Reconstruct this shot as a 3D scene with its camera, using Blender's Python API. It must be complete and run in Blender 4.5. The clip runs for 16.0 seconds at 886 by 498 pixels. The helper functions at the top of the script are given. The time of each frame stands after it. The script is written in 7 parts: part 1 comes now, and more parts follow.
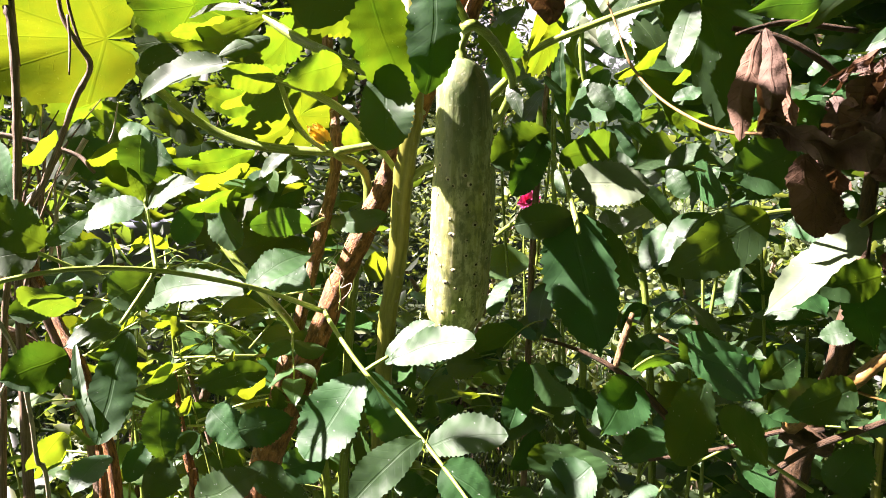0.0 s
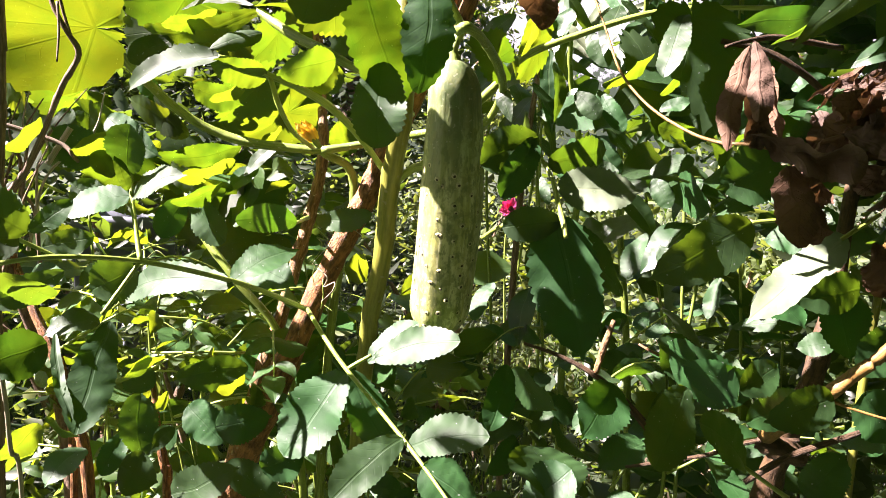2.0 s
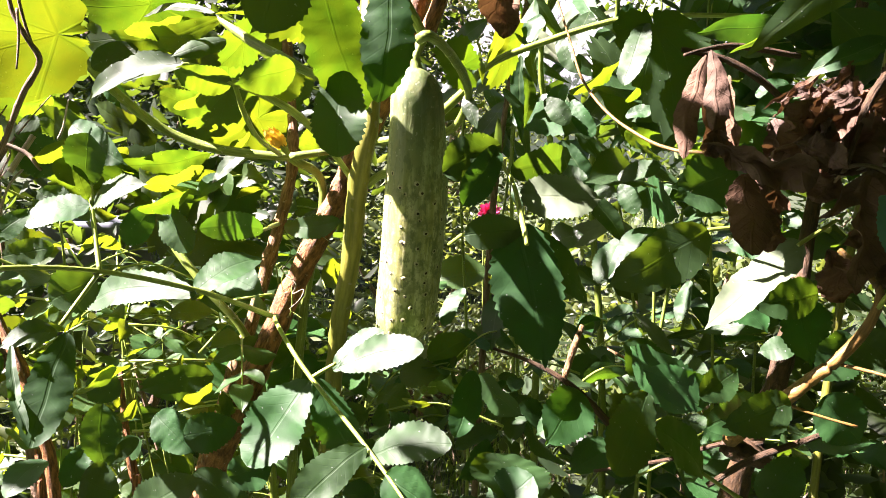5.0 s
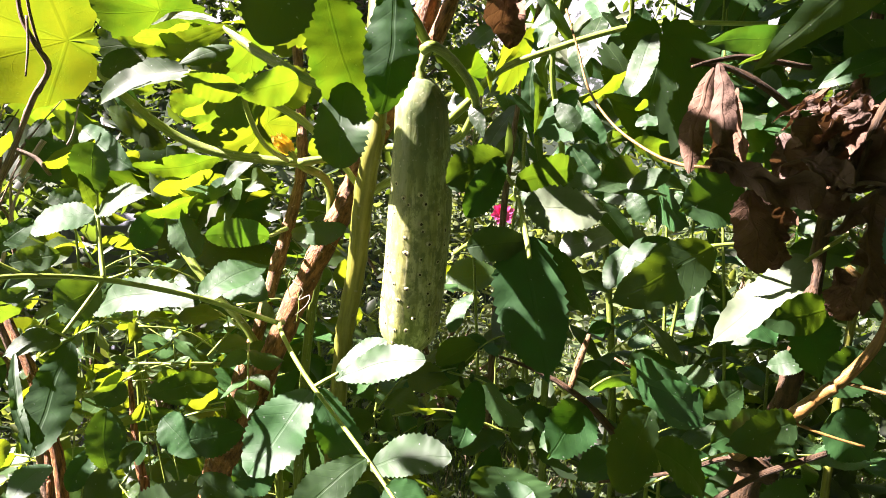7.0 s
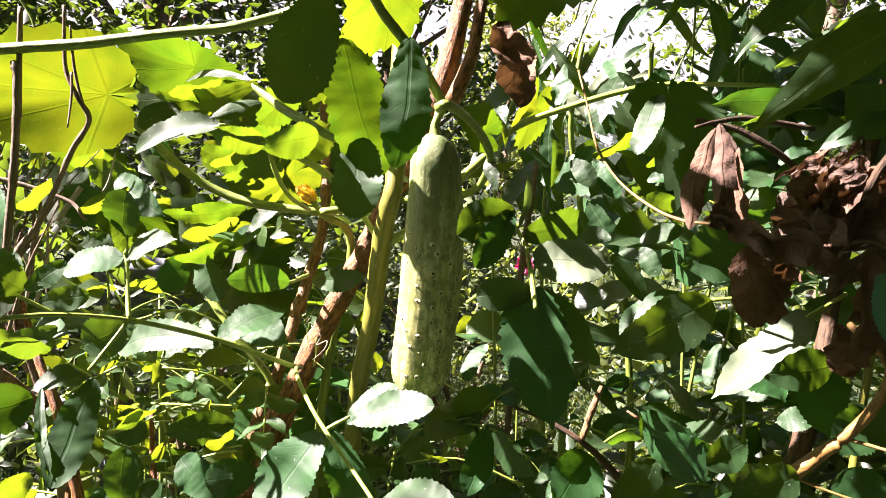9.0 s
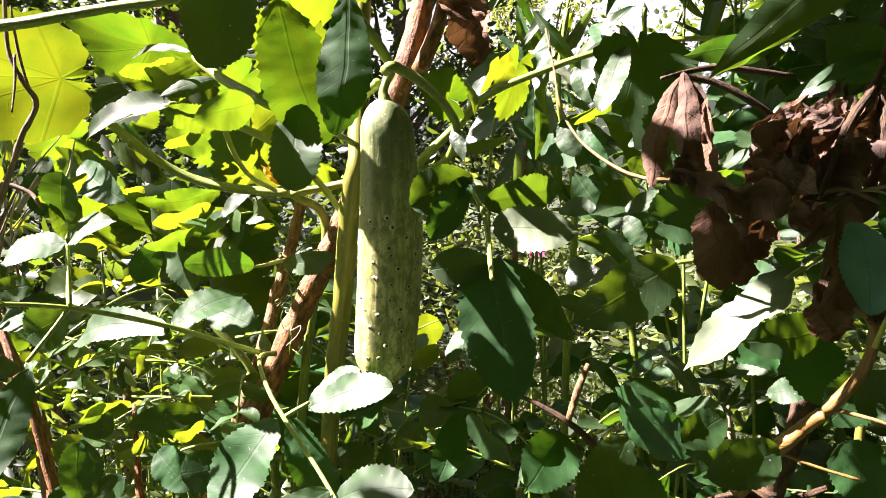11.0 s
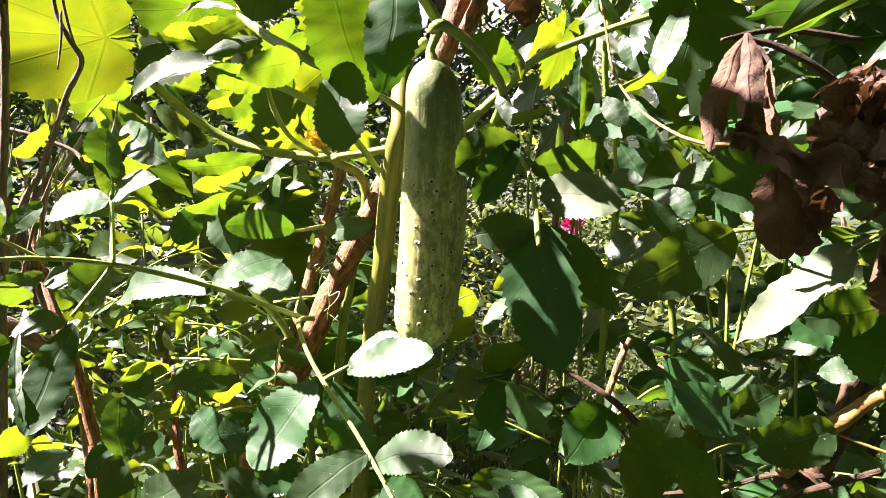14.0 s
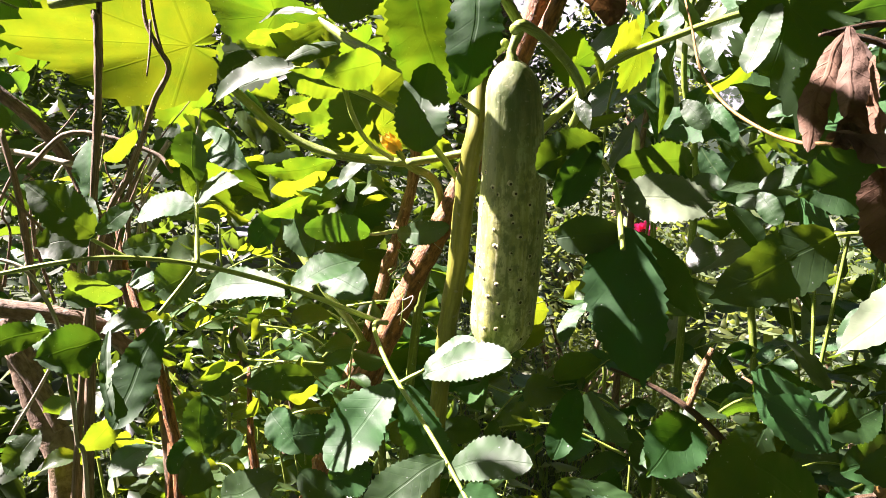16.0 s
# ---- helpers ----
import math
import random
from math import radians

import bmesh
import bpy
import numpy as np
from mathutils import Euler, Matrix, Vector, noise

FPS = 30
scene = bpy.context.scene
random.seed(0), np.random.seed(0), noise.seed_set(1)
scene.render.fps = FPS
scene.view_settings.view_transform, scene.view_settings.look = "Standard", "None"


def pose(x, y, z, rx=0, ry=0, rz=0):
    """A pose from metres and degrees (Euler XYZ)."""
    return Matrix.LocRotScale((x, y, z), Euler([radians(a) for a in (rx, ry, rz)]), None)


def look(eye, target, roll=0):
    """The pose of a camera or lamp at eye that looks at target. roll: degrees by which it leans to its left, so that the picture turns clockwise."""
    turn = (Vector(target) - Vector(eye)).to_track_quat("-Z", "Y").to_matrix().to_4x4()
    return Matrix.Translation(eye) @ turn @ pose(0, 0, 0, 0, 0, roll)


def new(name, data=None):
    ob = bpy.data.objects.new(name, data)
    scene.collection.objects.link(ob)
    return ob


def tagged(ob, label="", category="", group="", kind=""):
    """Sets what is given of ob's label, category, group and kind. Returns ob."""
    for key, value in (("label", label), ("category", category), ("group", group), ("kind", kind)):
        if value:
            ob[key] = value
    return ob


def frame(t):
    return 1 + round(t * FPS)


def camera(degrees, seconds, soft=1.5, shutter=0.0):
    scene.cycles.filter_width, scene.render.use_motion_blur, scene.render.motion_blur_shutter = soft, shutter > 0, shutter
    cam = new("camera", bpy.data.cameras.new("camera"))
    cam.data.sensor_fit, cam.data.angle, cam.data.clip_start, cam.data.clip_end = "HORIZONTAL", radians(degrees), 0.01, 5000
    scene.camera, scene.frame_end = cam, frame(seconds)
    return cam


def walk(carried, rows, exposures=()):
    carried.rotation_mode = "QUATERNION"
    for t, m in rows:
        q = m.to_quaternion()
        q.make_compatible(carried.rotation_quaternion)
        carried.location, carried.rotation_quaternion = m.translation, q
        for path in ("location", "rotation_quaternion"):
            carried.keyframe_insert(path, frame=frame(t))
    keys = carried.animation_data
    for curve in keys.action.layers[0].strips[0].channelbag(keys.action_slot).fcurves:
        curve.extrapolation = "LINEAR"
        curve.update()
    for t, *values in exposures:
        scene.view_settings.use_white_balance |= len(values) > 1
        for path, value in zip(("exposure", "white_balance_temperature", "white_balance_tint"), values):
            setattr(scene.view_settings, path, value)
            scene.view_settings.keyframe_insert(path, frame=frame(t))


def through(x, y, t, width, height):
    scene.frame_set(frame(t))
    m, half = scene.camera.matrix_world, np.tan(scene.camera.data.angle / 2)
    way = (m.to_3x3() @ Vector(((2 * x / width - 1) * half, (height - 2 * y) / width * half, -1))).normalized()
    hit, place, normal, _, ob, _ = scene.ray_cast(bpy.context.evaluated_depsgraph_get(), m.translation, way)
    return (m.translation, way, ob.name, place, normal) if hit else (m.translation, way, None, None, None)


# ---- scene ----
cam = camera(62.1, 16.0, soft=0.7)
METRES, EYE, TILT, LEAN, TURN = 0.26, 1.25, -8.0, 0.0, 0.0
ROWS = [
    (0.0, 0.0, 0.0, 0.0, 0.0, 0.0, 0.0),
    (0.5, -0.0019, 0.0107, 0.0007, -0.57, -0.28, -0.44),
    (1.0, -0.0127, 0.0093, -0.0016, -1.07, 0.23, -1.03),
    (1.5, -0.0167, 0.0089, -0.0049, -0.91, 0.19, -1.1),
    (2.0, -0.0201, -0.0029, -0.0172, -1.61, 0.53, -1.81),
    (2.5, 0.0082, 0.0273, -0.0112, -3.53, 0.64, -1.48),
    (3.0, 0.0093, 0.0331, -0.0098, -3.84, 0.72, -1.56),
    (5.5, 0.0392, -0.0141, 0.0039, -2.39, 0.74, -1.14),
    (6.0, 0.0425, -0.0117, 0.0094, -1.82, 0.93, -0.87),
    (6.5, 0.0525, 0.0151, 0.0226, -0.93, 0.95, -1.8),
    (7.0, 0.0693, -0.0006, 0.0385, -1.66, 0.5, -2.05),
    (7.5, 0.0947, -0.0528, 0.0391, -2.48, 0.93, -1.16),
    (8.0, 0.107, -0.1058, 0.0367, -2.71, 2.53, -0.86),
    (8.5, 0.105, -0.0936, 0.0422, -1.15, 3.42, -2.97),
    (9.0, 0.1158, -0.0746, 0.0343, 0.45, 4.34, -3.29),
    (11.5, 0.3573, 0.0837, 0.0059, 2.3, 2.95, -0.99),
    (12.0, 0.4027, 0.0941, 0.0075, 1.32, 2.63, -0.84),
    (12.5, 0.412, 0.0582, 0.0002, 0.6, 2.96, -0.67),
    (13.0, 0.3779, 0.0558, -0.004, 1.88, 2.59, -0.91),
    (13.5, 0.282, 0.0927, -0.0149, 4.81, 1.68, -2.66),
    (14.0, 0.2683, 0.0988, -0.0244, 4.91, 1.48, -2.75),
    (14.5, 0.2839, 0.0958, -0.0256, 5.36, 2.22, -2.36),
    (15.0, 0.2836, 0.0977, -0.0256, 5.74, 2.15, -2.55),
    (15.5, 0.2764, 0.1065, -0.0297, 6.45, 2.07, -2.75),
    (16.0, 0.2295, 0.1169, -0.04, 9.9, 1.89, -3.44),
]
walk(cam, [(t, pose(0, 0, EYE, TILT, LEAN, TURN) @ pose(METRES * x, METRES * y, METRES * z, 90 + pitch, roll, yaw)) for t, x, y, z, yaw, pitch, roll in ROWS], exposures=[(0.0, 3.24, 6500, 31), (3.0, 3.20, 6500, 31), (6.0, 3.42, 6500, 31), (7.5, 3.27, 6500, 31), (9.0, 3.24, 6500, 31), (12.5, 3.16, 6500, 31), (13.5, 3.30, 6500, 31), (16.0, 3.18, 6500, 31)])

# ---- sky and sun ----
TO_SUN = Vector((-0.70, -0.03, 0.70)).normalized()
world = bpy.data.worlds.new("sky")
scene.world = world
world.use_nodes = True
sky = world.node_tree.nodes.new("ShaderNodeTexSky")
sky.sky_type, sky.sun_disc = "NISHITA", False
sky.air_density, sky.dust_density, sky.ozone_density = 1.4, 2.0, 1.0
sky.sun_elevation = math.asin(TO_SUN.z)
sky.sun_rotation = math.atan2(TO_SUN.x, TO_SUN.y)
back = world.node_tree.nodes["Background"]
back.inputs["Strength"].default_value = 0.0135
world.node_tree.links.new(sky.outputs[0], back.inputs[0])
lamp = bpy.data.lights.new("sun", "SUN")
lamp.energy, lamp.angle, lamp.color = 5.0, radians(0.5), (1.0, 0.94, 0.86)
sun = new("sun", lamp)
sun.matrix_world = look(TO_SUN * 30, (0, 0, 0))


# ---- materials ----
class Nodes:
    """A node material under construction, with short calls."""

    def __init__(self, name):
        self.mat = bpy.data.materials.new(name)
        self.mat.use_nodes = True
        self.tree = self.mat.node_tree
        self.tree.nodes.clear()
        self.out = self.tree.nodes.new("ShaderNodeOutputMaterial")

    def add(self, kind, **values):
        node = self.tree.nodes.new("ShaderNode" + kind)
        for key, value in values.items():
            if key in node.inputs:
                self.put(node.inputs[key], value)
        return node

    def put(self, socket, value):
        if isinstance(value, bpy.types.NodeSocket):
            self.tree.links.new(value, socket)
        else:
            socket.default_value = value

    def math(self, op, a, b=0.0, c=0.0):
        node = self.tree.nodes.new("ShaderNodeMath")
        node.operation = op
        for socket, value in zip(node.inputs, (a, b, c)):
            self.put(socket, value)
        return node.outputs[0]

    def ramp(self, value, low, high, to0=0.0, to1=1.0):
        node = self.tree.nodes.new("ShaderNodeMapRange")
        node.interpolation_type = "SMOOTHSTEP"
        for socket, v in zip(node.inputs, (value, low, high, to0, to1)):
            self.put(socket, v)
        return node.outputs[0]

    def mix(self, fac, a, b, blend="MIX"):
        node = self.tree.nodes.new("ShaderNodeMix")
        node.data_type, node.blend_type = "RGBA", blend
        self.put(node.inputs[0], fac)
        self.put(node.inputs[6], a)
        self.put(node.inputs[7], b)
        return node.outputs[2]

    def noise(self, scale, vector=None, detail=3.0, rough=0.55):
        node = self.add("TexNoise", Scale=scale, Detail=detail, Roughness=rough)
        if vector is not None:
            self.put(node.inputs["Vector"], vector)
        return node.outputs["Fac"]

    def coords(self, which="Object", scale=(1, 1, 1)):
        node = self.tree.nodes.new("ShaderNodeTexCoord")
        m = self.tree.nodes.new("ShaderNodeMapping")
        self.put(m.inputs["Vector"], node.outputs[which])
        m.inputs["Scale"].default_value = scale
        return m.outputs[0]

    def random(self):
        return self.tree.nodes.new("ShaderNodeObjectInfo").outputs["Random"]

    def island(self):
        return self.tree.nodes.new("ShaderNodeNewGeometry").outputs["Random Per Island"]

    def bump(self, height, strength=0.3, distance=0.001):
        node = self.add("Bump", Strength=strength, Distance=distance, Height=height)
        return node.outputs[0]

    def end(self, shader):
        self.put(self.out.inputs["Surface"], shader)
        return self.mat


def rgb(r, g, b):
    return (r, g, b, 1.0)


def leaf_material(name, dark, light, through, rough=0.42, share=0.4, veins="pinnate", vein=(0.2, 0.3, 0.1), gloss=0.5, dust=0.5):
    """Thin leaf: green face with veins, blotches and dust, and light shining through."""
    n = Nodes(name)
    uv = n.tree.nodes.new("ShaderNodeUVMap").outputs[0]
    sep = n.add("SeparateXYZ", Vector=uv)
    u, v = sep.outputs[0], sep.outputs[1]
    av = n.math("ABSOLUTE", v)
    obj = n.coords("Object")
    blotch = n.noise(38.0, obj, 4.0)
    grain = n.noise(420.0, obj, 2.0)
    if veins == "palmate":
        angle = n.math("ARCTAN2", v, u)
        radius = n.math("SQRT", n.math("ADD", n.math("MULTIPLY", u, u), n.math("MULTIPLY", v, v)))
        spoke = n.math("ABSOLUTE", n.math("SUBTRACT", n.math("FRACT", n.math("ADD", n.math("DIVIDE", angle, 0.72), 0.5)), 0.5))
        main = n.ramp(n.math("MULTIPLY", spoke, radius), 0.004, 0.018, 1.0, 0.0)
        wobble = n.math("MULTIPLY", blotch, 0.5)
        side = n.math("ABSOLUTE", n.math("SUBTRACT", n.math("FRACT", n.math("ADD", n.math("MULTIPLY", n.math("SUBTRACT", radius, n.math("MULTIPLY", spoke, 0.5)), 8.0), wobble)), 0.5))
        side = n.ramp(side, 0.01, 0.06, 0.7, 0.0)
        net = n.tree.nodes.new("ShaderNodeTexVoronoi")
        net.feature = "DISTANCE_TO_EDGE"
        net.inputs["Scale"].default_value = 210.0
        n.put(net.inputs["Vector"], obj)
        side = n.math("MAXIMUM", side, n.ramp(net.outputs["Distance"], 0.0, 0.14, 0.32, 0.0))
    elif veins == "pinnate":
        main = n.ramp(av, 0.006, 0.016, 1.0, 0.0)
        wobble = n.math("MULTIPLY", blotch, 0.35)
        side = n.math("ABSOLUTE", n.math("SUBTRACT", n.math("FRACT", n.math("ADD", n.math("MULTIPLY", n.math("SUBTRACT", u, n.math("MULTIPLY", av, 0.9)), 9.0), wobble)), 0.5))
        side = n.ramp(side, 0.02, 0.09, 1.0, 0.0)
    else:
        main = n.ramp(av, 0.004, 0.012, 1.0, 0.0)
        side = n.ramp(n.math("ABSOLUTE", n.math("SUBTRACT", n.math("FRACT", n.math("MULTIPLY", n.math("SUBTRACT", u, av), 16.0)), 0.5)), 0.02, 0.1, 1.0, 0.0)
    strength = (0.05, 0.3) if veins == "palmate" else (0.03, 0.16)
    lines = n.math("MAXIMUM", n.math("MULTIPLY", main, 0.5), n.math("MULTIPLY", side, n.ramp(n.noise(55.0, obj, 2.0), 0.35, 0.75, *strength)))
    face = n.mix(n.ramp(blotch, 0.3, 0.7), rgb(*dark), rgb(*light))
    tone = n.add("HueSaturation", Color=face, Value=n.ramp(n.random(), 0.0, 1.0, 0.75, 1.3), Hue=n.ramp(n.random(), 0.0, 1.0, 0.485, 0.512), Saturation=1.0)
    face = n.mix(n.math("MULTIPLY", lines, 0.32), tone.outputs[0], rgb(*vein))
    specks = n.ramp(n.noise(330.0, obj, 1.0), 0.74, 0.79, 0.0, dust)
    face = n.mix(specks, face, rgb(0.42, 0.46, 0.40))
    height = n.math("ADD", n.math("MULTIPLY", lines, -0.8), n.math("ADD", n.math("MULTIPLY", blotch, 0.5), n.math("MULTIPLY", grain, 0.15)))
    normal = n.bump(height, 0.35, 0.0010)
    solid = n.add("BsdfPrincipled", Roughness=n.ramp(blotch, 0.2, 0.8, rough - 0.06, rough + 0.12), Normal=normal)
    n.put(solid.inputs["Base Color"], face)
    solid.inputs["Specular IOR Level"].default_value = gloss
    glow = n.mix(n.math("MULTIPLY", lines, 0.9 if veins == "palmate" else 0.35), rgb(*through), rgb(through[0] * 0.55, through[1] * 0.6, through[2] * 0.4))
    glow = n.mix(n.ramp(blotch, 0.35, 0.72, 0.0, 0.75), glow, rgb(through[0] * 0.6, through[1] * 0.85, through[2]))
    glow = n.add("HueSaturation", Color=glow, Hue=n.ramp(n.random(), 0.0, 1.0, 0.485, 0.525), Value=n.ramp(n.random(), 0.0, 1.0, 1.15, 0.85), Saturation=1.0).outputs[0]
    thin = n.add("BsdfTranslucent", Color=glow, Normal=normal)
    both = n.add("MixShader", Fac=share)
    n.put(both.inputs[1], solid.outputs[0])
    n.put(both.inputs[2], thin.outputs[0])
    return n.end(both.outputs[0])


def bark_material(name, dark, light, scale=1.0, stretch=0.12, rough=0.75, relief=0.8, fleck=None):
    """Stem or bark: colour streaks along the length, fissures and lenticels."""
    n = Nodes(name)
    uv = n.tree.nodes.new("ShaderNodeUVMap").outputs[0]
    m = n.tree.nodes.new("ShaderNodeMapping")
    n.put(m.inputs["Vector"], uv)
    m.inputs["Scale"].default_value = (stretch * 60 * scale, 14 * scale, 1)
    streak = n.noise(9.0, m.outputs[0], 5.0, 0.65)
    obj = n.coords("Object")
    patch = n.noise(22.0 * scale, obj, 3.0)
    fine = n.noise(300.0 * scale, obj, 2.0)
    colour = n.mix(n.ramp(streak, 0.32, 0.68), rgb(*dark), rgb(*light))
    colour = n.mix(n.ramp(patch, 0.5, 0.75, 0.0, 0.45), colour, rgb(*(c * 0.55 for c in dark)))
    if fleck:
        colour = n.mix(n.ramp(n.noise(140.0 * scale, obj, 1.0), 0.66, 0.74, 0.0, 0.85), colour, rgb(*fleck))
    height = n.math("ADD", streak, n.math("MULTIPLY", fine, 0.3))
    shader = n.add("BsdfPrincipled", Roughness=rough, Normal=n.bump(height, relief, 0.0015 + 0.003 * max(0.0, relief - 0.5)))
    n.put(shader.inputs["Base Color"], colour)
    return n.end(shader.outputs[0])


ELDER = leaf_material("elder_leaf", (0.0072, 0.0350, 0.0056), (0.0175, 0.0730, 0.0118), (0.140, 0.250, 0.0080), rough=0.58, share=0.30, vein=(0.04, 0.09, 0.025), gloss=0.60)
ELDER_SOFT = leaf_material("elder_leaf_inner", (0.0115, 0.0480, 0.0066), (0.0270, 0.0940, 0.0130), (0.175, 0.275, 0.0085), rough=0.64, share=0.38, vein=(0.04, 0.10, 0.025), gloss=0.32, dust=0.2)
# Grey leaf underside; also used to paint leaves white as if overexposed by sun.
ELDER_PALE = leaf_material("elder_underside_and_sunlit", (0.0992, 0.1302, 0.0744), (0.1736, 0.2108, 0.1302), (0.1364, 0.2232, 0.0248), rough=0.6, share=0.25, vein=(0.2232, 0.2480, 0.1364), gloss=0.3, dust=0.2)
# Shaded elder leaf with the sky's blue reflection painted into its colour.
SKY_TEAL = leaf_material("sky_sheen_leaf", (0.050, 0.136, 0.106), (0.088, 0.205, 0.162), (0.09, 0.20, 0.04), rough=0.5, share=0.16, vein=(0.05, 0.12, 0.085), gloss=0.5)
GOURD = leaf_material("cucumber_leaf", (0.0132, 0.0298, 0.0102), (0.0282, 0.0566, 0.0192), (0.2080, 0.2900, 0.0060), rough=0.55, share=0.42, veins="palmate", vein=(0.14, 0.24, 0.07), gloss=0.35)
LANCE = leaf_material("long_leaf", (0.0106, 0.0317, 0.0102), (0.0242, 0.0600, 0.0205), (0.1536, 0.2856, 0.0108), rough=0.36, share=0.30, veins="parallel", vein=(0.22, 0.32, 0.14), gloss=0.55)
WEED = leaf_material("weed_leaf", (0.0192, 0.0520, 0.0115), (0.0408, 0.0936, 0.0224), (0.2688, 0.3400, 0.0072), rough=0.45, share=0.38, vein=(0.15, 0.24, 0.07), dust=0.2)
GREEN_STEM = bark_material("green_stem", (0.115, 0.125, 0.014), (0.225, 0.218, 0.030), 1.0, 0.05, 0.48, 0.25, fleck=(0.20, 0.19, 0.09))
RACHIS = bark_material("leaf_stalk", (0.19, 0.26, 0.032), (0.32, 0.40, 0.075), 2.0, 0.03, 0.42, 0.2)
VINE = bark_material("vine_stem", (0.1250, 0.1850, 0.0200), (0.2350, 0.3100, 0.0480), 2.0, 0.05, 0.5, 0.35, fleck=(0.3375, 0.3750, 0.2100))
BARK = bark_material("brown_bark", (0.070, 0.026, 0.007), (0.38, 0.165, 0.052), 1.3, 0.10, 0.7, 1.0, fleck=(0.34, 0.24, 0.14))
TAN_BARK = bark_material("tan_bark", (0.095, 0.044, 0.014), (0.36, 0.20, 0.078), 1.4, 0.10, 0.7, 0.9, fleck=(0.45, 0.34, 0.22))
DARK_BARK = bark_material("reddish_bark", (0.028, 0.014, 0.004), (0.085, 0.043, 0.014), 1.2, 0.12, 0.75, 0.9)
GREY_BARK = bark_material("grey_bark", (0.0900, 0.0562, 0.0338), (0.2250, 0.1537, 0.0975), 1.0, 0.14, 0.8, 1.0)
DRY = bark_material("dry_stem", (0.0975, 0.0638, 0.0375), (0.2475, 0.1762, 0.1125), 2.0, 0.05, 0.75, 0.5)
TWIG = bark_material("orange_twig", (0.125, 0.066, 0.013), (0.270, 0.150, 0.034), 1.6, 0.08, 0.55, 0.4)
STRAW = bark_material("straw", (0.2550, 0.2175, 0.1425), (0.4125, 0.3750, 0.2700), 2.0, 0.03, 0.6, 0.3)


def dead_material():
    n = Nodes("dead_leaf")
    obj = n.coords("Object")
    big, fine = n.noise(26.0, obj, 4.0), n.noise(190.0, obj, 4.0, 0.7)
    uv = n.add("SeparateXYZ", Vector=n.tree.nodes.new("ShaderNodeUVMap").outputs[0])
    u, v = uv.outputs[0], n.math("ABSOLUTE", uv.outputs[1])
    rib = n.ramp(v, 0.006, 0.02, 0.45, 0.0)
    side = n.ramp(n.math("ABSOLUTE", n.math("SUBTRACT", n.math("FRACT", n.math("MULTIPLY", n.math("SUBTRACT", u, v), 9.0)), 0.5)), 0.02, 0.1, 0.22, 0.0)
    lines = n.math("MAXIMUM", rib, side)
    c = n.mix(n.ramp(big, 0.3, 0.7), rgb(0.0600, 0.0330, 0.0205), rgb(0.1560, 0.0910, 0.0570))
    c = n.mix(n.ramp(fine, 0.55, 0.75, 0.0, 0.5), c, rgb(0.0176, 0.0104, 0.0056))
    c = n.mix(n.math("MULTIPLY", lines, 0.3), c, rgb(0.1280, 0.0720, 0.0400))
    tone = n.add("HueSaturation", Color=c, Value=n.ramp(n.random(), 0, 1, 0.8, 1.25), Hue=0.5, Saturation=n.ramp(n.random(), 0, 1, 0.75, 1.05))
    normal = n.bump(n.math("ADD", n.math("ADD", big, fine), lines), 0.8, 0.0015)
    solid = n.add("BsdfPrincipled", Roughness=0.8, Normal=normal)
    solid.inputs["Specular IOR Level"].default_value = 0.25
    n.put(solid.inputs["Base Color"], tone.outputs[0])
    thin = n.add("BsdfTranslucent", Color=rgb(0.2720, 0.1280, 0.0400), Normal=normal)
    both = n.add("MixShader", Fac=0.08)
    n.put(both.inputs[1], solid.outputs[0])
    n.put(both.inputs[2], thin.outputs[0])
    return n.end(both.outputs[0])


def fruit_material():
    n = Nodes("cucumber_skin")
    obj = n.coords("Object")
    z = n.add("SeparateXYZ", Vector=obj).outputs[2]
    streak = n.noise(120.0, n.coords("Object", (1, 1, 0.09)), 4.0, 0.6)
    mottle = n.noise(95.0, obj, 4.0, 0.65)
    top = n.ramp(z, -0.125, -0.015)
    body = n.mix(top, rgb(0.360, 0.365, 0.100), rgb(0.175, 0.240, 0.072))
    pale = n.mix(top, rgb(0.600, 0.600, 0.290), rgb(0.430, 0.480, 0.230))
    c = n.mix(n.ramp(streak, 0.43, 0.57), body, pale)
    band = n.noise(38.0, n.coords("Object", (1, 1, 0.06)), 2.0)
    c = n.mix(n.ramp(band, 0.42, 0.60, 0.0, 0.75), c, n.mix(top, rgb(0.215, 0.235, 0.066), rgb(0.056, 0.105, 0.030)))
    c = n.mix(n.ramp(mottle, 0.44, 0.62, 0.0, 0.8), c, rgb(0.190, 0.215, 0.058))
    fleck = n.noise(240.0, n.coords("Object", (1, 1, 0.35)), 3.0, 0.7)
    c = n.mix(n.ramp(fleck, 0.48, 0.60, 0.0, 0.7), c, rgb(0.110, 0.145, 0.036))
    dots = n.ramp(n.noise(330.0, obj, 1.0), 0.665, 0.72, 0.0, 0.7)
    c = n.mix(dots, c, rgb(0.3312, 0.3600, 0.2160))
    height = n.math("ADD", n.math("MULTIPLY", streak, 0.6), n.math("MULTIPLY", mottle, 0.6))
    shader = n.add("BsdfPrincipled", Roughness=n.ramp(mottle, 0.3, 0.7, 0.46, 0.64), Normal=n.bump(height, 0.5, 0.0018))
    n.put(shader.inputs["Base Color"], c)
    shader.inputs["Specular IOR Level"].default_value = 1.0
    shader.inputs["Subsurface Weight"].default_value = 0.35
    shader.inputs["Subsurface Radius"].default_value = (0.010, 0.011, 0.004)
    shader.inputs["Subsurface Scale"].default_value = 1.0
    return n.end(shader.outputs[0])


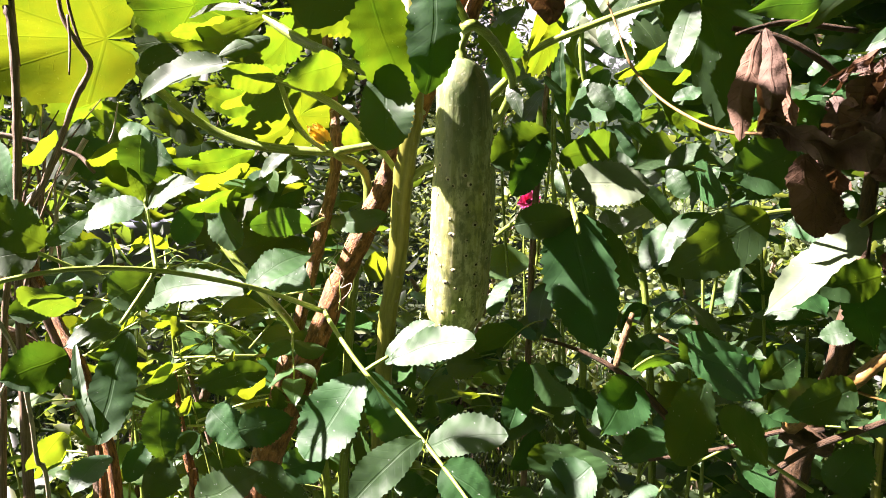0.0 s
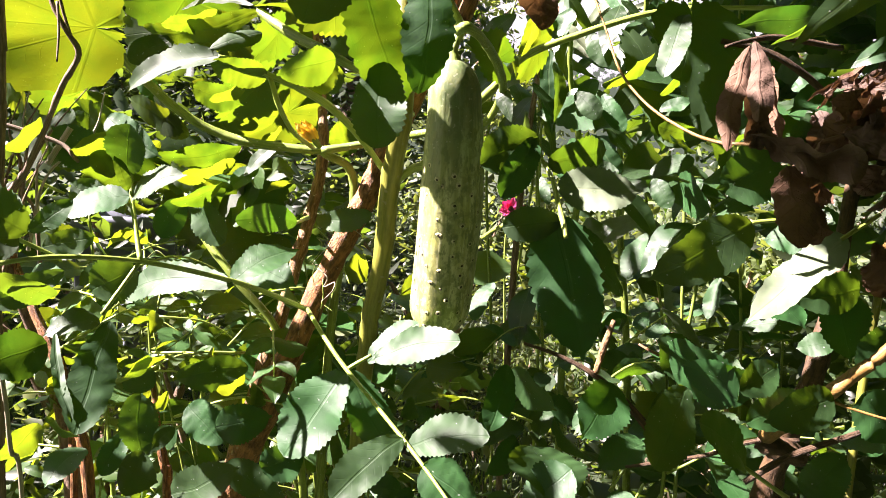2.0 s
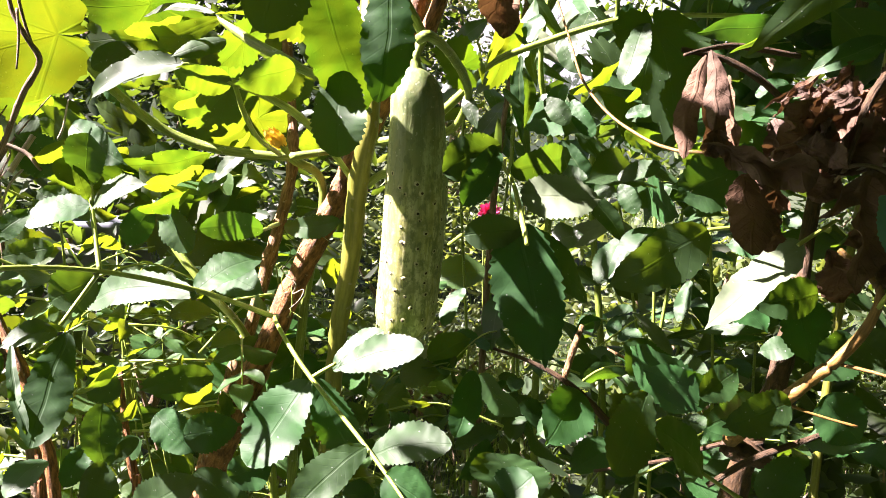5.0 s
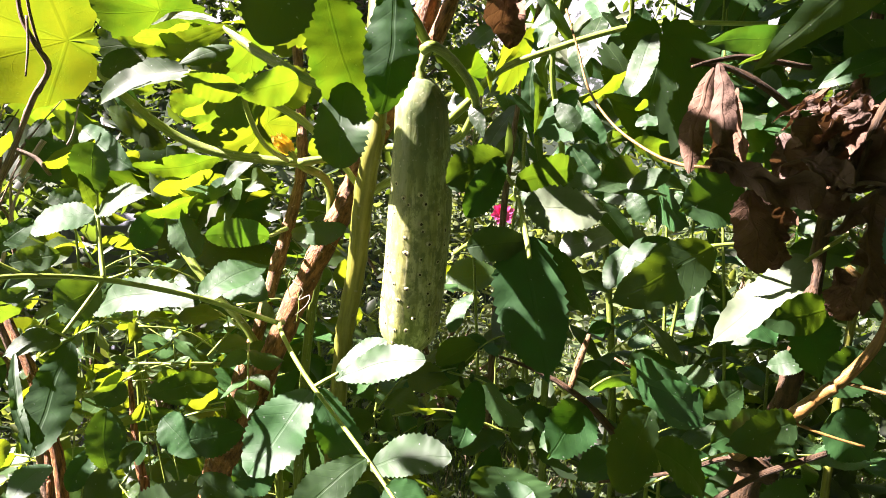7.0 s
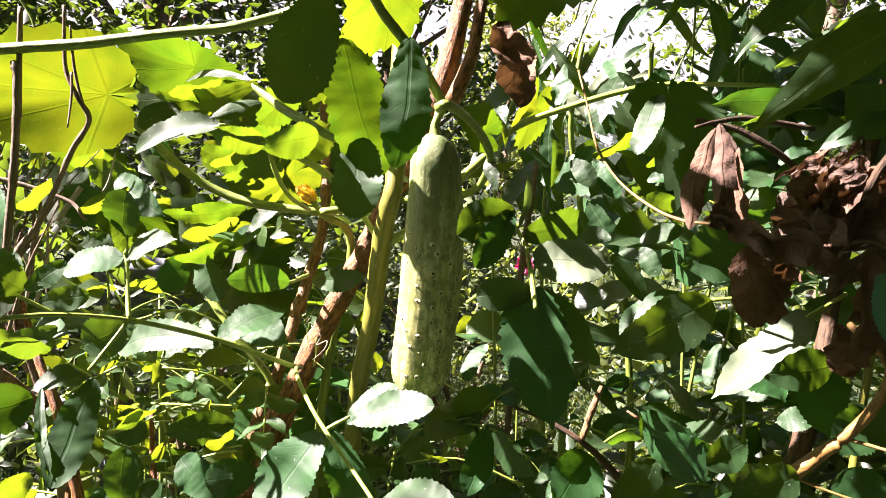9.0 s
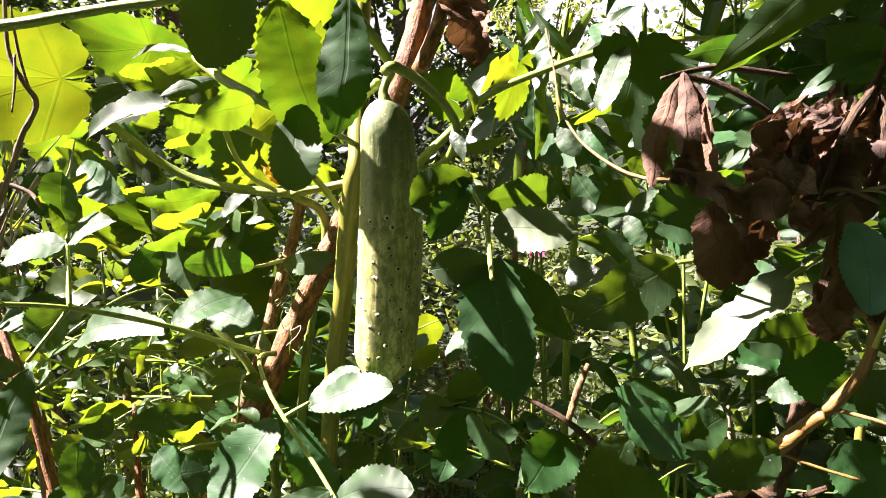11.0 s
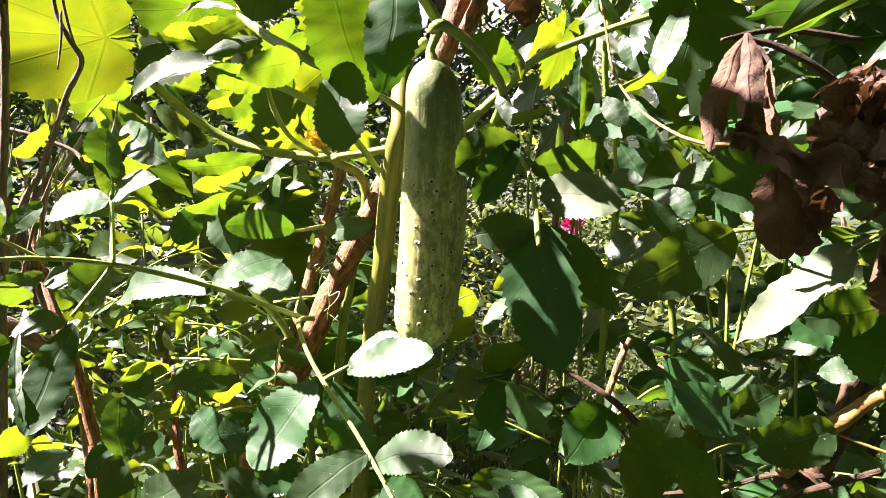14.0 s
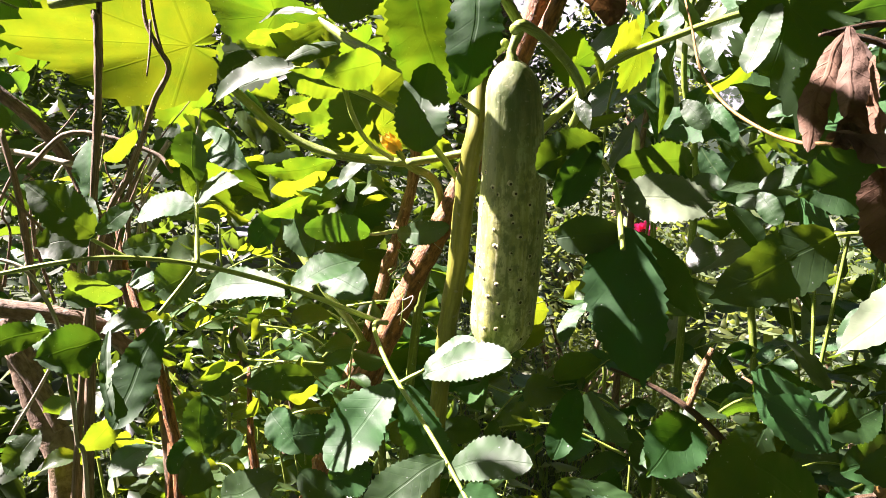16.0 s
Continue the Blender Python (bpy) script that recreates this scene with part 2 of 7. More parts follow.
def plain_material(name, a, b, rough=0.6, scale=60.0, relief=0.3, through=None, island=False):
    n = Nodes(name)
    obj = n.coords("Object")
    big, fine = n.noise(scale, obj, 4.0), n.noise(scale * 7, obj, 2.0)
    c = n.mix(n.ramp(big, 0.3, 0.7), rgb(*a), rgb(*b))
    if island:
        tone = n.add("HueSaturation", Color=c, Value=n.ramp(n.island(), 0, 1, 0.55, 1.5), Hue=n.ramp(n.island(), 0, 1, 0.475, 0.515), Saturation=n.ramp(n.island(), 0, 1, 1.1, 0.8))
        c = tone.outputs[0]
    solid = n.add("BsdfPrincipled", Roughness=rough, Normal=n.bump(n.math("ADD", big, n.math("MULTIPLY", fine, 0.4)), relief, 0.002))
    n.put(solid.inputs["Base Color"], c)
    if not through:
        return n.end(solid.outputs[0])
    thin = n.add("BsdfTranslucent", Color=rgb(*through))
    both = n.add("MixShader", Fac=0.38)
    n.put(both.inputs[1], solid.outputs[0])
    n.put(both.inputs[2], thin.outputs[0])
    return n.end(both.outputs[0])


DEAD = dead_material()
FRUIT = fruit_material()
WART = plain_material("wart", (0.4200, 0.4050, 0.2100), (0.4950, 0.4650, 0.2700), 0.6, 300)
WART_TIP = plain_material("wart_tip", (0.0225, 0.0165, 0.0075), (0.0450, 0.0300, 0.0135), 0.7, 300)
PETAL_YELLOW = plain_material("yellow_petal", (0.72, 0.50, 0.05), (0.82, 0.62, 0.12), 0.5, 200, 0.2, (0.7, 0.46, 0.02))
PETAL_PINK = plain_material("pink_petal", (0.78, 0.09, 0.30), (0.85, 0.16, 0.42), 0.5, 120, 0.2, (0.8, 0.03, 0.15))
FLOWER_EYE = plain_material("flower_eye", (0.0600, 0.0150, 0.0225), (0.1500, 0.0450, 0.0450), 0.8, 300)
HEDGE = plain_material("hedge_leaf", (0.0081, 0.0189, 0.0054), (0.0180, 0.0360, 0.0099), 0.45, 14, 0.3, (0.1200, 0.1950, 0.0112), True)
# Paler copy of HEDGE with the sunlight put into its colour.
SUN_TINT = plain_material("sun_lightened_leaf", (0.0446, 0.0709, 0.0184), (0.0919, 0.1234, 0.0368), 0.5, 14, 0.3, (0.2775, 0.3450, 0.0450), True)
GRASS = plain_material("grass_blade", (0.0263, 0.0577, 0.0116), (0.0630, 0.0998, 0.0236), 0.5, 9, 0.2, (0.1950, 0.3000, 0.0300), True)
LITTER = plain_material("dry_litter", (0.1155, 0.0788, 0.0446), (0.2205, 0.1680, 0.1050), 0.7, 20, 0.3, None, True)
SOIL = plain_material("soil_and_turf", (0.0105, 0.0195, 0.0060), (0.0300, 0.0465, 0.0120), 0.9, 5, 0.9)
TUB = plain_material("grey_plastic", (0.09, 0.10, 0.13), (0.12, 0.135, 0.165), 0.5, 12, 0.1)


# ---- meshes ----
def done(name, bm, material):
    me = bpy.data.meshes.new(name)
    bm.normal_update()
    bm.to_mesh(me)
    bm.free()
    for p in me.polygons:
        p.use_smooth = True
    me.materials.append(material)
    return me


PLACE = {}


def thing(name, at, label, category, group="", kind=""):
    """A top-level Empty at the base of a thing."""
    ob = tagged(new(name), label, category, group, kind)
    ob.empty_display_size = 0.05
    m = Matrix.Translation(at)
    ob.matrix_basis = m
    PLACE[ob.name] = m
    return ob


def attach(name, me, parent, m, label="", kind=""):
    """One mesh object under a thing or a part, at the world pose m."""
    ob = tagged(new(name, me), label, kind=kind)
    ob.parent = parent
    ob.matrix_basis = PLACE[parent.name].inverted() @ m
    PLACE[ob.name] = m
    return ob


def part(name, bm, material, parent, label="", m=None, kind=""):
    return attach(name, done(name, bm, material), parent, m if m is not None else Matrix(), label, kind)


def smooth_path(points, steps=6):
    """Catmull-Rom through rows of x, y, z, radius."""
    p = [np.array(q, float) for q in points]
    p = [2 * p[0] - p[1], *p, 2 * p[-1] - p[-2]]
    out = []
    for i in range(1, len(p) - 2):
        a, b, c, d = p[i - 1 : i + 3]
        for k in range(steps):
            t = k / steps
            out.append(0.5 * (2 * b + (c - a) * t + (2 * a - 5 * b + 4 * c - d) * t * t + (3 * b - a - 3 * c + d) * t**3))
    out.append(p[-2])
    return out


def tube_mesh(points, sides=8, steps=6, rough=0.06, knots=0.0, seed=0):
    """A tapered, slightly uneven stem through rows of x, y, z, radius, with closed ends and lengthwise UVs."""
    rng = random.Random(seed + 11)
    path = smooth_path(points, steps)
    bm = bmesh.new()
    uv = bm.loops.layers.uv.new("UVMap")
    rings, lengths, run = [], [], 0.0
    ref = Vector((0.31, -0.22, 0.93))
    origin = Vector(path[0][:3])
    for i, q in enumerate(path):
        c = Vector(q[:3])
        ahead = Vector(path[min(i + 1, len(path) - 1)][:3]) - Vector(path[max(i - 1, 0)][:3])
        ahead.normalize()
        if abs(ahead.dot(ref)) > 0.95:
            ref = Vector((1, 0.1, 0))
        side = ahead.cross(ref).normalized()
        up = side.cross(ahead)
        if i:
            run += (c - Vector(path[i - 1][:3])).length
        lengths.append(run)
        r = max(q[3], 0.0002) * (1 + knots * max(0, math.sin(i * 1.7 + seed)) ** 6)
        ring = []
        for k in range(sides):
            a = 2 * math.pi * k / sides
            rr = r * (1 + rng.uniform(-rough, rough))
            ring.append(bm.verts.new(c - origin + (side * math.cos(a) + up * math.sin(a)) * rr))
        rings.append(ring)
    for i in range(len(rings) - 1):
        for k in range(sides):
            j = (k + 1) % sides
            f = bm.faces.new((rings[i][k], rings[i][j], rings[i + 1][j], rings[i + 1][k]))
            for loop, (a, b) in zip(f.loops, ((i, k), (i, k + 1), (i + 1, k + 1), (i + 1, k))):
                loop[uv].uv = (lengths[a], b / sides * 0.08)
    bm.faces.new(rings[0][::-1])
    bm.faces.new(rings[-1])
    return bm, Matrix.Translation(origin)


def stem(parent, name, material, points, label="", sides=8, rough=0.06, knots=0.0, steps=6):
    bm, m = tube_mesh(points, sides, steps, rough, knots, seed=len(PLACE))
    return part(name, bm, material, parent, label, m)


def profile(kind, s):
    """Half width of a leaf at s of its length, as a share of the half width at its widest."""
    if kind == "lance":
        return (math.sin(math.pi * min(1, s) ** 0.82)) ** 0.9 * (1 - 0.25 * s)
    if kind == "oval":
        return min(1.0, 1.08 * (s**0.5) * (1 - s**2.6) ** 0.62)
    body = max(0.0, math.sin(math.pi * min(1.0, s * 1.06) ** 0.84)) ** 0.58 if s < 0.943 else 0.0
    return max(body, 0.36 * (1 - s) ** 0.5 if s > 0.7 else 0.0)


def blade(kind, length, width, fold=0.12, arch=0.06, wave=0.10, twist=0.0, teeth=16, seed=0, fine=True, crumple=0.022, curl=0.0):
    """A leaf from the origin along +Y with its face to +Z: outline with teeth, fold at the midrib, arch from base to tip, wavy rim."""
    rng = random.Random(seed)
    bm = bmesh.new()
    uv = bm.loops.layers.uv.new("UVMap")
    per = 3 if fine else 1
    rows = teeth * per
    cols = 4 if fine else 2
    ph1, ph2 = rng.uniform(0, 6.28), rng.uniform(0, 6.28)
    skew = rng.uniform(-0.05, 0.05)
    bite = rng.uniform(0.05, 0.11)
    lop = rng.uniform(-0.09, 0.09)
    nib = rng.uniform(0.0, 0.10)
    grid, tex = [], []
    for i in range(rows + 1):
        s = i / rows
        line, tl = [], []
        for k in range(-cols, cols + 1):
            v = k / cols
            half = width / 2 * profile(kind, s)
            if fine and abs(k) == cols and kind != "lance" and 0.06 < s < 0.98:
                half *= 1 + bite * ((i % per) / (per - 1) - 0.35) + rng.uniform(-0.025, 0.025)
            if kind != "lance":
                half *= 1 + (lop if v > 0 else -lop) + nib * noise.noise(Vector((s * 3.1, 7.0 if v > 0 else 2.0, seed * 0.53)))
            x = half * v
            y = s * length
            lift = (math.sqrt(v * v + 0.09) - 0.3) * 1.35 * half
            z = fold * lift + arch * length * 4 * s * (1 - s)
            z += wave * half * abs(v) ** 1.5 * math.sin(s * 9 + (ph1 if v > 0 else ph2))
            z -= curl * half * abs(v) ** 2.2
            x += skew * length * math.sin(math.pi * s)
            if not fine:
                z += 0.0
            elif kind != "lance":
                rib = math.sin((s - abs(v) * 0.32 * width / max(length, 1e-4)) * 2 * math.pi * 7)
                z += 0.008 * width * rib * abs(v) * (1 - s)
            if crumple:
                q = Vector((x, y, seed * 0.37)) * (1.0 / max(length, 1e-4))
                z += crumple * length * (1.3 * noise.noise(q * 2.7) + 0.8 * noise.noise(q * 6.1) * (0.3 + abs(v)) + 0.3 * noise.noise(q * 14.0))
                x += crumple * 0.8 * length * noise.noise(q * 4.0 + Vector((5, 2, 1)))
                y += crumple * 0.6 * length * noise.noise(q * 5.0 + Vector((1, 7, 3))) * abs(v)
            if twist:
                a = twist * s
                x, z = x * math.cos(a) - z * math.sin(a), x * math.sin(a) + z * math.cos(a)
            line.append(bm.verts.new((x, y, z)))
            tl.append((s, half * v / length))
        grid.append(line)
        tex.append(tl)
    for i in range(rows):
        for k in range(2 * cols):
            f = bm.faces.new((grid[i][k], grid[i][k + 1], grid[i + 1][k + 1], grid[i + 1][k]))
            for loop, (a, b) in zip(f.loops, ((i, k), (i, k + 1), (i + 1, k + 1), (i + 1, k))):
                loop[uv].uv = tex[a][b]
    bmesh.ops.remove_doubles(bm, verts=bm.verts[:], dist=1e-6)
    return bm


def gourd_blade(length, width, fold=0.1, arch=0.08, wave=0.06, twist=0.0, seed=0, fine=True, heel=1.0, **_):
    """A five-lobed, toothed, heart-based leaf from its stalk at the origin along +Y."""
    rng = random.Random(seed)
    bm = bmesh.new()
    uv = bm.loops.layers.uv.new("UVMap")
    spokes, ringsn = (84, 7) if fine else (36, 4)
    ph = rng.uniform(0, 6.28)
    centre = bm.verts.new((0, 0, 0))
    grid, tex = [], []
    for i in range(1, ringsn + 1):
        q = i / ringsn
        line, tl = [], []
        for k in range(spokes):
            a = -math.pi + 2 * math.pi * (k + 0.5) / spokes
            b = abs(a)
            lobe = 0.945 + 0.055 * math.cos(5 * b) if b < 2.2 else 0.945
            reach = (1.0 - 0.36 * (b / math.pi) ** 1.3) * lobe
            if b > 2.62:
                reach *= 1 - 0.72 * ((b - 2.62) / 0.52) ** 1.3
            if b > 1.5:
                reach *= 1 - (1 - heel) * min(1.0, (b - 1.5) / 0.7)
            tooth = 1.0
            if i == ringsn:
                tooth = 1 + 0.05 * ((k % 3) - 1) + rng.uniform(-0.02, 0.02)
            r = reach * q * tooth
            x, y = math.sin(a) * r * width * 0.62, math.cos(a) * r * length
            rr = math.hypot(x, y)
            z = fold * abs(x) + arch * length * 4 * max(0, y / length) * (1 - max(0, y / length)) - 0.25 * arch * rr
            z += wave * rr * q * math.sin(3 * a + ph) + 0.004 * rr * math.sin(15 * a + ph) * q
            z += 0.02 * length * noise.noise(Vector((x, y, seed * 0.1)) * (6 / length)) * q
            if twist:
                t = twist * y / length
                x, z = x * math.cos(t) - z * math.sin(t), x * math.sin(t) + z * math.cos(t)
            line.append(bm.verts.new((x, y, z)))
            tl.append((math.cos(a) * r, math.sin(a) * r))
        grid.append(line)
        tex.append(tl)
    for k in range(spokes - 1):
        f = bm.faces.new((centre, grid[0][k + 1], grid[0][k]))
        for loop, t in zip(f.loops, ((0, 0), tex[0][k + 1], tex[0][k])):
            loop[uv].uv = t
        for i in range(ringsn - 1):
            f = bm.faces.new((grid[i][k], grid[i][k + 1], grid[i + 1][k + 1], grid[i + 1][k]))
            for loop, t in zip(f.loops, (tex[i][k], tex[i][k + 1], tex[i + 1][k + 1], tex[i + 1][k])):
                loop[uv].uv = t
    return bm


def frame_of(base, tip, up):
    """Axes of a leaf from base to tip whose face looks towards the path, turned up (or down) by so many degrees."""
    base, tip = Vector(base), Vector(tip)
    along = (tip - base).normalized()
    face = Vector((0, -1, 0))
    face = face - along * face.dot(along)
    if face.length < 0.15:
        face = Vector((0, 0, 1)) - along * along.z
    face.normalize()
    side = along.cross(face)
    if side.z < 0 or (abs(side.z) < 0.02 and side.x > 0):
        side = -side
    a = radians(up)
    normal = face * math.cos(a) + side * math.sin(a)
    across = along.cross(normal)
    m = Matrix((across, along, normal)).transposed().to_4x4()
    return Matrix.Translation(base) @ m


SEED = [100]


def leaf(parent, base, tip, width, up=0, kind="elder", name="leaflet", material=None, label="", **shape):
    """One leaf blade of its own shape between two points."""
    SEED[0] += 1
    m = frame_of(base, tip, up)
    length = (Vector(tip) - Vector(base)).length
    if kind == "gourd":
        bm = gourd_blade(length, width, seed=SEED[0], **shape)
    else:
        bm = blade(kind, length, width, seed=SEED[0], **shape)
    mat = material or {"gourd": GOURD, "lance": LANCE}.get(kind, ELDER)
    return part(name, bm, mat, parent, label, m)


# ---- ground, grass and distance ----
def mesh_from(name, verts, faces, material, smooth=True):
    me = bpy.data.meshes.new(name)
    me.from_pydata(verts, [], faces)
    me.materials.append(material)
    if smooth:
        me.polygons.foreach_set("use_smooth", [True] * len(me.polygons))
    return me


def ground_height(x, y):
    return 0.05 * np.sin(x * 0.7 + 1) * np.cos(y * 0.5) + 0.03 * np.sin(x * 2.3 + y * 1.7) + 0.02 * np.maximum(y - 3, 0)


def make_ground():
    xs = np.concatenate([-np.geomspace(400, 3.2, 14), np.linspace(-3, 4, 40), np.geomspace(4.3, 400, 14)])
    ys = np.concatenate([-np.geomspace(400, 2.2, 12), np.linspace(-2, 8, 50), np.geomspace(8.4, 500, 14)])
    gx, gy = np.meshgrid(xs, ys)
    gz = ground_height(gx, np.clip(gy, -10, 40))
    verts = np.stack([gx.ravel(), gy.ravel(), gz.ravel()], 1).tolist()
    w = len(xs)
    faces = [(j * w + i, j * w + i + 1, (j + 1) * w + i + 1, (j + 1) * w + i) for j in range(len(ys) - 1) for i in range(w - 1)]
    ob = new("ground", mesh_from("ground", verts, faces, SOIL))
    tagged(ob, "uneven garden soil with thin rough turf", "ground", kind="structure")


def make_grass(name, n, x0, x1, y0, y1, height, material, label, seed):
    """Loose blades of grass, each a bent, tapered strip."""
    r = np.random.RandomState(seed)
    x, y = r.uniform(x0, x1, n), r.uniform(y0, y1, n)
    clump = np.sin(x * 5.1) * np.cos(y * 4.3) + r.normal(0, 0.5, n)
    h = height * (0.55 + 0.3 * clump.clip(-1, 1.4)) * r.uniform(0.5, 1.3, n)
    h = np.maximum(h, 0.02)
    a, lean = r.uniform(0, 6.28, n), r.uniform(0.1, 0.9, n) * h
    w = r.uniform(0.002, 0.0045, n) * (1 + y * 0.12)
    z = ground_height(x, y) - 0.005
    cx, cy = np.cos(a), np.sin(a)
    rows = []
    for s, ws in ((0, 1.0), (0.5, 0.8), (1.0, 0.12)):
        px, py, pz = x + cx * lean * s * s, y + cy * lean * s * s, z + h * s * (1 - 0.25 * s * lean / h)
        rows += [np.stack([px - cy * w * ws, py + cx * w * ws, pz], 1), np.stack([px + cy * w * ws, py - cx * w * ws, pz], 1)]
    verts = np.stack(rows, 1).reshape(-1, 3).tolist()
    faces = []
    for i in range(n):
        b = 6 * i
        faces += [(b, b + 1, b + 3, b + 2), (b + 2, b + 3, b + 5, b + 4)]
    ob = new(name, mesh_from(name, verts, faces, material))
    tagged(ob, label, "grass", kind="stuff")


def leaf_cloud(n, sample, size, seed, flat=0.5, ratio=0.45):
    """Vertices and faces of n loose folded leaves (6 points each) at the points that sample(rng, n) gives."""
    r = np.random.RandomState(seed)
    p = sample(r, n)
    yaw = r.uniform(0, 6.28, n)
    tilt = r.normal(0.15, flat, n)
    roll = r.normal(0, flat, n)
    L = size * r.uniform(0.55, 1.35, n)
    d = np.stack([np.cos(yaw) * np.cos(tilt), np.sin(yaw) * np.cos(tilt), -np.sin(tilt)], 1)
    s = np.stack([-np.sin(yaw), np.cos(yaw), np.zeros(n)], 1)
    u = np.cross(d, s) * -1
    u = np.where(u[:, 2:3] < 0, -u, u)
    s2 = s * np.cos(roll)[:, None] + u * np.sin(roll)[:, None]
    u2 = np.cross(s2, d)
    L = L[:, None]
    W = L * ratio
    pts = [p, p + d * L * 0.35 + s2 * W * 0.5 + u2 * L * 0.06, p + d * L * 0.75 + s2 * W * 0.36 + u2 * L * 0.03,
           p + d * L - u2 * L * 0.06, p + d * L * 0.75 - s2 * W * 0.36 + u2 * L * 0.03, p + d * L * 0.35 - s2 * W * 0.5 + u2 * L * 0.06]
    verts = np.stack(pts, 1).reshape(-1, 3).tolist()
    faces = []
    for i in range(n):
        b = 6 * i
        faces += [(b, b + 1, b + 2, b + 3), (b, b + 3, b + 4, b + 5)]
    return verts, faces


def bush(name, at, radii, n, size, material, label, seed, category="bush", clumps=26, stems=7, bark=None, flat=0.55, ratio=0.45):
    """A shrub of leaning stems with leaves gathered in uneven clumps."""
    ob = thing(name, at, label, category, "garden bushes")
    rng = random.Random(seed)
    at = Vector(at)
    rad = np.array(radii)
    r0 = np.random.RandomState(seed)
    c = r0.normal(0, 1, (clumps, 3))
    c /= np.linalg.norm(c, axis=1)[:, None]
    c *= r0.uniform(0.35, 1.0, clumps)[:, None] ** 0.6
    c[:, 2] = c[:, 2] * 0.5 + 0.5
    centres = c * rad
    spread = rad.mean() * 0.24

    def sample(r, count):
        pick = r.randint(0, clumps, count)
        return centres[pick] + r.normal(0, 1, (count, 3)) * spread * r.uniform(0.4, 1.2, clumps)[pick][:, None]

    verts, faces = leaf_cloud(n, sample, size, seed + 1, flat, ratio)
    verts = [v if v[2] > 0.01 else (v[0], v[1], 0.01 + abs(v[2]) * 0.2) for v in verts]
    attach("foliage", mesh_from("foliage", verts, faces, material), ob, Matrix.Translation(at), kind="stuff")
    for i in range(stems):
        t = centres[rng.randrange(clumps)]
        k = rad.mean()
        pts = [(at.x + rng.uniform(-0.1, 0.1) * k, at.y + rng.uniform(-0.1, 0.1) * k, at.z - 0.03, 0.012 * k + 0.006),
               (at.x + t[0] * 0.35, at.y + t[1] * 0.35, at.z + t[2] * 0.5, 0.010 * k + 0.004), (at.x + t[0], at.y + t[1], at.z + t[2], 0.003)]
        stem(ob, "branch", bark or GREY_BARK, pts, sides=6, steps=5)
    return ob


def tree(name, at, height, spread, n, size, material, label, seed, trunk=0.12, start=0.3, clumps=60):
    """A tree: tapered trunk, limbs, and a crown of leaf clumps with gaps."""
    ob = thing(name, at, label, "tree", "garden trees")
    rng = random.Random(seed)
    at = Vector(at)
    top = at + Vector((rng.uniform(-0.4, 0.4), rng.uniform(-0.4, 0.4), height * 0.92))
    mid = at.lerp(top, 0.5) + Vector((rng.uniform(-0.2, 0.2), 0, 0))
    stem(ob, "trunk", GREY_BARK, [(at.x, at.y, at.z - 0.1, trunk * 1.3), (*at.lerp(mid, 0.4), trunk), (*mid, trunk * 0.7), (*top, trunk * 0.15)], sides=10)
    centres = []
    for i in range(clumps):
        s = rng.uniform(start, 1.0)
        a = rng.uniform(0, 6.28)
        q = at.lerp(top, s)
        out = spread * (math.sin(math.pi * min(1, (s - start) / (1 - start) * 0.85 + 0.15)) ** 0.7) * rng.uniform(0.35, 1.0)
        e = q + Vector((math.cos(a) * out, math.sin(a) * out, out * rng.uniform(0.0, 0.45)))
        centres.append(e)
        if i % 4 == 0:
            b = at.lerp(top, max(0.12, s - 0.15))
            stem(ob, "limb", GREY_BARK, [(*b, trunk * 0.3), (*b.lerp(e, 0.5), trunk * 0.18), (*e, trunk * 0.04)], sides=6, steps=4)
    cs = np.array([tuple(c - at) for c in centres])

    def sample(r, count):
        pick = r.randint(0, clumps, count)
        return cs[pick] + r.normal(0, 1, (count, 3)) * spread * 0.16 * np.array([1, 1, 0.6])

    verts, faces = leaf_cloud(n, sample, size, seed + 1, 0.6)
    attach("crown", mesh_from("crown", verts, faces, material), ob, Matrix.Translation(at), kind="stuff")
    return ob


make_ground()


def make_backdrop():
    """Hazy bright sky over a far line of trees, painted on a glowing curved sheet well beyond the garden."""
    n = Nodes("far_sky_glow")
    obj = n.coords("Object")
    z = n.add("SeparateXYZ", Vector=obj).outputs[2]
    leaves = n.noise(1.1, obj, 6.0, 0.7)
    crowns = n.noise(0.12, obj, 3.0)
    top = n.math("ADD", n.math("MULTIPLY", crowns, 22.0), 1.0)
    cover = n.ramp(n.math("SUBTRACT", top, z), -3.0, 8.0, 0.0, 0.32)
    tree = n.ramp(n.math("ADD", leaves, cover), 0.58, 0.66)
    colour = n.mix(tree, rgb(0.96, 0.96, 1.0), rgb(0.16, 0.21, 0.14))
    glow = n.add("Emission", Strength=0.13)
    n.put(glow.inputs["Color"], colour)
    far = n.end(glow.outputs[0])
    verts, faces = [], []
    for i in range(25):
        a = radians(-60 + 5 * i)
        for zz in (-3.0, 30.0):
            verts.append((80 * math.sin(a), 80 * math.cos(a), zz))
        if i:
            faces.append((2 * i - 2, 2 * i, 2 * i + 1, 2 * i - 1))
    tagged(new("backdrop", mesh_from("backdrop", verts, faces, far)), "glowing backdrop painted as bright hazy sky above far trees", "backdrop", kind="structure")


make_backdrop()
make_grass("grass", 26000, -2.2, 3.0, 1.1, 5.0, 0.13, GRASS, "rough green grass on the garden ground", 3)
make_grass("dry_grass", 5000, -2.2, 3.0, 1.1, 5.0, 0.10, LITTER, "dry straw-coloured grass among the green blades", 4)
make_grass("far_grass", 16000, -6.0, 8.0, 4.5, 14.0, 0.22, GRASS, "taller sunlit grass further off", 5)


